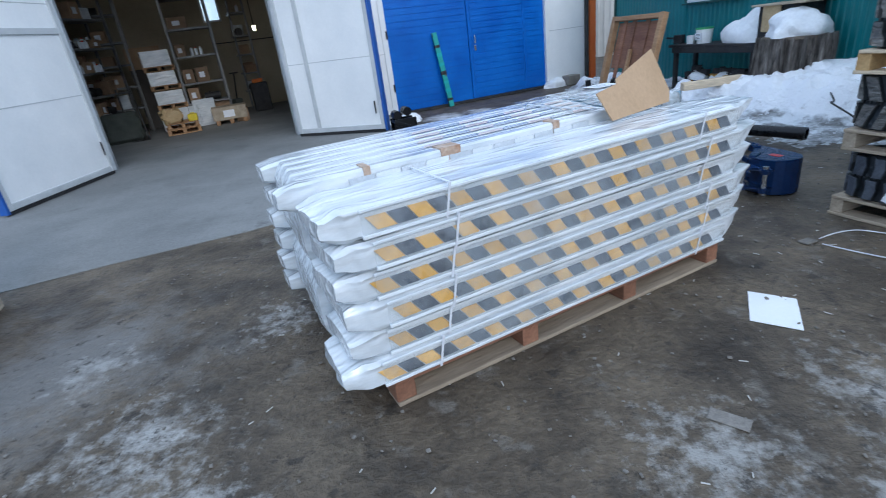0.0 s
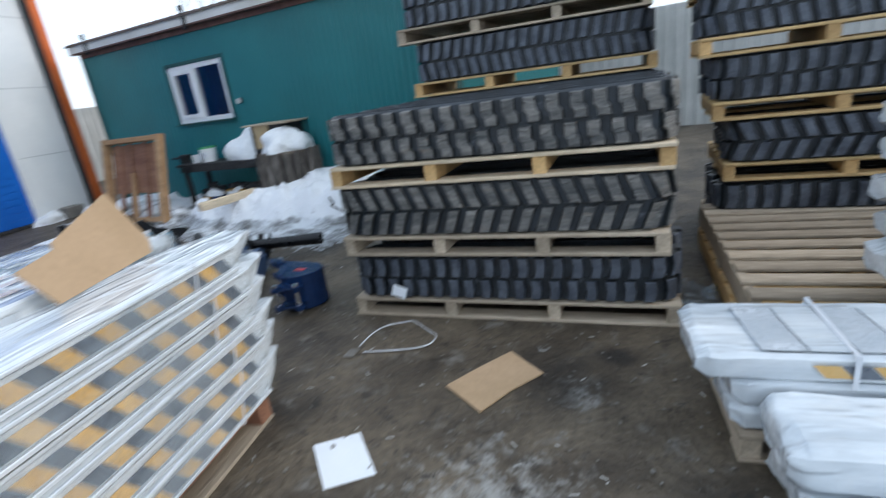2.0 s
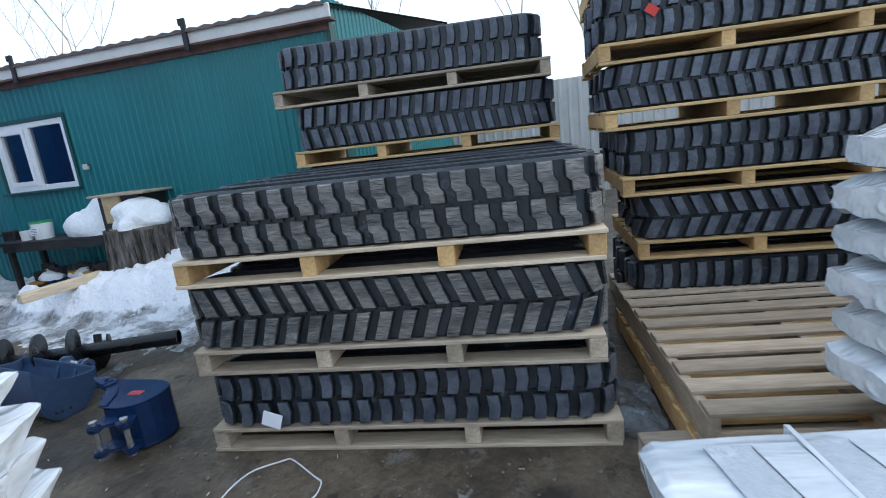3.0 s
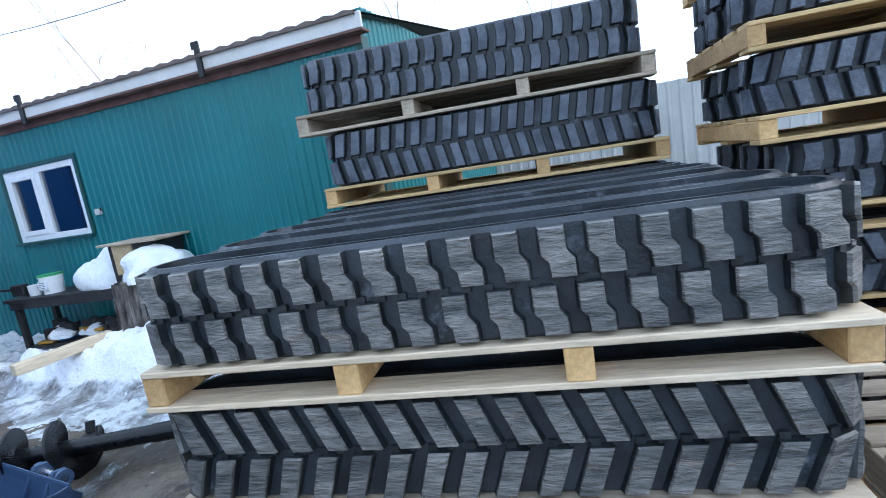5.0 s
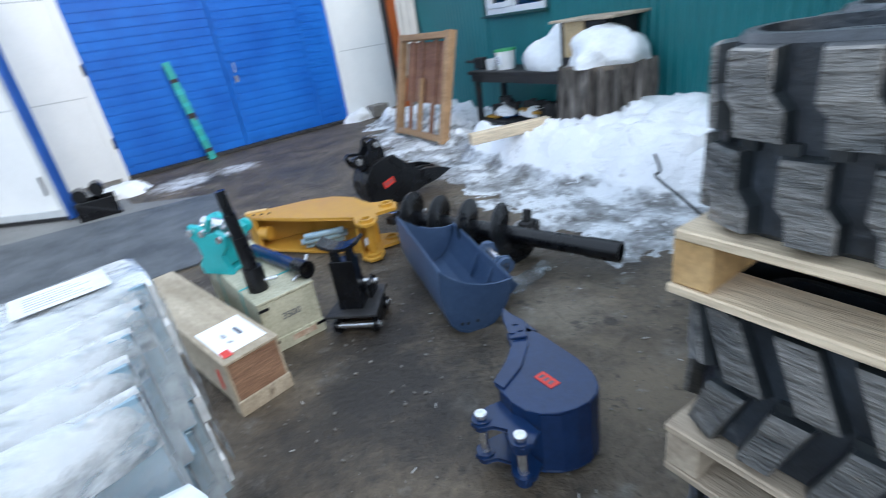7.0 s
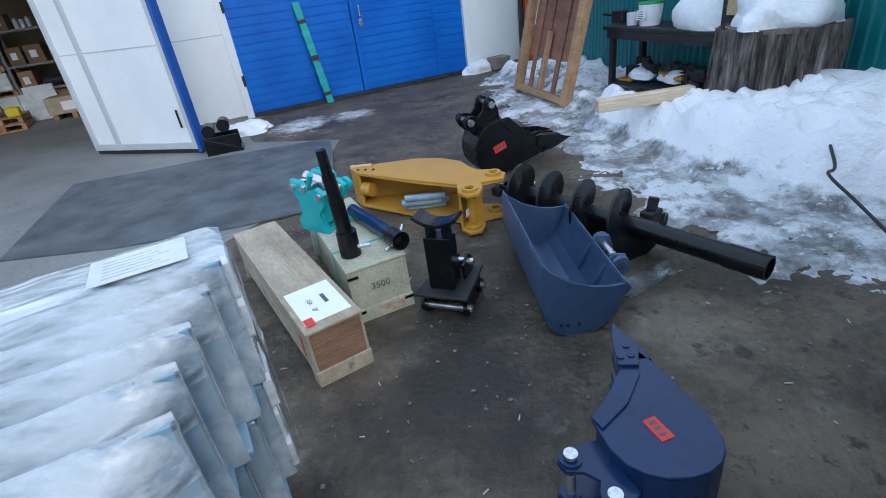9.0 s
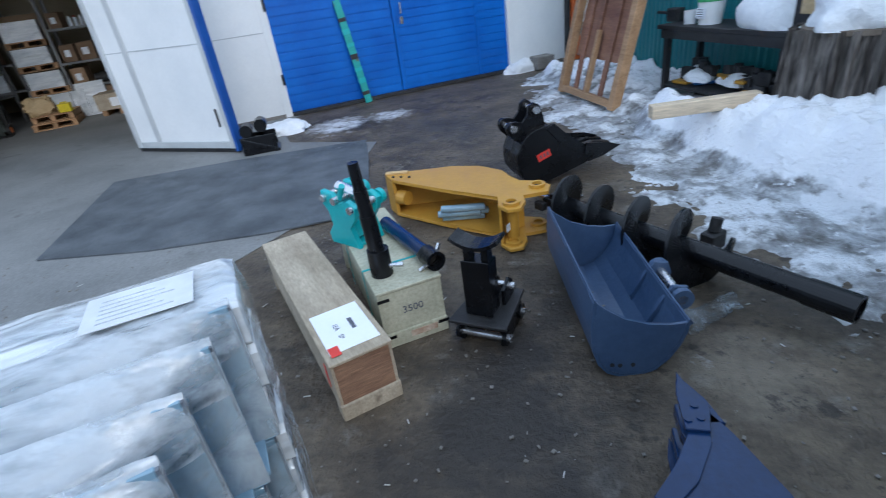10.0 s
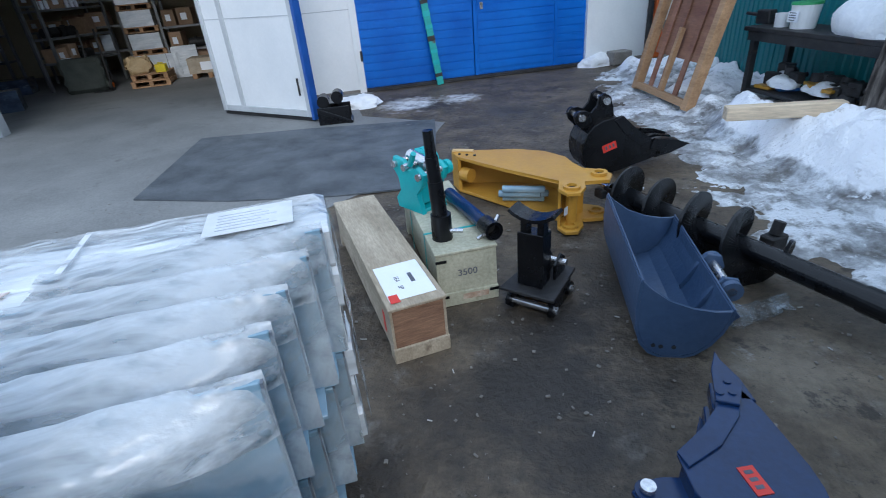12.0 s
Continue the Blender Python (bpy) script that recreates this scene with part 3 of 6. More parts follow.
for a, b, c, d in ((1.73, 1.79, 0.05, 2.32), (3.04, 3.10, 0.05, 2.32), (1.73, 3.10, 2.26, 2.32)):
    part("wicket_frame", boxed(a, b, 0.016, 0.04, c, d, 0.004), BLUE, gate)
part("door_handle", tubed((1.86, 0.0, 1.12), (1.86, 0.0, 1.27), 0.012), STEEL, gate, "small steel handle")
part("lock_plate", boxed(1.835, 1.885, 0.012, 0.03, 0.98, 1.08, 0.004), STEEL, gate, "steel lock plate")
part("threshold", boxed(0.0, 3.57, -0.06, 0.16, 0.006, 0.05), DARK_STEEL, gate, "dark dirty threshold")
for z in (0.45, 1.4, 2.6):
    part("hinge", tubed((-0.01, -0.035, z), (-0.01, -0.035, z + 0.14), 0.018), DARK_STEEL, gate)

# leaning bar in front of the blue gate
def leaning_bar():
    th = thing("leaning_bar", WALL @ pose(1.12, -0.14, 0.006, 0, 0, 0), "narrow chipped teal and rust bar leaning on the blue gate", "metal bar")
    part("bar", boxed(-0.05, 0.05, -0.02, 0.02, 0, 1.42, 0.004, pose(0, 0, 0, -4.2, -7, 0)), TEAL_OLD, th)
    for k in range(7):
        z = 0.12 + 0.17 * k
        part("tape_band", boxed(-0.053, 0.053, -0.023, 0.023, z, z + 0.05 + 0.02 * (k % 2), 0, pose(0, 0, 0, -4.2, -7, 0)), TEAL if k % 3 else DARK_STEEL, th)
leaning_bar()


# open gate leaves
def leaf(x, y, deg, width, blue_side, label):
    th = thing("gate_leaf", rot(x, y, 0, deg), label, "gate leaf", "open warehouse gate leaves", "structure")
    w = width
    part("sheet", boxed(0.06, w - 0.06, -0.02, 0.02, 0.14, 3.6), PANEL, th, "white sheet panel")
    for a, b in ((0.0, 0.07), (w - 0.07, w)):
        part("stile", boxed(a, b, -0.045, 0.045, 0.06, 3.65, 0.005), FRAME_GREY, th)
    part("bottom_rail", boxed(0.07, w - 0.07, -0.04, 0.04, 0.06, 0.14, 0.005), FRAME_GREY, th)
    part("bottom_seal", boxed(0.0, w, -0.02, 0.02, 0.012, 0.06), DARK_STEEL, th, "dark rubber seal")
    for z in (1.2, 2.4):
        part("panel_joint", boxed(0.07, w - 0.07, -0.024, -0.02, z - 0.006, z + 0.006), FRAME_GREY, th)
        part("panel_joint", boxed(0.07, w - 0.07, 0.02, 0.024, z - 0.006, z + 0.006), FRAME_GREY, th)
    e = w if blue_side else -0.045
    part("edge_trim", boxed(e, e + 0.045, -0.055, 0.055, 0.03, 3.66, 0.004), BLUE_DARK, th, "blue edge profile")
    return th


lr = leaf(-3.12, 8.53, math.degrees(math.atan2(-0.46, 1.68)), 1.70, True, "open white gate leaf with grey frame and blue edge")
part("mullion", boxed(0.40, 0.47, -0.045, -0.02, 0.14, 3.6, 0.004), FRAME_GREY, lr)
part("bolt", tubed((1.58, -0.06, 0.32), (1.58, -0.06, 0.52), 0.012), DARK_STEEL, lr)
ll = leaf(-5.66, 7.02, math.degrees(math.atan2(-1.95, 0.03)), 1.97, True, "wide open white gate leaf with blue edge")
part("mid_rail", boxed(0.07, 1.90, 0.02, 0.045, 2.02, 2.10, 0.004), FRAME_GREY, ll)
part("bolt", tubed((0.12, 0.06, 0.32), (0.12, 0.06, 0.52), 0.012), DARK_STEEL, ll)
part("latch_arm", tubed((1.86, 0.06, 1.62), (1.62, 0.10, 1.42), 0.012), DARK_STEEL, ll)

# ---- warehouse interior ----
DEPTH = 7.5
wall_piece("wall_back", -12.0, -2.74, 0, TOP, DEPTH, DEPTH + 0.16, INNER_WALL, "ochre inner wall of the warehouse")
wall_piece("wall_back", -2.24, 4.7, 0, TOP, DEPTH, DEPTH + 0.16, INNER_WALL, "ochre inner wall of the warehouse")
wall_piece("wall_back", -2.74, -2.24, 0, 2.45, DEPTH, DEPTH + 0.16, INNER_WALL, "ochre inner wall of the warehouse")
wall_piece("wall_back", -2.74, -2.24, 3.35, TOP, DEPTH, DEPTH + 0.16, INNER_WALL, "ochre inner wall of the warehouse")
wall_piece("wall_side", -12.16, -12.0, 0, TOP, 0, DEPTH + 0.16, DARK_ROOM, "side wall coloured dark for the unlit hall")
wall_piece("wall_partition", 1.2, 1.3, 0, TOP, 0.17, DEPTH, INNER_WALL, "ochre partition wall")
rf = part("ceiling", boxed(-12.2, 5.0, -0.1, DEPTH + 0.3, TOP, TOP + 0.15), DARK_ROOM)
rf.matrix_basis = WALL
tagged(rf, "warehouse ceiling coloured dark for the unlit hall", "ceiling", kind="structure")
wf = thing("window_back", WALL, "small bright window in the back wall", "window", kind="structure")
for a, b, c, d in ((-2.74, -2.69, 2.45, 3.35), (-2.29, -2.24, 2.45, 3.35), (-2.69, -2.29, 2.45, 2.50), (-2.69, -2.29, 3.30, 3.35)):
    part("window_frame", boxed(a, b, DEPTH + 0.02, DEPTH + 0.1, c, d), PVC, wf)
pn = part("pane", boxed(-2.69, -2.29, DEPTH + 0.055, DEPTH + 0.061, 2.50, 3.30), GLASS, wf)
pn.visible_shadow = False
pc = part("wall_cable", boxed(-2.6, 1.2, DEPTH - 0.03, DEPTH, 1.86, 1.89), CABLE)
pc.matrix_basis = WALL
tagged(pc, "dark cable run along the inner wall", "cable")

rng = random.Random(5)


def rack(x, y, deg, w, d, levels, label):
    th = thing("storage_rack", HALL @ rot(x, y, 0.006, deg), label, "shelf rack", "warehouse racks")
    h = levels[-1] + 0.75
    for px in (0.0, w - 0.05):
        for py in (0.0, d - 0.05):
            part("upright", boxed(px, px + 0.05, py, py + 0.05, 0, h), RACK, th)
    for z in levels:
        part("shelf", boxed(0.05, w - 0.05, 0.0, d, z - 0.04, z), RACK, th)
    return th


def carton(m, w, d, h, material, label="brown cardboard carton on a warehouse shelf", tape=True):
    th = thing("carton", m, label, "carton", "warehouse cartons")
    part("carton_body", boxed(0, w, 0, d, 0, h, 0.006), material, th)
    if tape:
        part("label", boxed(w * 0.25, w * 0.65, -0.003, 0, h * 0.3, h * 0.7), PAPER, th, "pale paper label")
    return th


def filled_rack(x, y, deg, w, d, levels, label, seed):
    rack(x, y, deg, w, d, levels, label)
    r = random.Random(seed)
    for z in levels:
        p = 0.09
        while p < w - 0.3:
            bw, bh = r.uniform(0.2, 0.42), r.uniform(0.16, 0.34)
            if p + bw > w - 0.07:
                break
            k = r.random()
            m = HALL @ rot(x, y, 0.006, deg) @ rot(p, 0.04 + r.uniform(0, 0.08), z, r.uniform(-3, 3))
            if k < 0.62:
                carton(m, bw, d * 0.7, bh, CARD_DARK if k < 0.5 else FILM, "dusty brown carton on a rack shelf" if k < 0.5 else "film-wrapped white carton on a rack shelf", k < 0.4)
            elif k < 0.8:
                th = thing("spare_part", m, "dark machine part lying on a rack shelf", "machine part", "spare parts")
                part("body", tubed((0.05, 0.2, 0.09), (bw, 0.2, 0.09), 0.09), DARK_STEEL, th)
                part("flange", tubed((bw * 0.4, 0.2, 0.09), (bw * 0.5, 0.2, 0.09), 0.115), DARK_STEEL, th)
            else:
                for q in range(3):
                    th = thing("canister", m @ rot(q * 0.1 + 0.05, 0.06, 0, 0), "small pale canister on a rack shelf", "canister", "canisters")
                    part("can_body", tubed((0, 0, 0), (0, 0, 0.15), 0.035), PAPER, th)
                    part("cap", tubed((0, 0, 0.15), (0, 0, 0.18), 0.018), RED if q == 1 else PAPER, th)
            p += bw + r.uniform(0.03, 0.1)


filled_rack(-4.95, 2.6, 62, 1.5, 0.5, (0.55, 1.0, 1.5, 2.0, 2.6), "tall grey steel rack half full of cartons", 3)
filled_rack(-3.08, 3.1, 0, 1.0, 0.55, (0.55, 1.0, 1.6, 2.2, 2.85), "grey steel rack with wrapped cartons", 8)
filled_rack(-5.9, 3.9, 0, 1.9, 0.5, (0.6, 1.1, 1.6, 2.1, 2.7), "long grey rack against the back of the hall", 12)
filled_rack(-8.2, 3.6, 0, 1.9, 0.5, (0.6, 1.1, 1.6, 2.1, 2.7), "long grey rack against the back of the hall", 15)
filled_rack(-1.0, 5.4, 90, 1.2, 0.45, (0.5, 1.0, 1.5, 2.0, 2.6), "grey rack beside the inner wall", 21)
wp = part("board_panel", boxed(-4.15, -3.35, 4.3, 4.36, 1.45, 1.95), CARD)
wp.matrix_basis = HALL
bw_ = thing("stacked_board", HALL @ rot(-4.15, 4.2, 0, 0), "pale boards stacked behind the racks", "boards")
wp.parent = bw_
wp.matrix_basis = rot(4.15, -4.2, 0, 0)
part("prop", boxed(0.02, 0.78, 0.1, 0.16, 0.006, 1.45), DARK_ROOM, bw_)


# ---- pallets ----
def pallet(m, w, d, h, material, label, group="wooden pallets", slats=None, posts=4, bottoms=3, post_w=0.075, bottom_mat=None, name="pallet"):
    """w along x (its front), d deep, h high; boards run along x over stringers that run along y."""
    th = thing(name, m, label, "pallet", group)
    bt, k = 0.02, slats or max(5, int(d / 0.16))
    bw = d / k * (0.8 if slats is None else 0.66)
    me = None
    for i in range(k):
        y = i * (d - bw) / (k - 1)
        if me is None:
            ob = part("deck_board", boxed(0, w, 0, bw, 0, bt, 0.003), material, th)
            me = ob.data
        else:
            ob = part("deck_board", me, material, th)
        ob.location = (rng.uniform(-0.006, 0.006), y, h - bt)
        ob.rotation_euler = (0, 0, rng.uniform(-0.003, 0.003))
    me = None
    for i in range(posts):
        x = i * (w - post_w) / (posts - 1)
        if me is None:
            ob = part("stringer", boxed(0, d, -post_w, 0, 0, h - 2 * bt, 0.004), WOOD_CUT if material in (WOOD_MID, WOOD_NEW) else material, th)
            me = ob.data
        else:
            ob = part("stringer", me, material, th)
        ob.location, ob.rotation_euler = (x, 0, bt), (0, 0, radians(90))
        ob.location.y = rng.uniform(0, 0.008)
        ob.location.x = x
    me = None
    for i in range(bottoms):
        y = i * (d - 0.12) / (bottoms - 1)
        if me is None:
            ob = part("bottom_board", boxed(0, w, 0, 0.12, 0, bt, 0.003), bottom_mat or material, th)
            me = ob.data
        else:
            ob = part("bottom_board", me, material, th)
        ob.location = (rng.uniform(-0.006, 0.006), y, 0)
    return th


# ---- rubber tracks lying on their edges ----
def loop_point(s, L, D, off):
    """A point of the flattened loop at the length s along it, moved out by off."""
    r = D / 2
    flat = L - D
    per = 2 * flat + math.tau * r
    s %= per
    if s < flat:
        return Vector((r + s, 0)), Vector((0, -1))
    s -= flat
    if s < math.pi * r:
        a = -math.pi / 2 + s / r
        n = Vector((math.cos(a), math.sin(a)))
        return Vector((L - r, r)) + n * r, n
    s -= math.pi * r
    if s < flat:
        return Vector((L - r - s, D)), Vector((0, 1))
    s -= flat
    a = math.pi / 2 + s / r
    n = Vector((math.cos(a), math.sin(a)))
    return Vector((r, r)) + n * r, n


def loop_xy(s, L, D, off):
    p, n = loop_point(s, L, D, off)
    q = p + n * off
    return q.x, q.y


def band_mesh(L, D, H, t):
    bm = bmesh.new()
    r = D / 2
    per = 2 * (L - D) + math.tau * r
    flat = L - D
    ss = [flat * k / 10 for k in range(10)] + [flat + math.pi * r * k / 12 for k in range(12)]
    ss += [s + flat + math.pi * r for s in ss]
    prof = ((0.0, 0.012), (0.012, 0.0), (t, 0.0), (t, H), (0.012, H), (0.0, H - 0.012))
    rings = []
    for s in ss:
        ring = []
        for inn, z in prof:
            x, y = loop_xy(s, L, D, -inn)
            ring.append(bm.verts.new((x, y, z)))
        rings.append(ring)
    for a, b in zip(rings, rings[1:] + rings[:1]):
        for k in range(6):
            bm.faces.new((a[k], a[(k + 1) % 6], b[(k + 1) % 6], b[k]))
    return bm


def lug_mesh(L, D, H, style, seed):
    """Two staggered rows of tread lugs round the outside of the loop."""
    r = random.Random(seed)
    bm = bmesh.new()
    per = 2 * (L - D) + math.pi * D
    pitch = {"block": 0.118, "chevron": 0.112, "square": 0.105, "wave": 0.098}[style]
    n = round(per / pitch)
    pitch = per / n
    for row in (0, 1):
        for k in range(n):
            s0 = k * pitch + (0.3 * pitch if row else 0.0)
            j = r.uniform(-0.004, 0.004)
            lo, hi = (0.012, H * 0.475) if row == 0 else (H * 0.525, H - 0.012)
            mid = (lo + hi) / 2
            if style == "block":
                outer = [(0.0, hi), (0.070, hi), (0.072, mid + 0.005), (0.092, mid - 0.02), (0.094, lo), (0.024, lo), (0.020, mid - 0.025), (0.0, mid - 0.005)]
            elif style == "chevron":
                e = -0.06 if row else 0.05
                outer = [(0.0 - e / 2 + 0.03, lo), (0.066 - e / 2 + 0.03, lo), (0.07 + e / 2 + 0.03, hi), (e / 2 + 0.03, hi)]
            elif style == "square":
                outer = [(0.0, lo), (0.06, lo), (0.074, mid), (0.066, hi), (0.004, hi), (0.012, mid)]
            else:
                e = 0.03 if row else -0.03
                outer = [(0.0, lo), (0.06, lo), (0.06 + e, hi), (e, hi)]
            cx = sum(p[0] for p in outer) / len(outer)
            height = 0.034 + r.uniform(-0.002, 0.002)
            m = len(outer)
            rings = []
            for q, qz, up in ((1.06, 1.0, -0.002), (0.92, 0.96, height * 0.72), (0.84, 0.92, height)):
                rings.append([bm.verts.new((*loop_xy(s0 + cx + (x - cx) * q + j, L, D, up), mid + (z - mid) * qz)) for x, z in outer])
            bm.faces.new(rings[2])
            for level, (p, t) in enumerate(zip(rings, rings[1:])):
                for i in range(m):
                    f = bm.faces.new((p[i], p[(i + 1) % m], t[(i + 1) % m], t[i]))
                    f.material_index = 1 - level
    # raised ribs between the rows
    for k in range(n * 2):
        s0 = k * pitch / 2
        v = []
        for z in (H * 0.47, H * 0.53):
            for o in (0.0, 0.012):
                for x in (0.0, 0.026):
                    v.append(bm.verts.new((*loop_xy(s0 + x, L, D, o), z)))
        for f in ((2, 3, 7, 6), (0, 1, 3, 2), (4, 6, 7, 5), (0, 2, 6, 4), (1, 5, 7, 3)):
            bm.faces.new([v[i] for i in f]).material_index = 1
    return bm


def ribs_inside(L, D, H, t):
    """Guide lugs on the inner face, seen from above."""
    bm = bmesh.new()
    per = 2 * (L - D) + math.pi * D
    n = round(per / 0.11)
    for k in range(n):
        s0 = k * per / n
        v = []
        for z in (H * 0.62, H * 0.76):
            for o in (-t + 0.002, -t - 0.035):
                for x in (0.0, 0.045):
                    v.append(bm.verts.new((*loop_xy(s0 + x, L, D, o), z)))
        for f in ((2, 3, 7, 6), (0, 1, 3, 2), (4, 6, 7, 5), (0, 2, 6, 4), (1, 5, 7, 3)):
            bm.faces.new([v[i] for i in f])
    return bm


TRACKS = {}


def track(m, L, D, H, style, worn, group):
    key = (round(L, 2), round(D, 2), round(H, 3), style, worn)
    if key not in TRACKS:
        label = ("dusty worn" if worn else "new black") + " rubber excavator track lying flattened on a pallet"
        th = thing("rubber_track", m, label, "rubber track", group)
        part("band", band_mesh(L, D, H, 0.03), RUBBER, th, smooth=True)
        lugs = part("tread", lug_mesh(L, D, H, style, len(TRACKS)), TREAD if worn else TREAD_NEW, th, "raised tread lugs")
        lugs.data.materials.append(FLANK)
        part("guide_lugs", ribs_inside(L, D, H, 0.03), RUBBER, th)
        inner = part("inner_fold", band_mesh(L - 0.17, D - 0.15, H - 0.015, 0.028), RUBBER, th, smooth=True)
        inner.location = (0.085, 0.075, 0.0)
        TRACKS[key] = th
        return th
    return copy_thing(TRACKS[key], m)


def track_stack(x, y, deg, L, D, layers, n, group, z_first=True):
    """layers: pallet base, pallet height, track height, style, worn, pallet wood, pallet label, shift along the front."""
    base = rot(x, y, 0, deg)
    r = random.Random(int(x * 100))
    for z, ph, th_, style, worn, wood, label, shift, wide in layers:
        pallet(base @ rot(shift, 0, z, r.uniform(-0.6, 0.6)), wide, n * D + 0.05, ph, wood, label, group + " pallets")
        for k in range(n):
            j = r.uniform(-0.025, 0.025) if k else 0.0
            track(base @ rot(shift + (wide - L) / 2 + j, 0.035 + k * D, z + ph, r.uniform(-0.4, 0.4)), L, D - 0.065, th_, style, worn, group)


GREY_L, NEW_L = "weathered grey wooden pallet between layers of rubber tracks", "fresh yellow wooden pallet between layers of rubber tracks"
track_stack(2.375, 3.04, -65.2, 1.99, 0.345, (
    (0.0, 0.13, 0.29, "square", False, WOOD_GREY, GREY_L, 0.0, 2.04),
    (0.43, 0.13, 0.325, "chevron", True, WOOD_GREY, GREY_L, 0.0, 1.98),
    (0.885, 0.135, 0.31, "block", True, WOOD_MID, "pale sawn wooden pallet under worn rubber tracks", -0.01, 2.01)), 5, "near track stack")
track_stack(3.93, 3.85, -64.2, 1.98, 0.34, (
    (0.0, 0.13, 0.30, "square", False, WOOD_GREY, GREY_L, 0.0, 2.1),
    (0.43, 0.13, 0.32, "chevron", False, WOOD_GREY, GREY_L, 0.0, 2.1),
    (0.88, 0.13, 0.33, "square", False, WOOD_GREY, GREY_L, 0.0, 2.1),
    (1.34, 0.125, 0.335, "wave", False, WOOD_NEW, NEW_L, 0.0, 2.07),
    (1.805, 0.13, 0.32, "square", False, WOOD_GREY, "weathered brown pallet between layers of rubber tracks", -0.10, 2.13)), 3, "back track stack")
track_stack(4.45, 1.43, -67.3, 2.1, 0.34, (
    (0.0, 0.13, 0.38, "square", False, WOOD_GREY, GREY_L, 0.0, 2.15),
    (0.53, 0.125, 0.29, "chevron", False, WOOD_NEW, NEW_L, 0.05, 2.15),
    (0.95, 0.125, 0.29, "square", False, WOOD_NEW, NEW_L, -0.03, 2.15),
    (1.37, 0.125, 0.27, "wave", False, WOOD_NEW, NEW_L, -0.12, 2.15),
    (1.765, 0.125, 0.31, "square", False, WOOD_NEW, NEW_L, -0.15, 2.15),
    (2.2, 0.125, 0.30, "block", False, WOOD_NEW, NEW_L, -0.15, 2.15),
    (2.625, 0.125, 0.30, "square", False, WOOD_NEW, NEW_L, -0.15, 2.15)), 3, "tall track stack")

# low wide pallets with bare slats
pallet(rot(3.12, 0.86, 0.0, -64.0), 2.1, 1.62, 0.15, WOOD_NEW, "yellow pallet under an empty slatted pallet", "slatted pallets", slats=9)
pallet(rot(3.10, 0.84, 0.15, -64.0), 2.1, 1.68, 0.17, WOOD_GREY, "empty grey pallet with spaced wooden slats", "slatted pallets", slats=10, post_w=0.05)


# ---- film-wrapped hazard barriers ----
def wrapped_mesh(L, w, h, seed, tail0=0.14, tail1=0.16, rough=0.006, point=False):
    """A beam wrapped in film: rounded box with crumpled, pinched ends. x along, y deep, z up."""
    bm = bmesh.new()
    r = random.Random(seed)
    xs = [-tail0, -tail0 * 0.75, -tail0 * 0.45, -tail0 * 0.18, 0.0, 0.03]
    n = max(8, int(L / 0.09))
    xs += [0.03 + (L - 0.06) * k / n for k in range(1, n + 1)]
    xs += [L, L + tail1 * 0.2, L + tail1 * 0.5, L + tail1 * 0.78, L + tail1]
    ring0 = []
    c = min(w, h) * 0.14
    per = 6
    def side(a, b):
        return [(a[0] + (b[0] - a[0]) * k / per, a[1] + (b[1] - a[1]) * k / per) for k in range(per)]
    pts = side((c, 0), (w - c, 0)) + side((w - c, 0), (w, c))[::3] + side((w, c), (w, h - c)) + side((w, h - c), (w - c, h))[::3]
    pts += side((w - c, h), (c, h)) + side((c, h), (0, h - c))[::3] + side((0, h - c), (0, c)) + side((0, c), (c, 0))[::3]
    rings = []
    off = Vector((seed * 3.7, seed * 1.3, 0))
    for x in xs:
        out = 0.0
        if x < 0:
            out = -x / tail0
        elif x > L:
            out = (x - L) / tail1
        sharp = point and x > L
        sq = 1.0 - (0.86 * out ** 0.9 if sharp else 0.42 * out ** 1.6)
        sw = 1.0 - (0.45 if sharp else 0.12) * out
        pivot = h * (0.92 if sharp else 0.6)
        ring = []
        for y, z in pts:
            zz = pivot + (z - pivot) * sq
            yy = w / 2 + (y - w / 2) * sw
            v = Vector((x, yy, zz))
            amp = rough * (0.35 + 2.6 * min(1.0, out * 1.5 + (0.5 if x < 0.12 or x > L - 0.12 else 0.0)))
            d = noise.noise_vector(v * 9 + off) + 0.5 * noise.noise_vector(v * 26 + off)
            if y < 0.004 and 0.05 < x < L - 0.05:
                d *= 0.25
            ring.append(bm.verts.new(v + d * amp))
        rings.append(ring)
    m = len(pts)
    for a, b in zip(rings, rings[1:]):
        for k in range(m):
            bm.faces.new((a[k], a[(k + 1) % m], b[(k + 1) % m], b[k]))
    bm.faces.new(rings[0][::-1])
    bm.faces.new(rings[-1])
    return bm


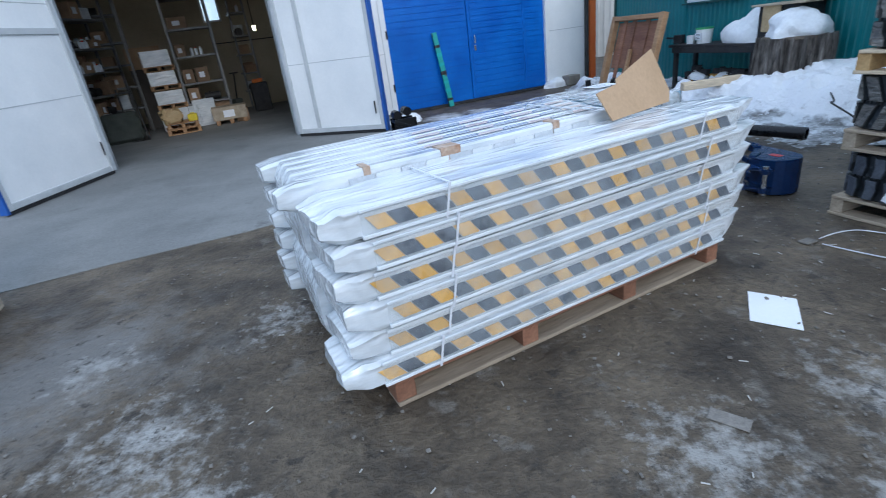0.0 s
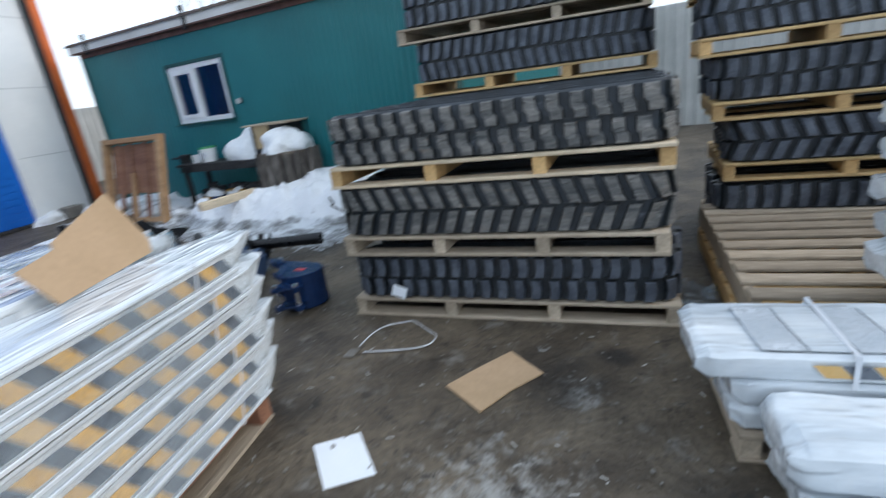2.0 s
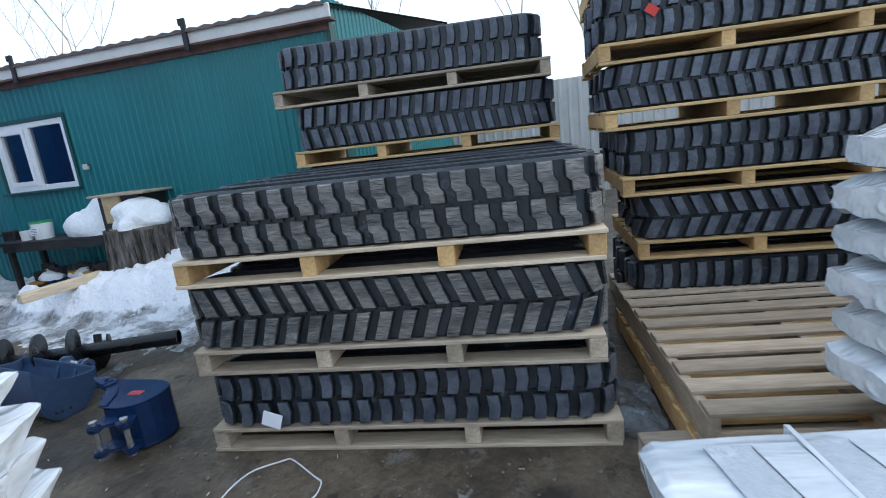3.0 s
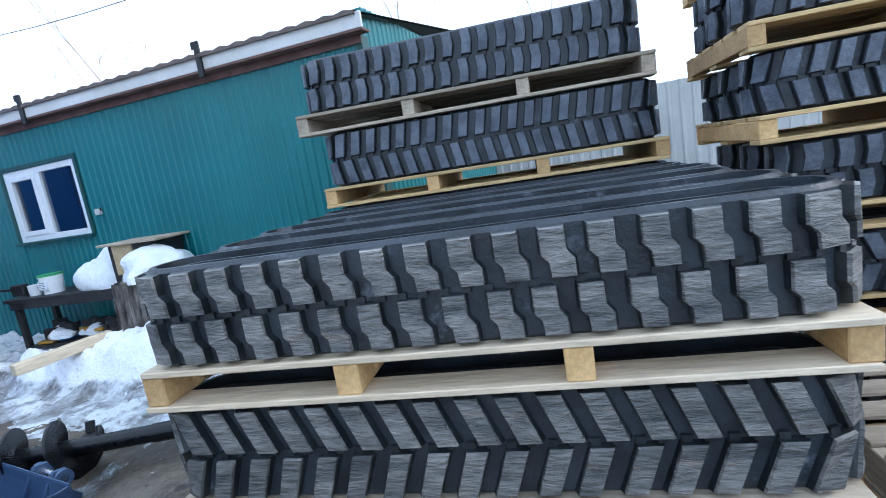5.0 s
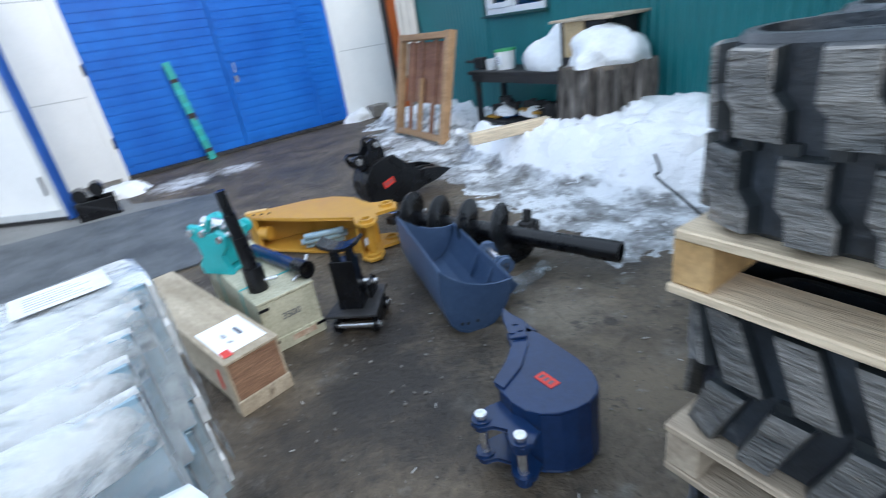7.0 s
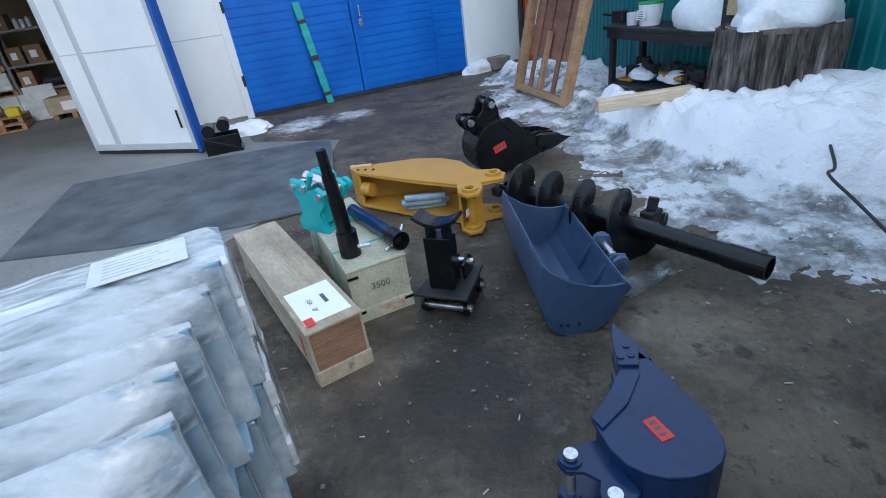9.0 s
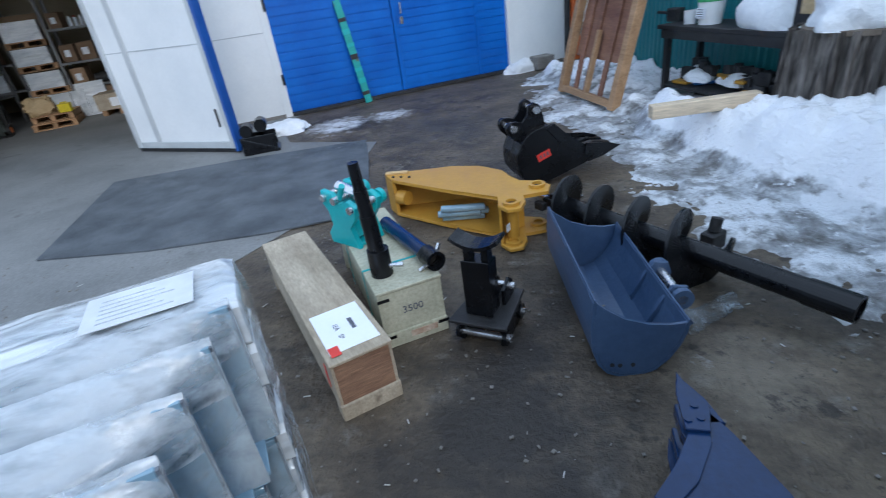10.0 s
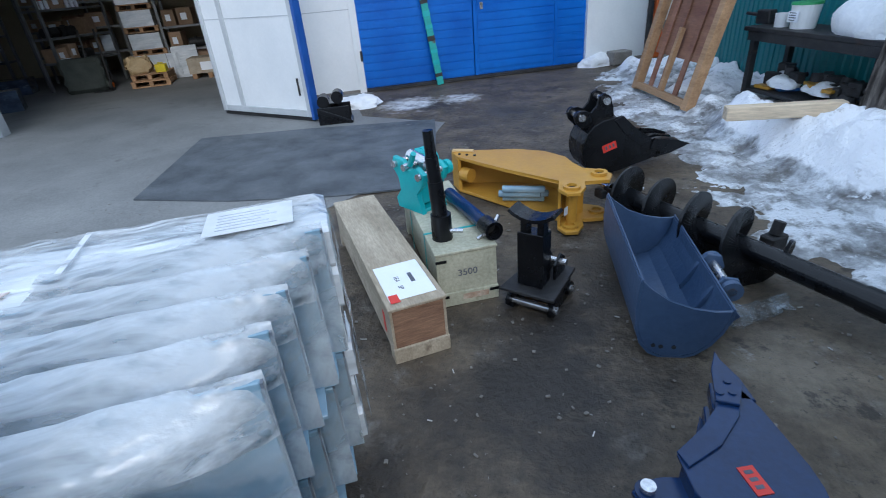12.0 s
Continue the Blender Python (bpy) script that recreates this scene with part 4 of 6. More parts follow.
def stripes(th, x0, x1, y, z0, z1, slant=-0.04, pitch=0.083, mats=(AMBER, SLATE), name="hazard_stripe", flatz=None):
    """Alternating slanted stripes, each a thin piece; flatz: lies on a top face instead of the front."""
    n = int((x1 - x0) / pitch)
    meshes = []
    for mt in mats:
        bm = bmesh.new()
        if flatz is None:
            v = [(0, z0), (pitch * 0.94, z0), (pitch * 0.94 + slant, z1), (slant, z1)]
            lo = [bm.verts.new((a, 0, b)) for a, b in v]
            hi = [bm.verts.new((a, -0.003, b)) for a, b in v]
        else:
            v = [(0, z0), (pitch * 0.94, z0), (pitch * 0.94 + slant, z1), (slant, z1)]
            lo = [bm.verts.new((a, b, 0)) for a, b in v]
            hi = [bm.verts.new((a, b, 0.003)) for a, b in v]
        bm.faces.new(lo[::-1])
        bm.faces.new(hi)
        for k in range(4):
            bm.faces.new((lo[k], lo[(k + 1) % 4], hi[(k + 1) % 4], hi[k]))
        bmesh.ops.recalc_face_normals(bm, faces=bm.faces)
        me = bpy.data.meshes.new(name)
        bm.to_mesh(me)
        bm.free()
        me.materials.append(mt)
        meshes.append(me)
    for k in range(n):
        ob = part(name, meshes[k % 2], None, th)
        ob.location = (x0 + k * pitch, y, flatz or 0.0)


def strap_ring(th, x, w, h, wide=0.016, t=0.004, lean=0.0, slope=0.0):
    bm = bmesh.new()
    m = Matrix.Translation((x, 0, 0)) @ Matrix.Shear("XY", 4, (lean, 0)) if lean else Matrix.Translation((x, 0, 0))
    f = [(-wide / 2 - slope * h, -0.004), (wide / 2 - slope * h, -0.004), (wide / 2, h + 0.012), (-wide / 2, h + 0.012)]
    slab(bm, f, 0.016, 0.016 + t, m @ pose(0, 0, 0, 90, 0, 0))
    box(bm, -wide / 2, wide / 2, -0.014, w + 0.014, h + 0.010, h + 0.010 + t, m=m)
    box(bm, -wide / 2, wide / 2, w + 0.014 - t, w + 0.014, -0.004, h + 0.012, m=m)
    return part("strap", bm, STRAP, th, "white plastic strap")


STACK_DEG = 32.6
SA = rot(-0.293, 1.356, 0.0, STACK_DEG)
pallet(SA, 2.04, 1.28, 0.13, WOOD_RED, "reddish damp pallet under the wrapped barriers", "barrier pallets", bottom_mat=WOOD_GREY, posts=4, post_w=0.09)
r6 = random.Random(9)
for k in range(6):
    z = 0.132 + k * 0.126
    dx = (-0.05, 0.0, 0.015, -0.01, 0.005, -0.02)[k]
    th = thing("wrapped_barrier", SA @ rot(-0.04 + dx, 0.0 + 0.012 * (k % 2), z, 0.0), "hazard-striped steel barrier in milky bubble film", "barrier", "front row of wrapped barriers")
    part("film_wrap", wrapped_mesh(2.16, 0.35, 0.122, k + 1, 0.10, 0.25, 0.005, True), FILM, th, smooth=True)
    part("flange_lip", boxed(0.05, 2.15, -0.016, 0.0, 0.004, 0.02, 0.003), FILM, th)
    part("flange_lip", boxed(0.05, 2.15, -0.014, 0.0, 0.104, 0.118, 0.003), FILM, th)
    stripes(th, 0.07 + 0.02 * (k % 3), 2.14, -0.008, 0.030, 0.086)
    part("clear_film", boxed(0.05, 2.15, -0.0155, -0.0135, 0.021, 0.103), FILM_VEIL, th, "clear film over the stripes")
    strap_ring(th, 0.33 + 0.02 * k + r6.uniform(-0.012, 0.012), 0.35, 0.122, 0.010, 0.003, slope=0.24)
    strap_ring(th, 1.95 - 0.012 * k + r6.uniform(-0.02, 0.02), 0.35, 0.122, 0.010, 0.003, slope=0.3)
# loose round-topped bar with torn tape, lying behind the front row
th = thing("taped_bar", SA @ rot(-0.12, 0.352, 0.82, 0.2), "film-wrapped bar with torn brown tape", "barrier")
part("film_wrap", wrapped_mesh(1.72, 0.07, 0.115, 31, 0.10, 0.05, 0.004), FILM, th, smooth=True)
for a, b in ((0.27, 0.30), (0.64, 0.74), (1.28, 1.32)):
    bm = bmesh.new()
    box(bm, a, b, -0.006, 0.076, 0.03, 0.121)
    part("torn_tape", bm, BROWN_TAPE, th, "torn brown tape")
stripes(th, 0.2, 1.55, -0.006, 0.03, 0.085, 0.0, 0.12, (GHOST, FILM), "band_under_film")
def film_tent(e, w, h, seed, run=0.62):
    """Loose film that slopes from a full-width wrap at e - run onto the bare plate's edge at e."""
    bm = bmesh.new()
    off = Vector((seed * 2.3, seed * 1.7, 0))
    rows = []
    for i in range(25):
        f = i / 24
        wide = w * (1 - f * f) ** 0.8 + 0.012
        drop = 0.03 + 0.10 * f
        row = []
        for j in range(13):
            v = j / 12
            p = Vector((e - run + run * f + 0.006, w + 0.004 - wide * min(1.0, v * 1.6), h + 0.012 - drop * v ** 1.5))
            d = noise.noise_vector(p * 9 + off) * 0.010 + noise.noise_vector(p * 27 + off) * 0.005
            row.append(bm.verts.new(p + Vector((d.x * (1 - f), -abs(d.y), d.z * 0.6))))
        row.append(bm.verts.new((e - run + run * f + 0.006, w + 0.006, h - 0.03)))
        rows.append(row)
    for u, v in zip(rows, rows[1:]):
        for a, b, c, d in zip(u[:13], u[1:13], v[1:13], v[:13]):
            bm.faces.new((a, d, c, b))
        bm.faces.new((u[13], v[13], v[0], u[0]))
    bmesh.ops.solidify(bm, geom=bm.faces[:], thickness=0.001)
    return bm


for row in (0, 1):
    for k in range(5):
        y = 0.426 + k * 0.131
        z = 0.132 + row * 0.378
        h = 0.39 if row else 0.374
        w = 0.126
        e = (2.43, 2.432, 2.452, 2.49, 2.52)[k] - (0.012 if row == 0 else 0)
        th = thing("wrapped_barrier", SA @ rot(-0.09 + 0.01 * k, y, z, 0.0), "upright barrier on edge, wrapped in crinkled film", "barrier", "upright wrapped barriers")
        part("film_wrap", wrapped_mesh(e - 0.62, w, h, 50 + row * 9 + k, 0.05, 0.004, 0.0012), FILM, th, smooth=True)
        part("steel_plate", boxed(e - 0.62, e, w - 0.012, w, 0.002, h, 0.002), FILM_BLUE, th, "blue-grey steel plate under clear film")
        part("plate_foot", boxed(e - 0.62, e - 0.03, 0.004, w - 0.012, 0.002, 0.014, 0.002), FILM_BLUE, th)
        part("punched_edge", boxed(e, e + 0.005, w - 0.013, w + 0.001, 0.004, h - 0.002), SLATE, th, "dark perforated steel edge")
        skin = part("film_skin", boxed(e - 0.60, e + 0.008, w - 0.018, w - 0.016, 0.012, h - 0.01), FILM_SHEER, th, "crinkled clear film")
        if row:
            part("film_fold", film_tent(e, w, h, k + 3), FILM_DRAPE, th, "milky folded film", smooth=True)
            strap_ring(th, e - 0.70 - 0.05 * k, w, h)
            stripes(th, e - 1.8, e - 0.66, 0.035, 0.0, 0.045, 0.03, 0.16, (GHOST_PINK, FILM), "stripe_under_film", h + 0.0055)
for k in range(6):
    z = 0.132 + k * 0.128
    dx = (0.02, 0.015, 0.03, 0.02, 0.035, 0.03)[k]
    th = thing("wrapped_barrier", SA @ rot(-0.04 + dx, 1.082, z, 0.0), "flat barrier wrapped in pale film", "barrier", "back row of wrapped barriers")
    part("film_wrap", wrapped_mesh(2.50, 0.20, 0.127, 100 + k, 0.14, 0.004, 0.002), FILM, th, smooth=True)
    strap_ring(th, 1.9, 0.20, 0.126)
    if k == 5:
        sheet = part("packing_list", boxed(2.20, 2.42, 0.02, 0.17, 0.146, 0.148), STRAP, th, "printed packing list under film")
        for q in range(6):
            part("printed_line", boxed(2.23, 2.38 - 0.02 * (q % 3), 0.04 + 0.019 * q, 0.045 + 0.019 * q, 0.148, 0.1489), GHOST, sheet)
        # loose sheet of film thrown over the top and hanging down the end
        bm = bmesh.new()
        path = [(1.57 + 0.07 * q, 0.136) for q in range(14)] + [(2.505, 0.124)] + [(2.510 + 0.004 * math.sin(q * 1.3), 0.10 - 0.055 * q) for q in range(13)]
        rows = []
        for i, (x, z) in enumerate(path):
            rows.append([])
            for j in range(15):
                p = Vector((x, -0.012 + 0.224 * j / 14, z))
                d = noise.noise_vector(p * 7) * 0.012 + noise.noise_vector(p * 22) * 0.005
                edge = 0.05 * noise.noise(Vector((j * 0.5, 3.0, 1.0))) if i == len(path) - 1 else 0.0
                rows[-1].append(bm.verts.new(p + Vector((abs(d.x), d.y, abs(d.z) + edge))))
        for u, v in zip(rows, rows[1:]):
            for j in range(14):
                bm.faces.new((u[j], v[j], v[j + 1], u[j + 1]))
        bmesh.ops.solidify(bm, geom=bm.faces[:], thickness=0.001)
        part("film_sheet", bm, FILM_DRAPE, th, "loose film hanging over the end", smooth=True)
# torn cardboard propped on the stack
cbm = bmesh.new()
slab(cbm, [(0.0, 0.0), (0.56, 0.0), (0.60, 0.06), (0.55, 0.31), (0.14, 0.20), (0.13, 0.175), (-0.06, 0.155)], 0, 0.006)
cb = part("cardboard_sheet", cbm, CARD)
cb.matrix_basis = pose(0.80, 2.36, 0.895, 0, 0, 44) @ pose(0, 0, 0, 68, 0, 0)
tagged(cb, "torn brown cardboard sheet propped on the wrapped barriers", "cardboard")

# second barrier stack
SB = rot(2.68, 0.98, 0.0, -61.4)


def back(m, w):
    """Moves a frame so that its width w lies toward the yard."""
    return m @ rot(0, -w, 0, 0)


pallet(SB @ rot(0.12, -0.44, 0, 0), 2.0, 0.95, 0.12, WOOD_GREY, "grey pallet under the second barrier stack", "barrier pallets")
for k in range(3):
    z = (0.122, 0.225, 0.333)[k]
    th = thing("wrapped_barrier", SB @ rot(0.02 if k == 2 else 0.14, -0.42, z, 0), "wide flat barrier in clear film with stripes beneath", "barrier", "second stack of wrapped barriers")
    part("film_wrap", wrapped_mesh(2.3, 0.42, 0.105, 130 + k, 0.05, 0.1, 0.006), FILM, th, smooth=True)
    if k == 2:
        stripes(th, 0.16, 2.2, 0.02, 0.0, 0.33, -0.03, 0.14, (GHOST, FILM), "stripe_under_film", 0.112)
        stripes(th, 0.34, 2.2, -0.006, 0.03, 0.075)
        strap_ring(th, 0.42, 0.42, 0.105, lean=0.0)
for k, (dx, dy, z, w, h) in enumerate(((0.26, -0.75, 0.0, 0.30, 0.16), (0.22, -0.75, 0.165, 0.30, 0.16), (0.20, -1.07, 0.0, 0.30, 0.20))):
    th = thing("wrapped_barrier", SB @ rot(dx, dy, z, 0), "pale film-wrapped barrier end on the ground", "barrier", "second stack of wrapped barriers")
    part("film_wrap", wrapped_mesh(2.1, w, h, 140 + k, 0.05, 0.1, 0.009), FILM, th, smooth=True)
for k in range(6):
    z = 0.44 + k * 0.15
    th = thing("wrapped_barrier", SB @ rot(0.90 + 0.03 * (k % 2), 0.005, z, 0), "pointed film-wrapped barrier in a tall stack", "barrier", "tall stack of wrapped barriers")
    part("film_wrap", wrapped_mesh(2.0, 0.36, 0.145, 150 + k, 0.15, 0.1, 0.008), FILM, th, smooth=True)
    stripes(th, 0.16, 1.9, -0.008, 0.04, 0.1)
pallet(SB @ rot(0.95, 0.005, 0.0, 0), 1.85, 0.34, 0.43, WOOD_GREY, "high wooden base under the tall barrier stack", "barrier pallets")

# dark wrapped load at the yard's edge
DL = rot(-3.36, 2.63, 0, -61.7)
wl_ = thing("wrapped_load", DL, "pallet load in dark shiny stretch film", "wrapped load")
part("film_wrap", wrapped_mesh(1.12, 1.10, 1.0, 200, 0.05, 0.05, 0.022), FILM_DARK, wl_, smooth=True).location = (0.0, -1.02, 0.122)
part("film_wrap", wrapped_mesh(0.7, 0.7, 0.2, 201, 0.05, 0.05, 0.02), FILM_DARK, wl_, smooth=True).location = (0.2, -0.9, 1.11)
pallet(DL @ rot(0, -1.06, 0, 0), 1.12, 1.06, 0.12, WOOD_GREY, "weathered pallet under the dark wrapped load", "barrier pallets")

# ---- green sheet-metal building ----
GA, GB = Vector((3.062, 11.592)), Vector((5.148, 4.44))
GDEG = math.degrees(math.atan2(GB.y - GA.y, GB.x - GA.x))
GR = rot(GA.x, GA.y, 0, GDEG)                # x along the front toward its near corner, y inward
GLEN = (GB - GA).length
GTOP = 2.69
W0, W1, WZ0, WZ1 = 2.29, 3.59, 1.355, 2.23
house = thing("green_building", GR, "low dark green corrugated metal building with white fascia", "building", kind="structure")


def corrugated(x0, x1, z0, z1, y=0.0, pitch=0.10, deep=0.012, back_y=0.10):
    bm = bmesh.new()
    xs = []
    x = x0
    while x < x1 - 1e-6:
        for f, d in ((0.0, 0.0), (0.55, 0.0), (0.68, 1.0), (0.87, 1.0)):
            if x + f * pitch < x1:
                xs.append((x + f * pitch, y - d * deep))
        x += pitch
    xs.append((x1, y))
    lo = [bm.verts.new((a, b, z0)) for a, b in xs]
    hi = [bm.verts.new((a, b, z1)) for a, b in xs]
    for k in range(len(xs) - 1):
        bm.faces.new((lo[k], lo[k + 1], hi[k + 1], hi[k]))
    bl = [bm.verts.new((a, back_y, z)) for a, z in ((x0, z0), (x1, z0), (x1, z1), (x0, z1))]
    bm.faces.new(bl)
    bm.faces.new((*lo, bl[1], bl[0]))
    bm.faces.new((*hi, bl[2], bl[3]))
    bm.faces.new((lo[0], hi[0], bl[3], bl[0]))
    bm.faces.new((lo[-1], hi[-1], bl[2], bl[1]))
    return bm


for a, b, c, d in ((0, W0, 0, GTOP + 0.12), (W1, GLEN, 0, GTOP + 0.12), (W0, W1, 0, WZ0), (W0, W1, WZ1, GTOP + 0.12)):
    part("wall_sheet", corrugated(a, b, c, d), GREEN, house)
part("corner_trim", boxed(-0.03, 0.03, -0.022, 0.1, 0, GTOP), GREEN_DARK, house)
part("corner_trim", boxed(GLEN - 0.03, GLEN + 0.02, -0.022, 0.1, 0, GTOP), GREEN_DARK, house)
end = part("end_wall", corrugated(0, 4.0, 0, GTOP + 0.25), GREEN, house)
end.matrix_basis = rot(GLEN, 0.1, 0, 90)
far_end = part("end_wall", corrugated(0, 4.0, 0, GTOP + 0.2), GREEN, house)
far_end.matrix_basis = rot(0, 4.1, 0, -90)
part("back_wall", boxed(0, GLEN, 4.1, 4.2, 0, GTOP + 0.5), GREEN_DARK, house)
part("fascia", boxed(-0.12, GLEN + 0.1, -0.14, -0.11, GTOP + 0.02, GTOP + 0.15, 0.004), FASCIA, house, "dirty white fascia board")
part("rust_strip", boxed(-0.02, GLEN + 0.02, -0.03, -0.013, GTOP - 0.07, GTOP, 0.002), RUST, house, "rusty strip under the eave")
part("soffit", boxed(-0.1, GLEN + 0.1, -0.14, 0.0, GTOP, GTOP + 0.02), RUST, house)
roof = bmesh.new()
nw = int(GLEN / 0.09)
prev = None
for k in range(nw + 1):
    x = -0.14 + (GLEN + 0.20) * k / nw
    dz = 0.018 if k % 2 else 0.0
    cur = [roof.verts.new(p) for p in ((x, -0.17, GTOP + 0.155 + dz), (x, 4.4, GTOP + 0.72 + dz), (x, 4.4, GTOP + 0.69), (x, -0.17, GTOP + 0.13))]
    if prev:
        for i in range(4):
            roof.faces.new((prev[i], prev[(i + 1) % 4], cur[(i + 1) % 4], cur[i]))
    prev = cur
part("roof", roof, ROOF, house, "brown corrugated roof sheets")
for x in (5.83, 3.2, 0.5):
    br = part("roof_bracket", boxed(x - 0.03, x + 0.03, -0.17, -0.142, GTOP - 0.05, GTOP + 0.27, 0.004), DARK_STEEL, house, "dark steel bracket")
    part("bracket_arm", boxed(x - 0.045, x + 0.045, -0.176, -0.171, GTOP + 0.2, GTOP + 0.27), DARK_STEEL, br)
eave = Matrix.Translation((GLEN, 0, GTOP)) @ pose(0, 0, 0, 0, 0.45, 0) @ Matrix.Translation((-GLEN, 0, -GTOP))
for ob in house.children:
    if ob.name.split(".")[0] in ("fascia", "rust_strip", "soffit", "roof", "roof_bracket"):
        ob.matrix_basis = eave                # the eave rises a little toward the far end
win = thing("window_green", GR, "white two-sash plastic window with dark panes", "window", kind="structure")
for a, b, c, d in ((W0, W0 + 0.07, WZ0, WZ1), (W1 - 0.07, W1, WZ0, WZ1), (W0 + 0.07, W1 - 0.07, WZ0, WZ0 + 0.07), (W0 + 0.07, W1 - 0.07, WZ1 - 0.07, WZ1), (2.86, 2.94, WZ0 + 0.07, WZ1 - 0.07)):
    part("window_frame", boxed(a, b, -0.01, 0.06, c, d, 0.004), PVC, win)
for a, b, c, d in ((W0 + 0.07, W0 + 0.13, WZ0 + 0.07, WZ1 - 0.07), (2.80, 2.86, WZ0 + 0.07, WZ1 - 0.07), (W0 + 0.13, 2.80, WZ0 + 0.07, WZ0 + 0.13), (W0 + 0.13, 2.80, WZ1 - 0.13, WZ1 - 0.07)):
    part("sash_frame", boxed(a, b, -0.022, 0.05, c, d, 0.004), PVC, win)
for a, b, c, d in ((W0 + 0.13, 2.80, WZ0 + 0.13, WZ1 - 0.13), (2.94, W1 - 0.07, WZ0 + 0.07, WZ1 - 0.07)):
    part("pane", boxed(a, b, 0.02, 0.026, c, d), GLASS, win)
part("window_sill", boxed(W0 - 0.05, W1 + 0.05, -0.075, -0.011, WZ0 - 0.03, WZ0 - 0.004, 0.003), GREEN_DARK, win)
for a, b, c, d in ((W0 - 0.05, W0 - 0.003, WZ0, WZ1 + 0.05), (W1 + 0.003, W1 + 0.05, WZ0, WZ1 + 0.05), (W0 - 0.003, W1 + 0.003, WZ1 + 0.003, WZ1 + 0.05)):
    part("window_trim", boxed(a, b, -0.026, -0.014, c, d), GREEN_DARK, win)
# added dark backing that imitates an unlit room behind the panes
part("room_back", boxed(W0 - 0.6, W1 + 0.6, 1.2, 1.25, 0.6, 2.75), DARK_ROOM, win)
sock = thing("wall_socket", GR @ rot(3.75, -0.016, 1.55, 0), "small pale cable box on the green wall", "cable box")
part("box_body", boxed(0, 0.09, -0.03, 0.003, 0, 0.07, 0.005), FENCE, sock)
part("cable_stub", tubed((0.09, -0.015, 0.05), (0.13, -0.04, 0.07), 0.01), CABLE, sock)

# ---- snow bank along the green wall ----
gx = Vector((GB.x - GA.x, GB.y - GA.y)).normalized()
gn = Vector((-gx.y, gx.x))
if gn.x > 0:
    gn = -gn


def bank(a, b):
    """Height of the snow and ice at a metres along the wall, b metres out from it."""
    p = Vector((a * 1.1, b * 1.1, 3.1))
    edge = 1.98 + 0.22 * noise.noise(Vector((a * 1.3, 0.0, 7.7))) - 0.25 * max(0.0, 2.6 - a)
    if a > 6.6:
        edge -= (a - 6.6) * 1.2
    out = edge - b
    if out <= -0.3:
        return -0.06
    ice = 0.03 * min(1.0, out / 0.3) + 0.035 * noise.noise(p * 3.5) + 0.03 * abs(noise.noise(p * 8)) + 0.014 * noise.noise(p * 19) - 0.012
    rim = 1.42 + 0.24 * noise.noise(Vector((a * 1.6, 2.0, 1.2))) - 0.3 * max(0.0, a - 5.0)
    if a < 2.4:
        rim = 1.3
    k = max(0.0, min(1.0, (rim - b) / 0.35))
    k = k * k * (3 - 2 * k)
    low = 0.3 + 0.7 * max(0.0, min(1.0, (a - 2.6) / 0.9))
    bulk = k * ((0.32 if 3.6 < a < 6.2 else 0.24) + 0.16 * max(0.0, min(1.0, (1.2 - b) / 0.8))) * low + k * (0.08 * noise.noise(p * 2.2) + 0.065 * noise.noise(p * 6) + 0.03 * noise.noise(p * 15))
    under = max(0.0, min(1.0, (a - 2.5) / 0.4, (4.75 - a) / 0.4, (1.12 - b) / 0.3))
    return ice + bulk * (1 - 0.8 * under)        # the snow stays low under the bench


def bank_mesh():
    bm = bmesh.new()
    na, nb = 230, 120
    grid = []
    for i in range(na + 1):
        a = 0.4 + 7.4 * i / na
        row = []
        for j in range(nb + 1):
            b = 0.02 + 2.7 * j / nb
            q = GA + gx * a + gn * b
            row.append(bm.verts.new((q.x, q.y, bank(a, b))))
        grid.append(row)
    for i in range(na):
        for j in range(nb):
            c = (grid[i][j], grid[i + 1][j], grid[i + 1][j + 1], grid[i][j + 1])
            if any(v.co.z > -0.055 for v in c):
                bm.faces.new(c)
    bmesh.ops.delete(bm, geom=[v for v in bm.verts if not v.link_faces], context="VERTS")
    return bm


tagged(part("snow_bank", bank_mesh(), BANK, smooth=True), "white snow bank over grey trampled ice by the wall", "snow", kind="stuff")


def snow_heap(m, rx, ry, h, seed, name="snow_heap", label="fresh white snow heap"):
    bm = bmesh.new()
    bmesh.ops.create_icosphere(bm, subdivisions=4, radius=1.0)
    for v in bm.verts:
        d = noise.noise(v.co * 1.4 + Vector((seed, 0, 0))) * 0.3 + noise.noise(v.co * 4 + Vector((seed, 3, 0))) * 0.10
        v.co *= 1 + d
        z = max(v.co.z, -0.02)
        v.co = Vector((v.co.x * rx, v.co.y * ry, z * h))
    ob = part(name, bm, SNOW, smooth=True)
    ob.matrix_basis = m
    return tagged(ob, label, "snow")


# snow heaps at the gate
for x, y, rx, ry, h, q in ((-1.28, 8.85, 0.34, 0.24, 0.14, 5), (1.78, 11.45, 0.3, 0.16, 0.17, 7)):
    snow_heap(rot(x, y, 0.004, 36), rx, ry, h, q, "snow_patch", "small remaining snow heap beside the gate")

# ---- workbench with scrap, stump, leaning pallet, beam ----
bench = thing("workbench", rot(3.24, 8.62, 0.03, GDEG + 7), "dark steel workbench with clutter and a lower shelf", "workbench")
part("worktop", boxed(-0.1, 1.70, 0.0, 0.5, 0.70, 0.74, 0.004), DARK_STEEL, bench)
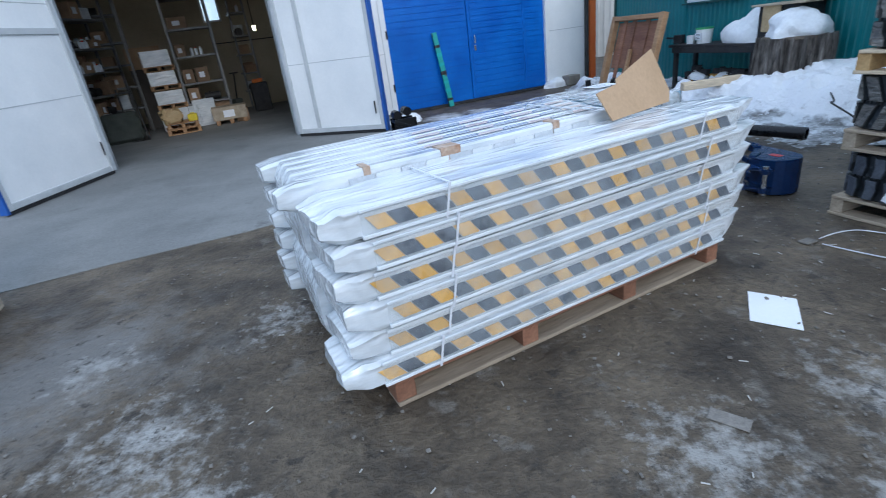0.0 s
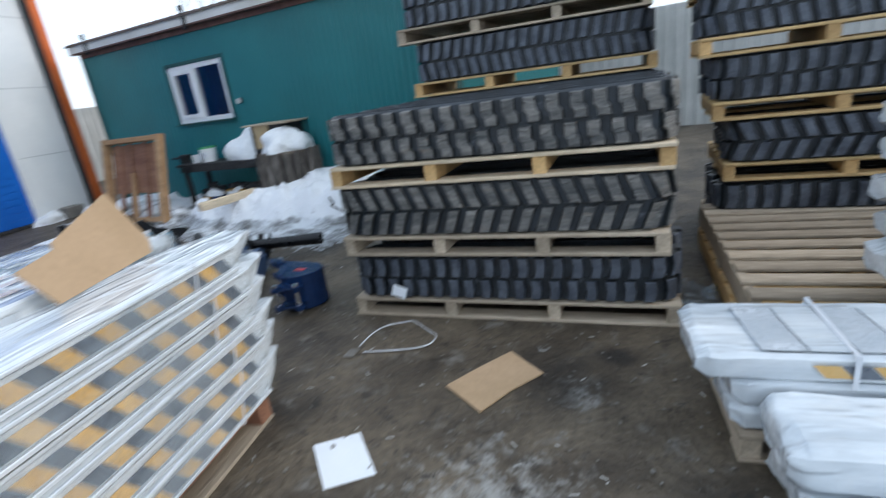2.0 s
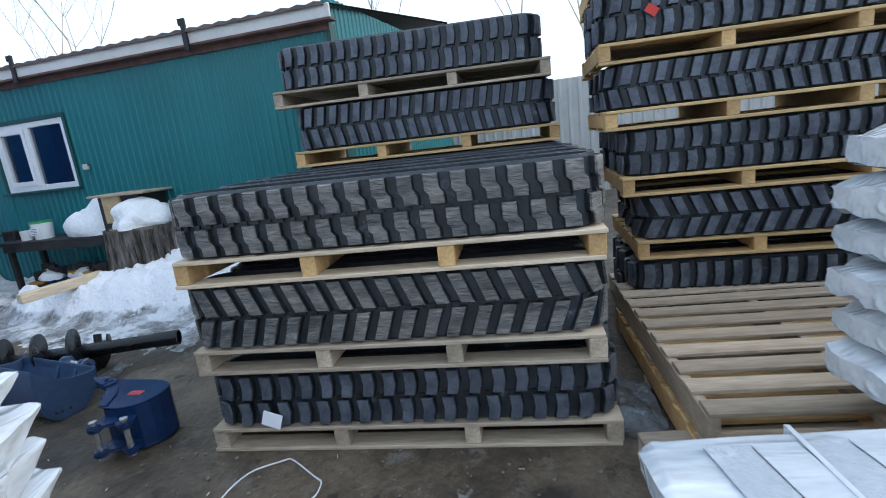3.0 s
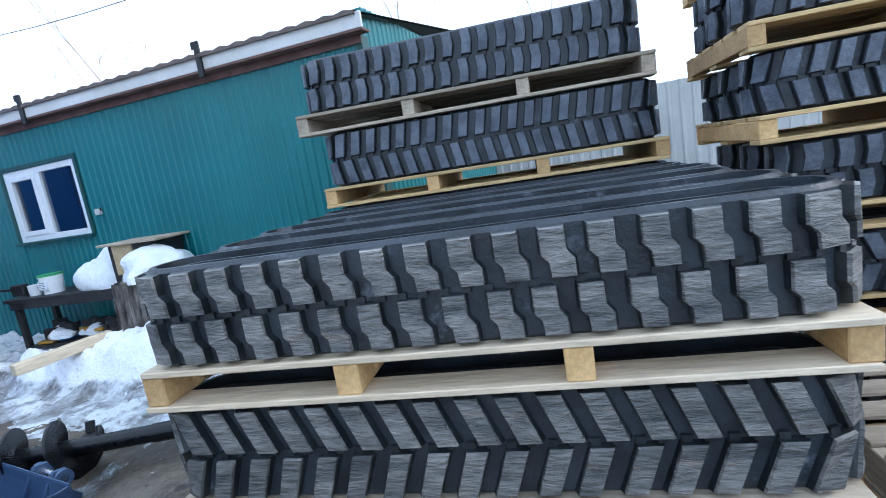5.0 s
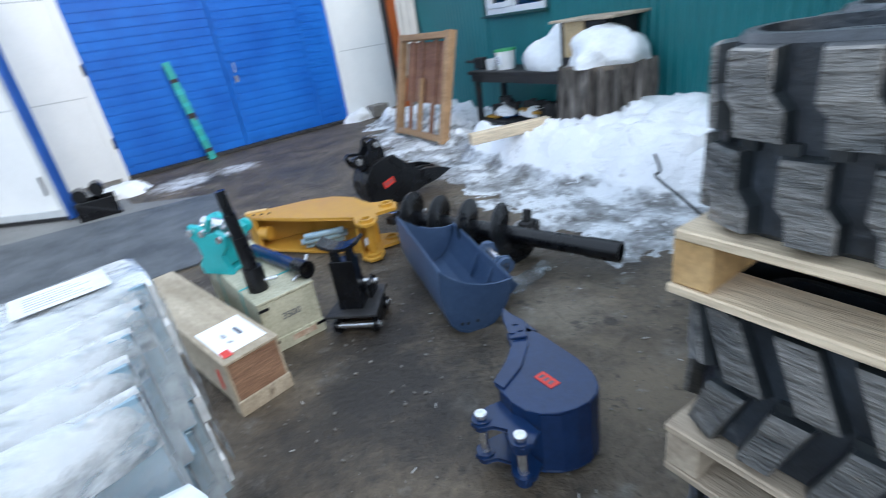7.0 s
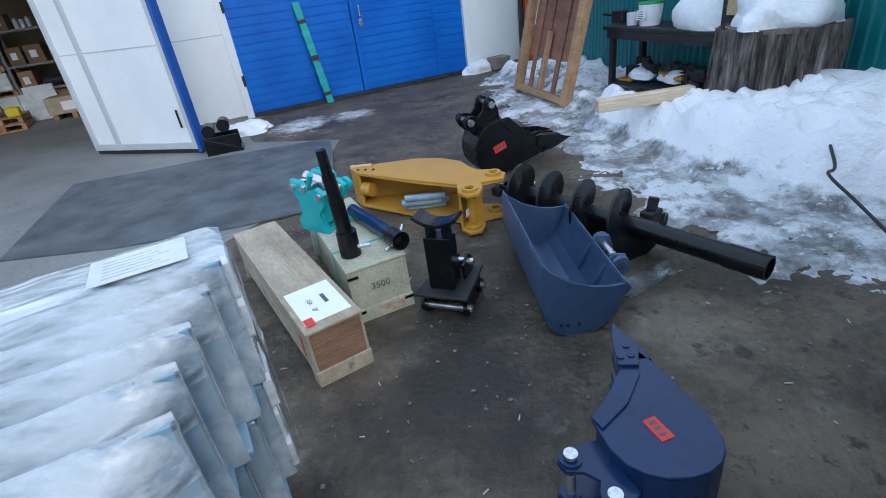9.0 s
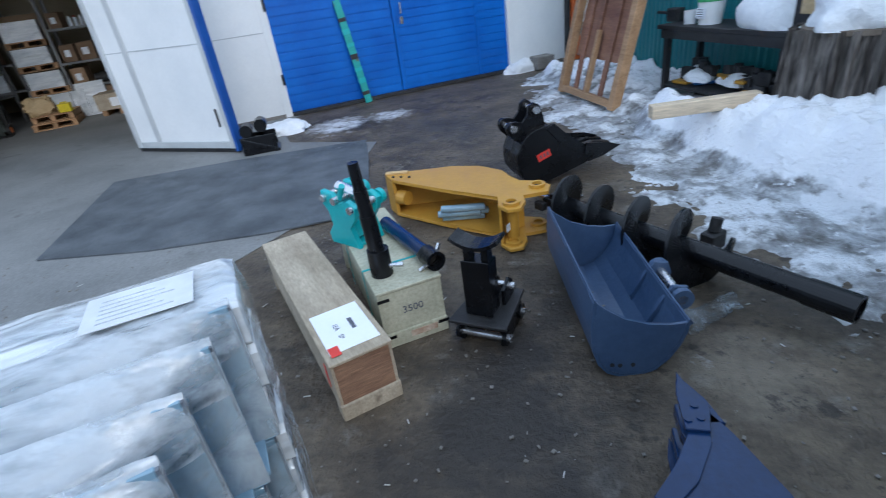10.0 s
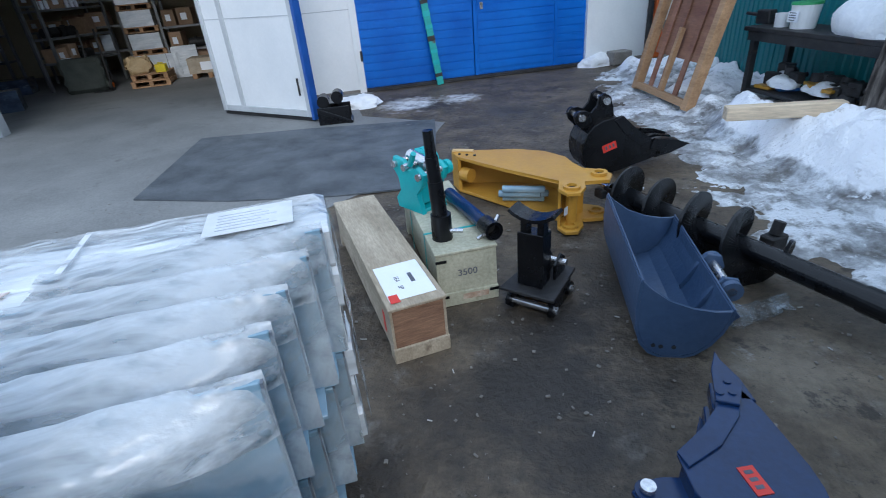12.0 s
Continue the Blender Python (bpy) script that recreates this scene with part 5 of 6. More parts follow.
for x in (0.0, 1.42):
    for y in (0.02, 0.42):
        part("leg", boxed(x, x + 0.06, y, y + 0.06, -0.03, 0.70, 0.004), DARK_STEEL, bench)
part("lower_shelf", boxed(0.0, 1.48, 0.03, 0.48, 0.14, 0.17, 0.003), DARK_STEEL, bench)
part("rail", boxed(-0.02, 1.5, 0.0, 0.03, 0.62, 0.70), DARK_STEEL, bench)
BM_ = rot(3.24, 8.62, 0.03, GDEG + 7)
sr = random.Random(77)
for k in range(48):
    x, y = sr.uniform(0.1, 1.3), sr.uniform(0.08, 0.4)
    m = BM_ @ pose(x, y if k < 26 else y * 0.5 + 0.2, 0.172 if k < 26 else 0.25, 0, 0, sr.uniform(0, 180))
    c = sr.random()
    th = thing("scrap_part", m, "rusty dark machine scrap on the bench shelf", "scrap part", "bench scrap")
    if c < 0.45:
        part("block", boxed(-0.07, 0.07, -0.04, 0.04, 0, sr.uniform(0.05, 0.14), 0.008), DARK_STEEL, th)
        part("stub", tubed((0, 0, 0.04), (0.11, 0, 0.07), 0.022), DARK_STEEL, th)
    elif c < 0.8:
        part("ring", tubed((0, 0, 0.0), (0.0, 0.03, 0.09), 0.06, hollow=0.02), DARK_STEEL, th)
    else:
        part("flap", boxed(-0.1, 0.1, -0.05, 0.05, 0.0, 0.03, 0.006), BLUE_PLASTIC if k % 2 else OCHRE, th)
for x, y, rx, ry, h, s in ((0.35, 0.2, 0.16, 0.12, 0.10, 21), (0.75, 0.28, 0.2, 0.12, 0.09, 22), (0.2, 0.35, 0.14, 0.1, 0.12, 24)):
    snow_heap(BM_ @ rot(x, y, 0.21, 0), rx, ry, h, s, "snow_patch", "snow lying over scrap on the bench shelf")
snow_heap(BM_ @ rot(1.20, 0.26, 0.74, 0), 0.42, 0.24, 0.38, 31, "snow_mound", "snow heap piled on the workbench")
bk = thing("paint_bucket", BM_ @ rot(0.42, 0.2, 0.74, 0), "white plastic bucket with green lid on the bench", "bucket")
part("bucket_body", tubed((0, 0, 0), (0, 0, 0.2), 0.10, 0.12, 24), PVC, bk)
part("lid", tubed((0, 0, 0.2), (0, 0, 0.222), 0.126, 0.124, 24), GREEN_LID, bk, "green plastic lid")
part("label", boxed(-0.06, 0.06, -0.119, -0.108, 0.06, 0.15), PAPER, bk)
bars(bk, pose(-0.045, -0.1195, 0.14, 90, 0, 0), 4, 0.09, 0.02, 0.007)
tin = thing("white_tin", BM_ @ rot(0.2, 0.16, 0.74, 0), "small off-white tin on the bench", "tin")
part("tin_body", tubed((0, 0, 0), (0, 0, 0.12), 0.06, 0.065, 20, hollow=0.004), PVC, tin)
part("tin_base", tubed((0, 0, 0), (0, 0, 0.006), 0.058, seg=20), PVC, tin)
ax_ = thing("bench_vice", BM_ @ rot(-0.12, 0.25, 0.74, 10), "rusty dark bench vice", "vice")
part("jaw", boxed(-0.1, 0.06, -0.05, 0.05, 0, 0.13, 0.01), DARK_STEEL, ax_)
part("screw", tubed((0.0, 0, 0.07), (-0.26, 0, 0.09), 0.016), DARK_STEEL, ax_)
junk = thing("scrap_box", GR @ rot(4.35, -0.44, 0.55, 3), "battered rusty sheet-metal box behind the snow", "scrap box")
part("box_side", boxed(0, 0.6, 0, 0.4, 0, 0.66, 0.01), DARK_STEEL, junk)
part("box_lid", boxed(-0.08, 0.72, -0.06, 0.42, 0.66, 0.685, 0.004), WOOD_GREY, junk)
part("tan_panel", boxed(0.08, 0.34, -0.02, 0.0, 0.35, 0.66), BEIGE, junk)
part("support", boxed(0.05, 0.57, 0.05, 0.37, -0.55, 0.0), DARK_STEEL, junk)


def stump():
    cx, cy = 4.06, 6.76
    th = thing("tree_stump", rot(cx, cy, 0.02, 0), "thick grey-brown tree stump with furrowed bark", "tree stump")
    bm = bmesh.new()
    seg, lev = 160, 14
    rings = []
    for j in range(lev + 1):
        z = 0.83 * j / lev
        ring = []
        for k in range(seg):
            a = math.tau * k / seg
            fur = abs(noise.noise(Vector((math.cos(a) * 9, math.sin(a) * 9, z * 1.3)))) * 0.11 + 0.012 * noise.noise(Vector((math.cos(a) * 20, math.sin(a) * 20, z * 5)))
            r = 0.405 + 0.03 * math.cos(2 * a + 1) - 0.03 * z + fur - 0.03 + (0.06 * (1 - z / 0.2) if z < 0.2 else 0)
            ring.append(bm.verts.new((r * math.cos(a), r * math.sin(a), z)))
        rings.append(ring)
    for p, q in zip(rings, rings[1:]):
        for k in range(seg):
            bm.faces.new((p[k], p[(k + 1) % seg], q[(k + 1) % seg], q[k]))
    bm.faces.new(rings[0][::-1])
    part("bark", bm, BARK, th)
    part("cut_face", tubed((0, 0, 0.80), (0, 0, 0.832), 0.35, 0.345, 48), STUMP_TOP, th)
    snow_heap(rot(cx, cy, 0.85, 0), 0.34, 0.33, 0.30, 44, "snow_mound", "snow cap on the tree stump")


stump()
snow_heap(rot(4.3, 6.2, 0.20, -35), 0.62, 0.36, 0.38, 61, "snow_drift", "snow drifted against the tree stump")
snow_heap(rot(3.78, 6.32, 0.16, -20), 0.40, 0.28, 0.24, 66, "snow_drift", "snow drifted against the tree stump")


def leaning_pallet():
    # bottom edge from (2.31, 9.75) to (2.78, 8.5), leaning back toward the bench
    deg = math.degrees(math.atan2(-1.25, 0.47))
    th = thing("leaning_pallet", rot(2.22, 9.45, 0.05, deg) @ pose(0, 0, 0, -14, 0, 0), "warm brown slatted pallet standing on edge", "pallet")
    w, h = 1.33, 1.28
    for x in (0.0, w - 0.10):
        part("side_rail", boxed(x, x + 0.10, 0, 0.10, 0, h, 0.006), WOOD_WARM, th)
    for z in (0.02, h - 0.08):
        part("cross_board", boxed(0.10, w - 0.10, 0.0, 0.09, z, z + 0.07, 0.004), WOOD_WARM, th)
    for x in (0.26, 0.5, 0.85):
        part("slat", boxed(x, x + 0.09, 0.075, 0.095, 0.09, h - 0.08, 0.003), WOOD_RED, th)
    part("back_sheet", boxed(0.12, w - 0.12, 0.10, 0.112, 0.45, h - 0.1), WOOD_RED, th, "dark red-brown backing sheet")
    part("slat", boxed(0.62, 0.68, 0.02, 0.07, 0.09, 0.75, 0.003), WOOD_WARM, th)


leaning_pallet()
wb = part("wood_beam", boxed(0, 0.80, -0.05, 0.05, -0.06, 0.04, 0.006), WOOD_MID)
wb.matrix_basis = pose(2.77, 6.84, 0.375, 0, -1.0, 7)
tagged(wb, "thick yellow timber beam lying on snow", "beam")
blk = part("grey_block", boxed(-0.16, 0.16, -0.12, 0.12, 0, 0.2, 0.012), STONE)
blk.matrix_basis = rot(2.10, 11.50, 0.006, 30)
tagged(blk, "broken grey concrete block beside the gate", "concrete block")
dk = thing("black_ripper", rot(-1.17, 8.05, 0.006, 24), "small black digger tooth part with snow", "machine part")
part("base_plate", boxed(-0.22, 0.2, -0.14, 0.14, 0, 0.05, 0.006, pose(0, 0, 0.06, 0, 24, 0)), BLACK, dk)
part("side_plate", boxed(-0.2, 0.18, -0.13, -0.11, 0.0, 0.2, 0.006), BLACK, dk)
part("side_plate", boxed(-0.2, 0.18, 0.11, 0.13, 0.0, 0.2, 0.006), BLACK, dk)
for x, z in ((-0.12, 0.26), (0.05, 0.3)):
    part("knuckle", tubed((x, -0.1, z), (x, 0.1, z), 0.07), BLACK, dk)

# ---- crates ----
def crate(m, w, L, h, body, end, label):
    th = thing("wooden_crate", m, label, "crate", "wooden crates")
    part("crate_side", boxed(0, 0.012, 0, L, 0.05, h, 0.002), body, th)
    part("crate_side", boxed(w - 0.012, w, 0, L, 0.05, h, 0.002), body, th)
    part("crate_end", boxed(0.012, w - 0.012, 0.0, 0.012, 0.05, h - 0.004, 0.002), end, th)
    part("crate_end", boxed(0.012, w - 0.012, L - 0.012, L, 0.05, h - 0.004, 0.002), end, th)
    part("crate_lid", boxed(-0.004, w + 0.004, -0.006, L + 0.004, h, h + 0.014, 0.003), body, th)
    part("batten", boxed(-0.003, w + 0.003, -0.010, 0.06, 0.0, 0.075, 0.003), body, th)
    part("batten", boxed(-0.003, w + 0.003, L - 0.06, L, 0.0, 0.075, 0.003), body, th)
    return th


C1 = rot(1.105, 4.10, 0, 37.0)
c1 = crate(C1, 0.245, 1.26, 0.262, PLY, PLY_END, "long narrow plywood crate with brown end panel")
part("shipping_sheet", boxed(0.02, 0.225, 0.05, 0.345, 0.2765, 0.279), PAPER, c1, "white printed sheet taped to the lid")
for body, x, y in (("1EA", 0.085, 0.235), ("SP", 0.085, 0.15)):
    ty = bpy.data.curves.new("printed_text", "FONT")
    ty.body, ty.size, ty.extrude = body, 0.03, 0.0004
    ty.materials.append(INK)
    tyo = new("printed_text", ty)
    tyo.parent = c1
    tyo.matrix_basis = rot(x, y, 0.2796, -90)
part("printed_line", boxed(0.15, 0.168, 0.16, 0.24, 0.279, 0.2798), INK, c1)
part("red_tag", boxed(0.022, 0.062, 0.03, 0.09, 0.2795, 0.281), RED, c1)
part("red_mark", boxed(-0.003, -0.001, 0.10, 0.13, 0.10, 0.20), RED, c1)
C2 = rot(1.173, 4.527, 0, 30)
c2 = crate(C2, 0.30, 0.92, 0.285, PLY_PALE, PLY_PALE, "pale greenish plywood box with handwritten number")
for y in (0.22, 0.62):
    part("green_strap", boxed(-0.006, 0.306, y, y + 0.014, 0.2995, 0.3015), TEAL, c2)
    part("green_strap", boxed(-0.007, -0.005, y, y + 0.014, 0.02, 0.30), TEAL, c2)
for x, z in ((0.0, 0.25), (0.0, 0.05), (0.26, 0.05)):
    part("corner_clip", boxed(x - 0.004, x + 0.05, -0.013, -0.009, z, z + 0.014), BLACK, c2)
part("torn_tape", boxed(0.12, 0.25, -0.013, -0.008, 0.03, 0.06), BROWN_TAPE, c2)
tx = bpy.data.curves.new("number", "FONT")
tx.body, tx.size, tx.extrude, tx.align_x = "3500", 0.05, 0.0006, "CENTER"
tx.materials.append(INK)
txo = new("number", tx)
txo.parent = c2
txo.matrix_basis = pose(0.15, -0.0085, 0.165, 90, 0, 0)
tagged(txo, "handwritten number in dark ink")

# stepped pipe standing on the box, second pipe lying beside it
PZ = 0.2995
pp = thing("stepped_pipe", rot(1.16, 4.70, PZ, 20), "black stepped steel extension pipe standing upright", "pipe")
part("socket", tubed((0, 0, 0), (0, 0, 0.13), 0.052, 0.05, 28), BLACK, pp)
part("shaft", tubed((-0.004, 0, 0.13), (-0.012, 0, 0.30), 0.037, 0.036, 24), BLACK, pp)
part("shaft", tubed((-0.012, 0, 0.30), (-0.02, 0, 0.42), 0.032, 0.031, 24), BLACK, pp)
part("tip", tubed((-0.02, 0, 0.42), (-0.026, 0, 0.54), 0.026, 0.024, 24), BLACK, pp)
part("bolt", tubed((0.04, -0.03, 0.05), (0.10, -0.045, 0.05), 0.011), STEEL, pp)
p2 = thing("steel_pipe", rot(0, 0, 0, 0), "black steel extension pipe lying on the box", "pipe")
part("pipe_body", tubed((1.07, 5.16, PZ + 0.042), (1.37, 4.77, PZ + 0.046), 0.036, 0.036, 24), NAVY, p2)
part("pipe_socket", tubed((1.36, 4.783, PZ + 0.046), (1.42, 4.705, PZ + 0.048), 0.047, 0.047, 28, hollow=0.014), BLACK, p2)
# black disc imitates the shade inside the socket
part("bore", tubed((1.38, 4.757, PZ + 0.047), (1.385, 4.751, PZ + 0.047), 0.034), CABLE, p2)
part("bolt", tubed((1.375, 4.74, PZ + 0.02), (1.335, 4.70, PZ + 0.005), 0.010), STEEL, p2)
part("bolt", tubed((1.42, 4.75, PZ + 0.085), (1.43, 4.765, PZ + 0.11), 0.010), STEEL, p2)


def coupler():
    th = thing("quick_coupler", rot(0.93, 5.08, PZ, 150) @ Matrix.Scale(1.1, 4), "bright teal cast quick coupler on the box", "coupler")
    prof = [(-0.10, 0.0), (0.09, 0.0), (0.10, 0.05), (0.05, 0.10), (0.06, 0.17), (0.11, 0.22), (0.09, 0.27), (0.02, 0.26), (-0.02, 0.21), (-0.08, 0.24), (-0.13, 0.21), (-0.11, 0.15), (-0.06, 0.10)]
    up = pose(0, 0, 0, 90, 0, 0)
    for y in (-0.085, 0.055):
        part("side_plate", slabbed(prof, y, y + 0.03, up, 0.004), TEAL, th)
    part("web", boxed(-0.06, 0.06, -0.055, 0.055, 0.03, 0.19, 0.008), TEAL, th)
    part("foot", boxed(-0.09, 0.09, -0.075, 0.075, 0.0, 0.02, 0.004), TEAL, th)
    for x, z in ((-0.10, 0.20), (0.075, 0.235), (0.0, 0.23)):
        part("boss", tubed((x, -0.11, z), (x, -0.085, z), 0.036), TEAL, th)
        part("pin", tubed((x, -0.118, z), (x, 0.10, z), 0.018), STEEL, th)
    part("cylinder", tubed((-0.07, 0.0, 0.235), (0.06, 0.0, 0.26), 0.03), STEEL, th)
    part("lever", tubed((-0.02, 0.07, 0.24), (-0.07, 0.08, 0.31), 0.014), TEAL, th)


coupler()


def adapter():
    th = thing("hitch_adapter", rot(1.645, 4.665, 0.0, -17), "black welded hitch adapter with saddle on a plate", "adapter")
    # plate in a paler steel than the rest: sky reflection put into its colour
    part("plate", slabbed([(-0.135, -0.165), (0.135, -0.165), (0.115, 0.15), (-0.105, 0.15)], 0.125, 0.142, None, 0.003), DARK_STEEL, th)
    part("column", boxed(-0.065, 0.05, -0.10, 0.0, 0.142, 0.40, 0.004), BLACK, th)
    part("column_plate", boxed(-0.07, 0.055, -0.106, -0.10, 0.145, 0.415, 0.002), BLACK, th)
    for x in (-0.06, 0.02):
        part("saddle_post", boxed(x, x + 0.03, -0.095, -0.035, 0.40, 0.475, 0.004), BLACK, th)
    sad = sweep(bmesh.new(), [(x, 0.04 * (x / 0.11) ** 2) for x in (-0.11, -0.08, -0.05, -0.02, 0.02, 0.05, 0.08, 0.11)], 0.05, 0.016)
    bmesh.ops.transform(sad, matrix=pose(-0.005, -0.06, 0.468, 90, 0, 0), verts=sad.verts)
    part("saddle", sad, BLACK, th, "curved saddle")
    for x in (-0.105, 0.085):
        part("cheek", slabbed([(-0.12, 0.012), (-0.07, 0.0), (0.08, 0.0), (0.13, 0.02), (0.125, 0.125), (-0.11, 0.125)], x, x + 0.02, pose(0, 0, 0, 90, 0, 90), 0.003), BLACK, th)
    for y, z in ((-0.105, 0.05), (0.10, 0.05)):
        part("pin", tubed((-0.125, y, z), (0.135, y, z), 0.018), STEEL, th)
        for x in (-0.118, 0.098):
            part("pin_collar", tubed((x, y, z), (x + 0.02, y, z), 0.036), BLACK, th)
    for x in (0.0, 0.06):
        part("side_lug", slabbed([(0.0, 0.142), (0.12, 0.142), (0.11, 0.22), (0.07, 0.25), (0.0, 0.22)], x, x + 0.016, pose(0.0, 0, 0, 90, 0, 90), 0.003), BLACK, th)
    part("lug_pin", tubed((-0.02, 0.07, 0.205), (0.10, 0.07, 0.205), 0.018), STEEL, th)


adapter()


# ---- ochre arm section, lying on its side ----
def ochre_arm():
    th = thing("ochre_arm_section", rot(0, 0, 0, 0), "open ochre-yellow steel excavator arm section", "arm section")
    top = [(0.82, 6.10), (1.0, 6.14), (1.30, 6.18), (1.50, 6.14), (1.66, 6.02), (1.72, 5.88), (1.78, 5.80), (1.90, 5.78), (1.965, 5.70), (1.95, 5.60), (1.88, 5.58), (1.80, 5.56), (1.815, 5.47), (1.79, 5.38), (1.715, 5.36), (1.66, 5.43), (1.655, 5.56), (1.30, 5.74), (0.90, 5.98)]
    part("side_plate", slabbed(top, 0.262, 0.285, None, 0.003), OCHRE, th)
    part("side_plate", slabbed([(x, y) for x, y in top], 0.012, 0.034, None, 0.003), OCHRE, th)
    bm = bmesh.new()
    slab(bm, [(0.83, 6.09), (1.0, 6.12), (1.30, 6.16), (1.49, 6.12), (1.64, 6.0), (1.66, 6.02), (1.50, 6.145), (1.30, 6.18), (1.0, 6.14), (0.82, 6.11)], 0.034, 0.262)
    part("back_plate", bm, OCHRE, th)
    part("end_plate", slabbed([(0.82, 6.10), (0.84, 6.11), (0.92, 5.985), (0.90, 5.975)], 0.034, 0.262), OCHRE, th)
    part("end_web", slabbed([(1.655, 5.56), (1.66, 5.44), (1.675, 5.44), (1.675, 5.57), (1.80, 5.66), (1.79, 5.67)], 0.034, 0.262), OCHRE, th)
    for x, y in ((1.735, 5.44), (1.885, 5.685)):
        part("eye_ring", tubed((x, y, 0.285), (x, y, 0.305), 0.05, hollow=0.02, seg=24), OCHRE, th)
        part("eye_ring", tubed((x, y, 0.034), (x, y, 0.05), 0.05, hollow=0.02, seg=24), OCHRE, th)
        # dark disc on the plate in place of the eye's shaded opening
        part("bore", tubed((x, y, 0.286), (x, y, 0.288), 0.03, seg=20), DARK_STEEL, th)
    part("sleeve", tubed((1.735, 5.5, 0.05), (1.735, 5.5, 0.262), 0.035), OCHRE, th)
    part("boss", tubed((0.93, 6.0, 0.15), (1.0, 5.96, 0.15), 0.05), OCHRE, th)
    for k in range(3):
        part("bolt_head", tubed((0.90 + 0.06 * k, 6.03 - 0.012 * k, 0.285), (0.90 + 0.06 * k, 6.03 - 0.012 * k, 0.293), 0.01), DARK_STEEL, th)
    part("wood_chock", boxed(0.83, 0.99, 6.08, 6.12, 0.285, 0.30, 0.002), WOOD_NEW, th)
    part("label_plate", boxed(-0.02, 0.02, -0.002, 0.0, 0, 0.05, 0, pose(1.71, 5.40, 0.13, 0, 0, 65)), STRAP, th)
    for k, (dx, dz) in enumerate(((0.0, 0.0), (0.03, 0.045), (-0.02, 0.045), (0.01, 0.088))):
        tr = thing("paper_roll", rot(1.40 + dx, 5.80 - 0.02 * k, 0.036 + 0.024 + dz, 3), "grey-white rolled film tube in the arm section", "roll", "rolls in the arm section")
        part("roll_body", tubed((-0.14, 0, 0), (0.14, 0, 0.0), 0.024), FILM_BLUE, tr)
        part("roll_core", tubed((0.138, 0, 0), (0.144, 0, 0), 0.012), SLATE, tr)


ochre_arm()


# ---- buckets ----
def bucket(m, w, scale, body, label, sticker, teeth=3, rod=True):
    """A digging bucket; x toward the teeth, z up, opening to +x; y across."""
    th = thing("digger_bucket", m @ Matrix.Scale(scale, 4), label, "digger bucket", "digger buckets")
    up = pose(0, 0, 0, 90, 0, 0)
    side = [(-0.02, 0.40), (-0.09, 0.38), (-0.14, 0.34), (-0.18, 0.28), (-0.20, 0.21), (-0.20, 0.14), (-0.18, 0.085), (-0.145, 0.045), (-0.10, 0.018), (-0.03, 0.004), (0.05, 0.0), (0.30, 0.02), (0.44, 0.05), (0.43, 0.09), (0.33, 0.15), (0.21, 0.27), (0.12, 0.40)]
    for y in (-w / 2, w / 2 - 0.014):
        part("side_plate", slabbed(side, y, y + 0.014, up, 0.003), body, th)
    shell = sweep(bmesh.new(), [(0.08, 0.40), (-0.02, 0.40), (-0.14, 0.34), (-0.185, 0.27), (-0.20, 0.20), (-0.195, 0.13), (-0.18, 0.08), (-0.145, 0.04), (-0.10, 0.015), (0.05, 0.0), (0.30, 0.02), (0.44, 0.05)], w / 2 - 0.015, 0.012)
    bmesh.ops.transform(shell, matrix=up, verts=shell.verts)
    part("shell", shell, body, th)
    part("rim_plate", slabbed([(0.125, 0.40), (0.215, 0.272), (0.335, 0.155), (0.43, 0.09), (0.36, 0.065), (0.26, 0.12), (0.14, 0.24), (0.06, 0.385)], w / 2, w / 2 + 0.01, up, 0.002), body, th)
    part("rim_plate", slabbed([(0.125, 0.40), (0.215, 0.272), (0.335, 0.155), (0.43, 0.09), (0.36, 0.065), (0.26, 0.12), (0.14, 0.24), (0.06, 0.385)], -w / 2 - 0.01, -w / 2, up, 0.002), body, th)
    for y in (-w * 0.30, w * 0.30 - 0.02):
        ear = [(-0.16, 0.36), (0.08, 0.395), (0.085, 0.46), (0.07, 0.54), (0.035, 0.575), (-0.01, 0.56), (-0.03, 0.50), (-0.08, 0.46), (-0.12, 0.49), (-0.165, 0.50), (-0.205, 0.47), (-0.20, 0.42)]
        part("ear", slabbed(ear, y, y + 0.022, up, 0.003), body, th)
        for x, z in ((0.03, 0.525), (-0.16, 0.455)):
            part("ear_boss", tubed((x, y - 0.012, z), (x, y + 0.034, z), 0.042), body, th)
    for x, z in ((0.03, 0.525), (-0.16, 0.455)):
        part("pin", tubed((x, -w * 0.30 - 0.03, z), (x, w * 0.30 + 0.03, z), 0.02), STEEL, th, "bright steel pin")
        part("pin_head", tubed((x, w * 0.30 + 0.018, z), (x, w * 0.30 + 0.036, z), 0.026), STEEL, th)
        part("pin_head", tubed((x, -w * 0.30 - 0.036, z), (x, -w * 0.30 - 0.018, z), 0.026), STEEL, th)
    for k in range(teeth):
        y = -w / 2 + 0.03 + (w - 0.06) * k / (teeth - 1)
        part("tooth", slabbed([(0.34, 0.015), (0.36, 0.105), (0.45, 0.105), (0.585, 0.056), (0.59, 0.04), (0.46, 0.018)], y - 0.03, y + 0.03, up, 0.004), body, th)
        for q in (0.40, 0.44):
            part("tooth_bolt", tubed((q, y - 0.034, 0.065), (q, y + 0.034, 0.065), 0.011), body, th)
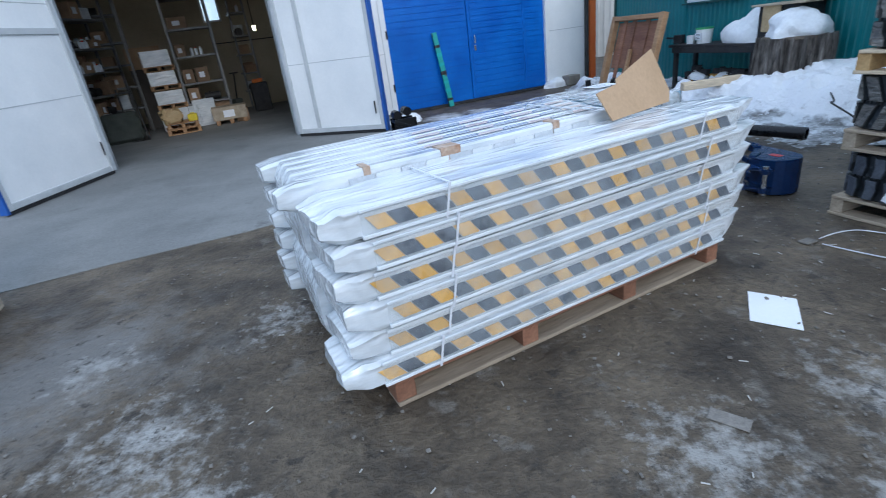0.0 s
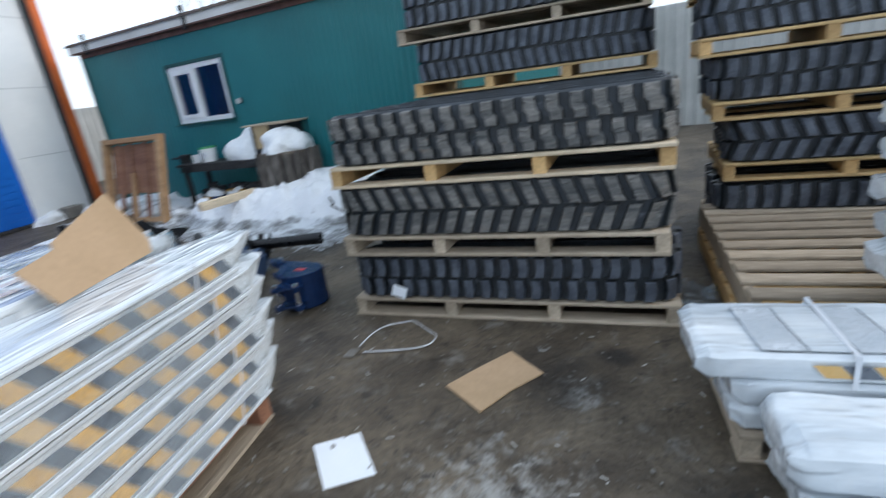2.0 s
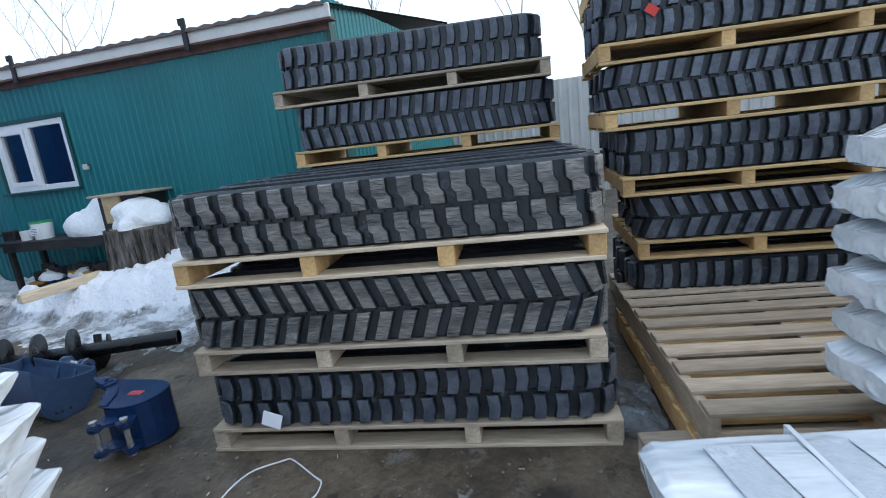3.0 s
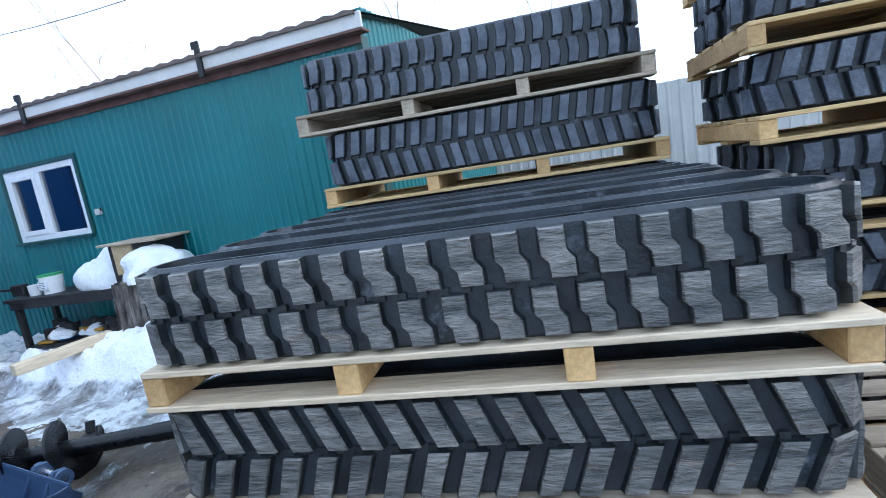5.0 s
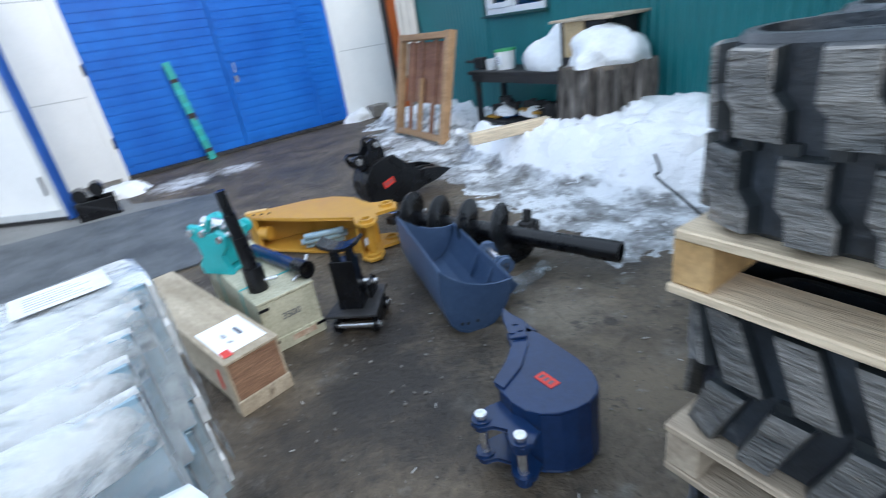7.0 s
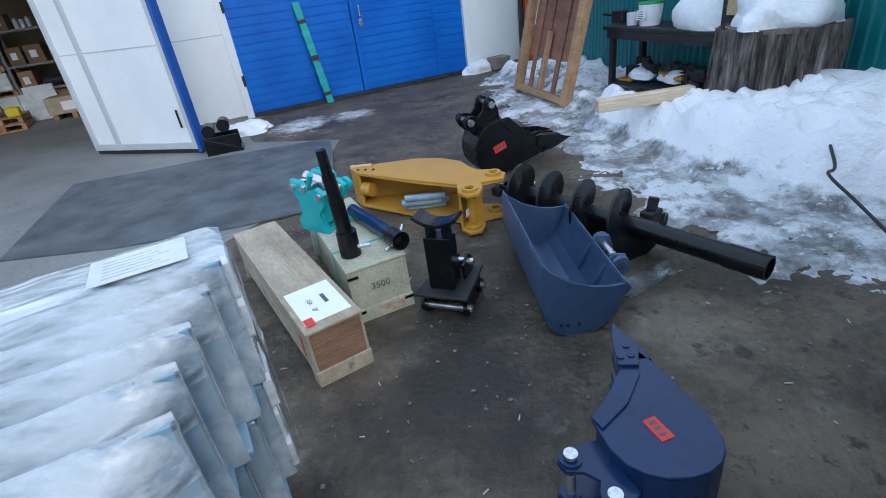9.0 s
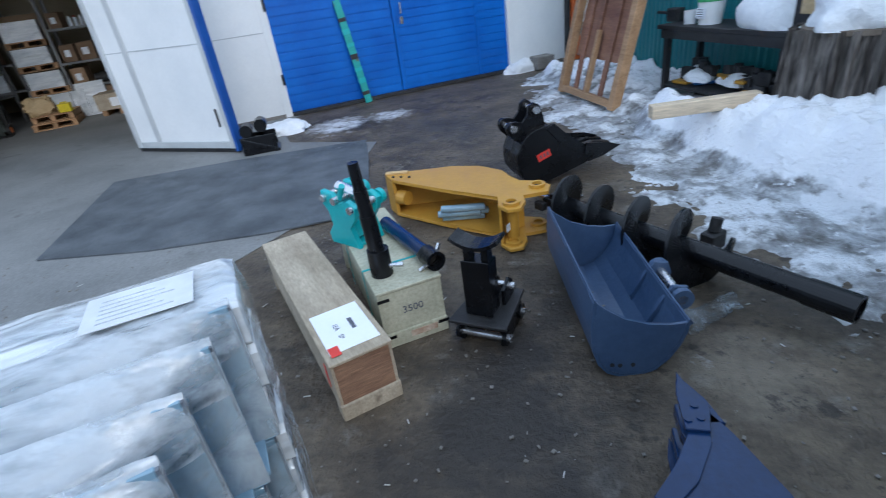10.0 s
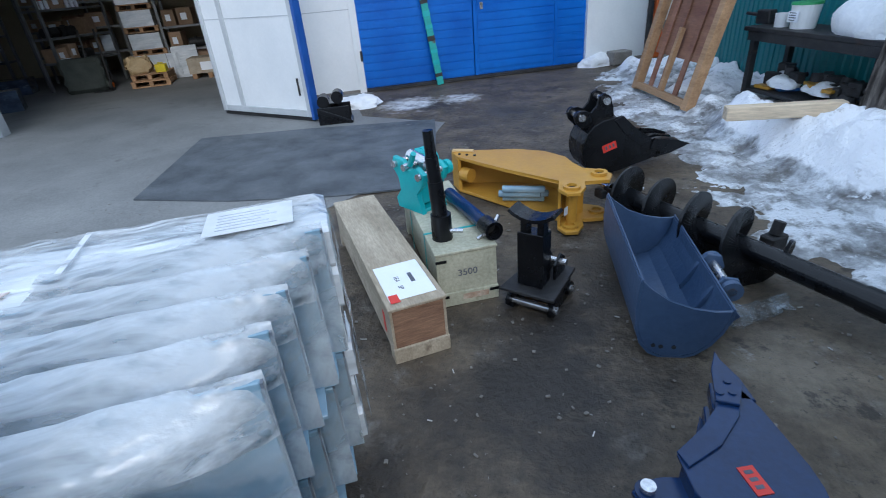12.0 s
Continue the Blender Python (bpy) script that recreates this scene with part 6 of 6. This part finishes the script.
    for y in (-w / 2 - 0.026, w / 2 + 0.010):
        part("side_cutter", slabbed([(0.30, 0.10), (0.33, 0.175), (0.40, 0.15), (0.50, 0.115), (0.60, 0.055), (0.47, 0.06), (0.40, 0.04)], y, y + 0.016, up, 0.003), body, th)
        for x, z in ((0.36, 0.10), (0.365, 0.145), (0.42, 0.09)):
            part("cutter_bolt", tubed((x, y - 0.006, z), (x, y + 0.022, z), 0.015, seg=12), body, th)
    for s, y in ((-1, -w / 2 - 0.0035), (1, w / 2)):
        st = part("sticker", boxed(-0.02, 0.085, y, y + 0.0035, 0.17, 0.225, 0, pose(0, 0, 0, 0, -8, 0)), RED, th, "red maker's sticker")
        for q in (0.0, 0.028, 0.056):
            part("sticker_mark", boxed(q, q + 0.014, y - 0.001 if s < 0 else y + 0.0035, y if s < 0 else y + 0.0045, 0.185, 0.212, 0, pose(0, 0, 0, 0, -8, 0)), INK, st)
    return th


bucket(rot(1.92, 6.54, 0.035, 24) @ pose(0, 0, 0, 0, -10, 0), 0.28, 1.02, BLACK, "glossy black narrow digger bucket standing upright", True)
# lies on its side, with the ears toward the near corner
bucket(pose(2.44, 3.62, 0.142, 0, 0, 106) @ pose(0, 0, 0, -90, 0, 0), 0.34, 0.77, NAVY, "dark navy digger bucket lying on its side", True)


def ditch_bucket():
    th = thing("ditch_bucket", rot(2.19, 4.35, 0.0, 98.5), "grey-blue wide ditching bucket with dusty paint", "digger bucket")
    L = 0.86
    # section across: x is along the bucket, y to the left of it
    sec = [(0.125, 0.36), (0.132, 0.24), (0.125, 0.14), (0.105, 0.075), (0.07, 0.03), (0.02, 0.006), (-0.04, 0.004), (-0.10, 0.024), (-0.15, 0.07), (-0.185, 0.13), (-0.205, 0.185), (-0.21, 0.23)]
    to = Matrix(((0, 0, 1, 0), (1, 0, 0, 0), (0, 1, 0, 0), (0, 0, 0, 1)))
    fine = []
    for a, b in zip(sec, sec[1:]):
        fine += [(a[0] + (b[0] - a[0]) * k / 3, a[1] + (b[1] - a[1]) * k / 3) for k in range(3)]
    fine.append(sec[-1])
    sh = sweep(bmesh.new(), fine, L / 2, 0.012)
    bmesh.ops.transform(sh, matrix=Matrix.Translation((L / 2, 0, 0)) @ to, verts=sh.verts)
    part("trough", sh, STEEL_BLUE, th)
    for x in (0.0, L - 0.014):
        part("end_plate", slabbed(sec + [(-0.15, 0.222), (-0.07, 0.235), (0.02, 0.27), (0.09, 0.325)], x, x + 0.014, to, 0.003), STEEL_BLUE, th)
    part("lip", boxed(0, L, 0.126, 0.133, 0.32, 0.372, 0.002), STEEL_BLUE, th)
    part("lip", boxed(0, L, -0.222, -0.214, 0.195, 0.24, 0.002), STEEL_BLUE, th)
    # black dots on the end plate stand in for shaded holes
    for y in (0.03, -0.02, 0.06):
        part("bolt_hole", tubed((-0.003, y, 0.05 + abs(y) * 0.2), (0.0, y, 0.05 + abs(y) * 0.2), 0.009, seg=10), CABLE, th)
    for x in (0.20, 0.40):
        ear = slabbed([(-0.14, 0.09), (-0.20, 0.20), (-0.24, 0.255), (-0.30, 0.245), (-0.32, 0.19), (-0.28, 0.13), (-0.34, 0.06), (-0.30, 0.02), (-0.15, 0.06)], x, x + 0.02, to, 0.003)
        part("ear", ear, STEEL_BLUE, th)
    part("pin", tubed((0.17, -0.27, 0.205), (0.45, -0.27, 0.205), 0.02), STEEL, th)
    for x in (0.17, 0.42):
        part("ear_boss", tubed((x, -0.27, 0.205), (x + 0.025, -0.27, 0.205), 0.045), STEEL_BLUE, th)


ditch_bucket()
pw = thing("plastic_wrap", rot(2.52, 4.62, 0.012, 30), "torn clear plastic wrap on wet ground", "plastic wrap")
part("sheet", wrapped_mesh(0.22, 0.09, 0.03, 260, 0.04, 0.05, 0.02), SCRAP_PVC, pw, smooth=True)


# ---- auger ----
def auger():
    a, b = Vector((3.03, 4.53, 0.17)), Vector((1.98, 5.70, 0.178))
    d = (b - a)
    L = d.length
    q = d.to_track_quat("X", "Z")
    th = thing("earth_auger", Matrix.LocRotScale(a, q, None), "black steel earth auger with spiral flights", "auger")
    part("shaft", tubed((0.0, 0, 0), (L, 0, 0), 0.053, 0.053, 28), BLACK, th)
    part("socket", tubed((-0.02, 0, 0), (0.16, 0, 0), 0.058, 0.058, 28, hollow=0.012), BLACK, th)
    # black disc for the darkness in the hollow socket
    part("bore", tubed((0.02, 0, 0), (0.022, 0, 0), 0.045), CABLE, th)
    part("sticker", boxed(-0.012, 0.02, -0.061, -0.056, -0.02, 0.01), WOOD_NEW, th)
    bm = bmesh.new()
    x0, x1, turns, R = 0.50, L - 0.03, 4.3, 0.182
    n = 260
    prev = None
    for k in range(n + 1):
        s = k / n
        x = x0 + (x1 - x0) * s
        an = s * turns * math.tau + 1.9
        r = R * min(1.0, 0.55 + s * 6)
        c, si = math.cos(an), math.sin(an)
        cur = [bm.verts.new((x + dx, rr * c, rr * si)) for rr, dx in ((0.05, -0.008), (r, -0.008), (r, 0.008), (0.05, 0.008))]
        if prev:
            for i in range(4):
                bm.faces.new((prev[i], prev[(i + 1) % 4], cur[(i + 1) % 4], cur[i]))
        else:
            bm.faces.new(cur)
        prev = cur
    bm.faces.new(prev[::-1])
    part("flight", bm, BLACK, th)
    part("pilot_tip", tubed((L, 0, 0), (L + 0.14, 0, 0), 0.035, 0.006), STEEL, th)
    for k in range(4):
        part("cutter_tooth", boxed(L - 0.04, L + 0.03, -0.12 + 0.07 * k, -0.08 + 0.07 * k, -0.02, 0.03, 0.004), DARK_STEEL, th)


auger()
vb = thing("valve_block", rot(2.78, 5.30, 0.02, 40), "small dark hydraulic valve behind the auger", "machine part")
part("body", boxed(-0.06, 0.06, -0.04, 0.04, 0, 0.10, 0.008), DARK_STEEL, vb)
part("port", tubed((0.0, 0, 0.1), (0.02, 0.0, 0.17), 0.03), DARK_STEEL, vb)
hs = thing("hose_fittings", rot(1.98, 5.92, 0.0, 0), "bundle of black hose fittings beside the arm section", "fittings")
for k in range(5):
    part("fitting", tubed((0.05 * (k % 3), 0.05 * (k // 3), 0.03), (0.05 * (k % 3) + 0.10, 0.05 * (k // 3) + 0.02, 0.10 + 0.03 * (k % 2)), 0.022), DARK_STEEL if k % 2 else STEEL, hs)
part("cap", tubed((0.14, 0.03, 0.14), (0.17, 0.04, 0.15), 0.02), YELLOW, hs)

# ---- loose papers, cardboard, bands and litter ----
pa = part("paper_sheet", slabbed([(1.429, 2.094), (1.608, 1.987), (1.494, 1.721), (1.315, 1.828)], 0.003, 0.006), PAPER)
tagged(pa, "blank white paper sheet on the ground", "paper")
cf = part("cardboard_flat", slabbed([(2.089, 1.905), (2.31, 1.872), (2.525, 1.828), (2.443, 1.566), (2.24, 1.612), (2.027, 1.628)], 0.004, 0.012), CARD)
tagged(cf, "flat brown cardboard piece lying on the ground", "cardboard")
cable("packing_band", [(2.09, 2.64, 0.01), (2.28, 2.72, 0.03), (2.47, 2.62, 0.012), (2.5, 2.6, 0.012), (2.44, 2.36, 0.012), (2.44, 2.32, 0.012), (2.32, 2.26, 0.012), (2.16, 2.42, 0.012), (2.06, 2.56, 0.012)], 0.0038, STRAP, None, "white plastic packing band lying in a loop", "packing band")
pb = part("pale_stone", boxed(-0.05, 0.04, -0.03, 0.035, 0, 0.012, 0.005), STONE)
pb.matrix_basis = rot(2.02, 2.62, 0.002, 25)
tagged(pb, "flat pale stone chip on the ground", "stone")
ps = part("pale_stone", boxed(-0.07, 0.07, -0.03, 0.035, 0, 0.006, 0.002), STONE)
ps.matrix_basis = rot(0.95, 1.20, 0.002, -35)
tagged(ps, "flat pale stone chip on the ground", "stone")
sp = part("paper_scrap", slabbed([(0, 0), (0.035, 0.004), (0.033, 0.04), (0.002, 0.036)], 0.003, 0.008), PAPER)
sp.matrix_basis = rot(-0.13, 0.66, 0, 10)
tagged(sp, "small white paper scrap on the ground", "paper")
wisp = part("film_scrap", wrapped_mesh(0.32, 0.2, 0.05, 270, 0.06, 0.1, 0.03), SCRAP_PVC, smooth=True)
wisp.matrix_basis = rot(3.42, 1.05, 0.0, 20)
tagged(wisp, "crumpled clear film scrap beside the pallets", "plastic film")
lr_ = random.Random(4)
bm = bmesh.new()
for k in range(2200):
    x, y = lr_.uniform(-2.2, 3.6), lr_.uniform(0.2, 7.2)
    s = lr_.uniform(0.002, 0.0085)
    box(bm, -s, s, -s * lr_.uniform(0.3, 1), s * lr_.uniform(0.3, 1), 0, s * 0.8, m=rot(x, y, 0.004, lr_.uniform(0, 180)))
tagged(part("grit", bm, STONE), "scattered grit and small chips on the ground", "grit", kind="stuff")
bm = bmesh.new()
for k in range(140):
    x, y = lr_.uniform(-1.2, 3.4), lr_.uniform(0.3, 5.2)
    box(bm, -lr_.uniform(0.005, 0.022), lr_.uniform(0.005, 0.022), -0.002, 0.002, 0, 0.003, m=rot(x, y, 0.004, lr_.uniform(0, 180)))
tagged(part("splinters", bm, FENCE), "pale wood splinters scattered on the ground", "splinters", kind="stuff")
cable("loose_cable", [(4.4, 5.55, 0.42), (4.05, 5.9, 0.36), (3.85, 5.6, 0.34), (3.75, 5.3, 0.26), (3.62, 5.22, 0.30), (3.66, 4.95, 0.22), (3.7, 4.7, 0.12)], 0.009, CABLE, None, "black cable trailing over the snow", "cable")
tg = part("paper_tag", boxed(-0.05, 0.05, -0.003, 0.0, -0.05, 0.03, 0, pose(0, 0, 0, 0, 20, 0)), PAPER)
tg.matrix_basis = rot(2.375, 3.04, 0, -65.2) @ rot(0.36, -0.02, 0.20, 0)
tagged(tg, "crumpled white tag hung on a rubber track", "tag")
rt = part("red_tag", boxed(-0.04, 0.03, -0.003, 0.0, -0.02, 0.03, 0, pose(0, 0, 0, 0, 35, 0)), RED)
rt.matrix_basis = rot(4.45, 1.43, 0, -67.3) @ rot(0.16, -0.02, 2.03, 0)
tagged(rt, "red tag tied to a rubber track", "tag")

# ---- beyond the yard ----
fn = part("fence_far", corrugated(0, 16, 0, 2.1, 0, 0.2, 0.03, 0.05), FENCE)
fn.matrix_basis = rot(-2.0, 19.0, 0, -8)
tagged(fn, "pale grey corrugated fence behind the yard", "fence", kind="structure")
f2 = part("fence_side", corrugated(0, 30, 0, 2.3, 0, 0.2, 0.03, 0.05), FENCE)
f2.matrix_basis = rot(10.5, 8.0, 0, -76)
tagged(f2, "pale grey corrugated fence behind the track stacks", "fence", kind="structure")


def bare_tree(x, y, h, seed):
    th = thing("bare_tree", rot(x, y, 0, seed * 40), "leafless tree behind the buildings, bark paled for sky glare", "tree", "bare trees")
    r = random.Random(seed)
    trunk, crown = bmesh.new(), bmesh.new()
    def limb(bm, p, d, L, rad, depth):
        q = p
        for k in range(3):
            nd = (d + Vector((r.uniform(-0.2, 0.2), r.uniform(-0.2, 0.2), r.uniform(-0.05, 0.15)))).normalized()
            e = q + nd * L / 3
            tube(bm, q, e, rad * (1 - k * 0.22), rad * (1 - (k + 1) * 0.22), 5 if depth else 8)
            q, d = e, nd
            if depth < 4 and k:
                for _ in range(2 if depth < 3 else 2):
                    a = r.uniform(0, math.tau)
                    side = Vector((math.cos(a), math.sin(a), r.uniform(0.3, 0.9))).normalized()
                    limb(crown, q, (d + side * 0.9).normalized(), L * r.uniform(0.45, 0.62), rad * 0.42, depth + 1)
    limb(trunk, Vector((0, 0, 0)), Vector((0, 0, 1)), h * 0.7, h * 0.006, 0)
    part("trunk", trunk, BRANCH, th)
    part("crown", crown, BRANCH, th, "fine bare twigs")


for x, y, h, s in ((11.2, 21.8, 9.0, 1), (20.0, 14.0, 10.0, 2), (26.0, 12.0, 12.0, 3), (25.0, 7.5, 12.5, 4), (12.0, 27.0, 9.0, 5), (30.0, 4.0, 12.0, 6)):
    bare_tree(x, y, h, s)
cable("overhead_wire", [(6.0, 30.0, 9.0), (9.0, 18.0, 6.6), (12.0, 2.0, 7.0)], 0.012, CABLE, None, "thin overhead wire across the sky", "wire")

# ---- wooden crate and pallets inside the gate ----
ic = thing("inner_crate", HALL @ rot(-2.62, 2.45, 0.006, -3), "plywood crate with white label on a pallet", "crate", "hall pallets")
part("crate_body", boxed(0, 0.78, 0, 0.5, 0.1, 0.40, 0.006), PLY, ic)
part("label", boxed(0.25, 0.50, -0.003, 0.0, 0.16, 0.32), PAPER, ic)
for x in (0.04, 0.35, 0.66):
    part("foot", boxed(x, x + 0.09, 0.0, 0.5, 0.0, 0.1, 0.004), WOOD_WARM, ic)
pallet(HALL @ rot(-3.62, 2.0, 0.006, 4), 0.7, 0.8, 0.12, WOOD_WARM, "worn pallet with wrapped parts inside the gate", "hall pallets", posts=3)
pallet(HALL @ rot(-3.60, 2.05, 0.126, 2), 0.66, 0.7, 0.12, WOOD_WARM, "worn pallet stacked inside the gate", "hall pallets", posts=3)
wp1 = thing("wrapped_part", HALL @ rot(-3.55, 2.15, 0.248, 20), "tan cast machine part on a pallet", "machine part")
part("casting", wrapped_mesh(0.30, 0.24, 0.30, 301, 0.06, 0.05, 0.03), BEIGE, wp1, smooth=True)
ys = thing("yellow_case", HALL @ rot(-3.14, 2.10, 0.248, -6), "small bright yellow plastic case", "case")
part("case_body", boxed(0, 0.2, 0, 0.14, 0, 0.15, 0.012), YELLOW, ys)
part("handle", tubed((0.05, 0.07, 0.165), (0.15, 0.07, 0.165), 0.012), YELLOW, ys)
bc = thing("tarp_covered_machine", HALL @ rot(-4.75, 2.1, 0.006, 8), "dark machine under a black cover", "machine")
part("cover", wrapped_mesh(0.62, 0.5, 0.62, 310, 0.05, 0.05, 0.02), CLOTH, bc, smooth=True)
part("note", boxed(0.05, 0.2, 0.08, 0.2, 0.645, 0.65), PAPER, bc)
wc = thing("hand_truck", HALL @ rot(-4.05, 2.2, 0.006, 0), "black two-wheeled hand truck leaning on a rack", "hand truck")
part("wheel", tubed((0.0, 0.02, 0.1), (0.05, 0.02, 0.1), 0.1, hollow=0.04), CABLE, wc)
part("hub", tubed((0.0, 0.02, 0.1), (0.05, 0.02, 0.1), 0.05), ORANGE_PLASTIC, wc)
part("frame", tubed((0.02, 0.0, 0.1), (-0.05, 0.3, 1.1), 0.018), CABLE, wc)
part("frame", tubed((-0.28, 0.0, 0.1), (-0.33, 0.3, 1.1), 0.018), CABLE, wc)
part("toe_plate", boxed(-0.3, 0.05, -0.14, 0.02, 0.0, 0.012), DARK_STEEL, wc)
for k, (x, y, w, d, h, mt, lb) in enumerate(((-3.45, 3.1, 0.6, 0.36, 0.5, FILM, "foil-wrapped box beside the rack"), (-2.1, 2.6, 0.3, 0.3, 0.3, CARD_DARK, "brown carton on the hall floor"), (-2.55, 3.2, 0.42, 0.3, 0.5, CARD_DARK, "brown carton on the hall floor"),
                                          (-6.4, 2.9, 0.6, 0.5, 0.3, FILM_DARK, "film-wrapped goods on the hall floor"), (-5.35, 0.75, 0.36, 0.34, 0.34, FILM_DARK, "film-wrapped red-brown box beside the gate"))):
    carton(HALL @ rot(x, y, 0.006, k * 7 - 12), w, d, h, mt, lb, k < 3)
for k, (x, y, z, w, d, h) in enumerate(((-3.72, 3.0, 0.006, 0.62, 0.4, 0.5), (-3.7, 3.02, 0.62, 0.6, 0.38, 0.3), (-3.72, 3.0, 1.05, 0.58, 0.4, 0.3), (-2.98, 2.98, 0.006, 0.5, 0.1, 0.62), (-3.74, 3.02, 1.47, 0.6, 0.38, 0.34))):
    if k in (1, 2, 4):
        pallet(HALL @ rot(x - 0.02, y, z - 0.112, 0), 0.66, 0.44, 0.11, WOOD_WARM, "small worn pallet between wrapped boxes", "hall pallets", posts=3)
    carton(HALL @ rot(x, y, z, k * 3 - 4), w, d, h, FILM, "foil-wrapped box stacked inside the hall", False)
pt = thing("pallet_truck", HALL @ rot(-1.9, 3.9, 0.006, 30), "dark green hand pallet truck", "pallet truck")
part("pump", boxed(-0.12, 0.12, -0.1, 0.1, 0.1, 0.45, 0.02), CLOTH, pt)
part("fork", boxed(-0.25, -0.09, 0.1, 1.1, 0.06, 0.12, 0.01), CLOTH, pt)
part("fork", boxed(0.09, 0.25, 0.1, 1.1, 0.06, 0.12, 0.01), CLOTH, pt)
part("shaft", tubed((0, 0, 0.4), (0, -0.15, 1.05), 0.02), CABLE, pt)
part("grip", tubed((-0.12, -0.16, 1.08), (0.12, -0.16, 1.08), 0.018), CABLE, pt)
part("roller", tubed((-0.08, 0, 0.09), (0.08, 0, 0.09), 0.09), CABLE, pt)
cn = thing("orange_cap", HALL @ rot(-1.35, 4.3, 0.75, 0), "orange plastic hood on a dark machine", "hood")
part("hood", wrapped_mesh(0.2, 0.14, 0.1, 330, 0.03, 0.05, 0.01), ORANGE_PLASTIC, cn, smooth=True)
part("machine", boxed(-0.1, 0.35, -0.05, 0.25, -0.744, 0.0, 0.02), DARK_STEEL, cn)
lm = thing("hall_lamp", HALL @ rot(-0.95, 4.6, 2.05, 0), "small bright lamp on the hall wall", "lamp")
EM = bpy.data.materials.new("lamp_glow")
EM.use_nodes = True
EM.node_tree.nodes["Principled BSDF"].inputs["Emission Color"].default_value = (1.0, 0.9, 0.7, 1)
EM.node_tree.nodes["Principled BSDF"].inputs["Emission Strength"].default_value = 6.0
part("bulb", tubed((0, 0, 0), (0.0, 0.0, 0.12), 0.04), EM, lm)
part("holder", tubed((0, 0, 0.12), (0.0, 0.0, 3.16), 0.012), CABLE, lm)
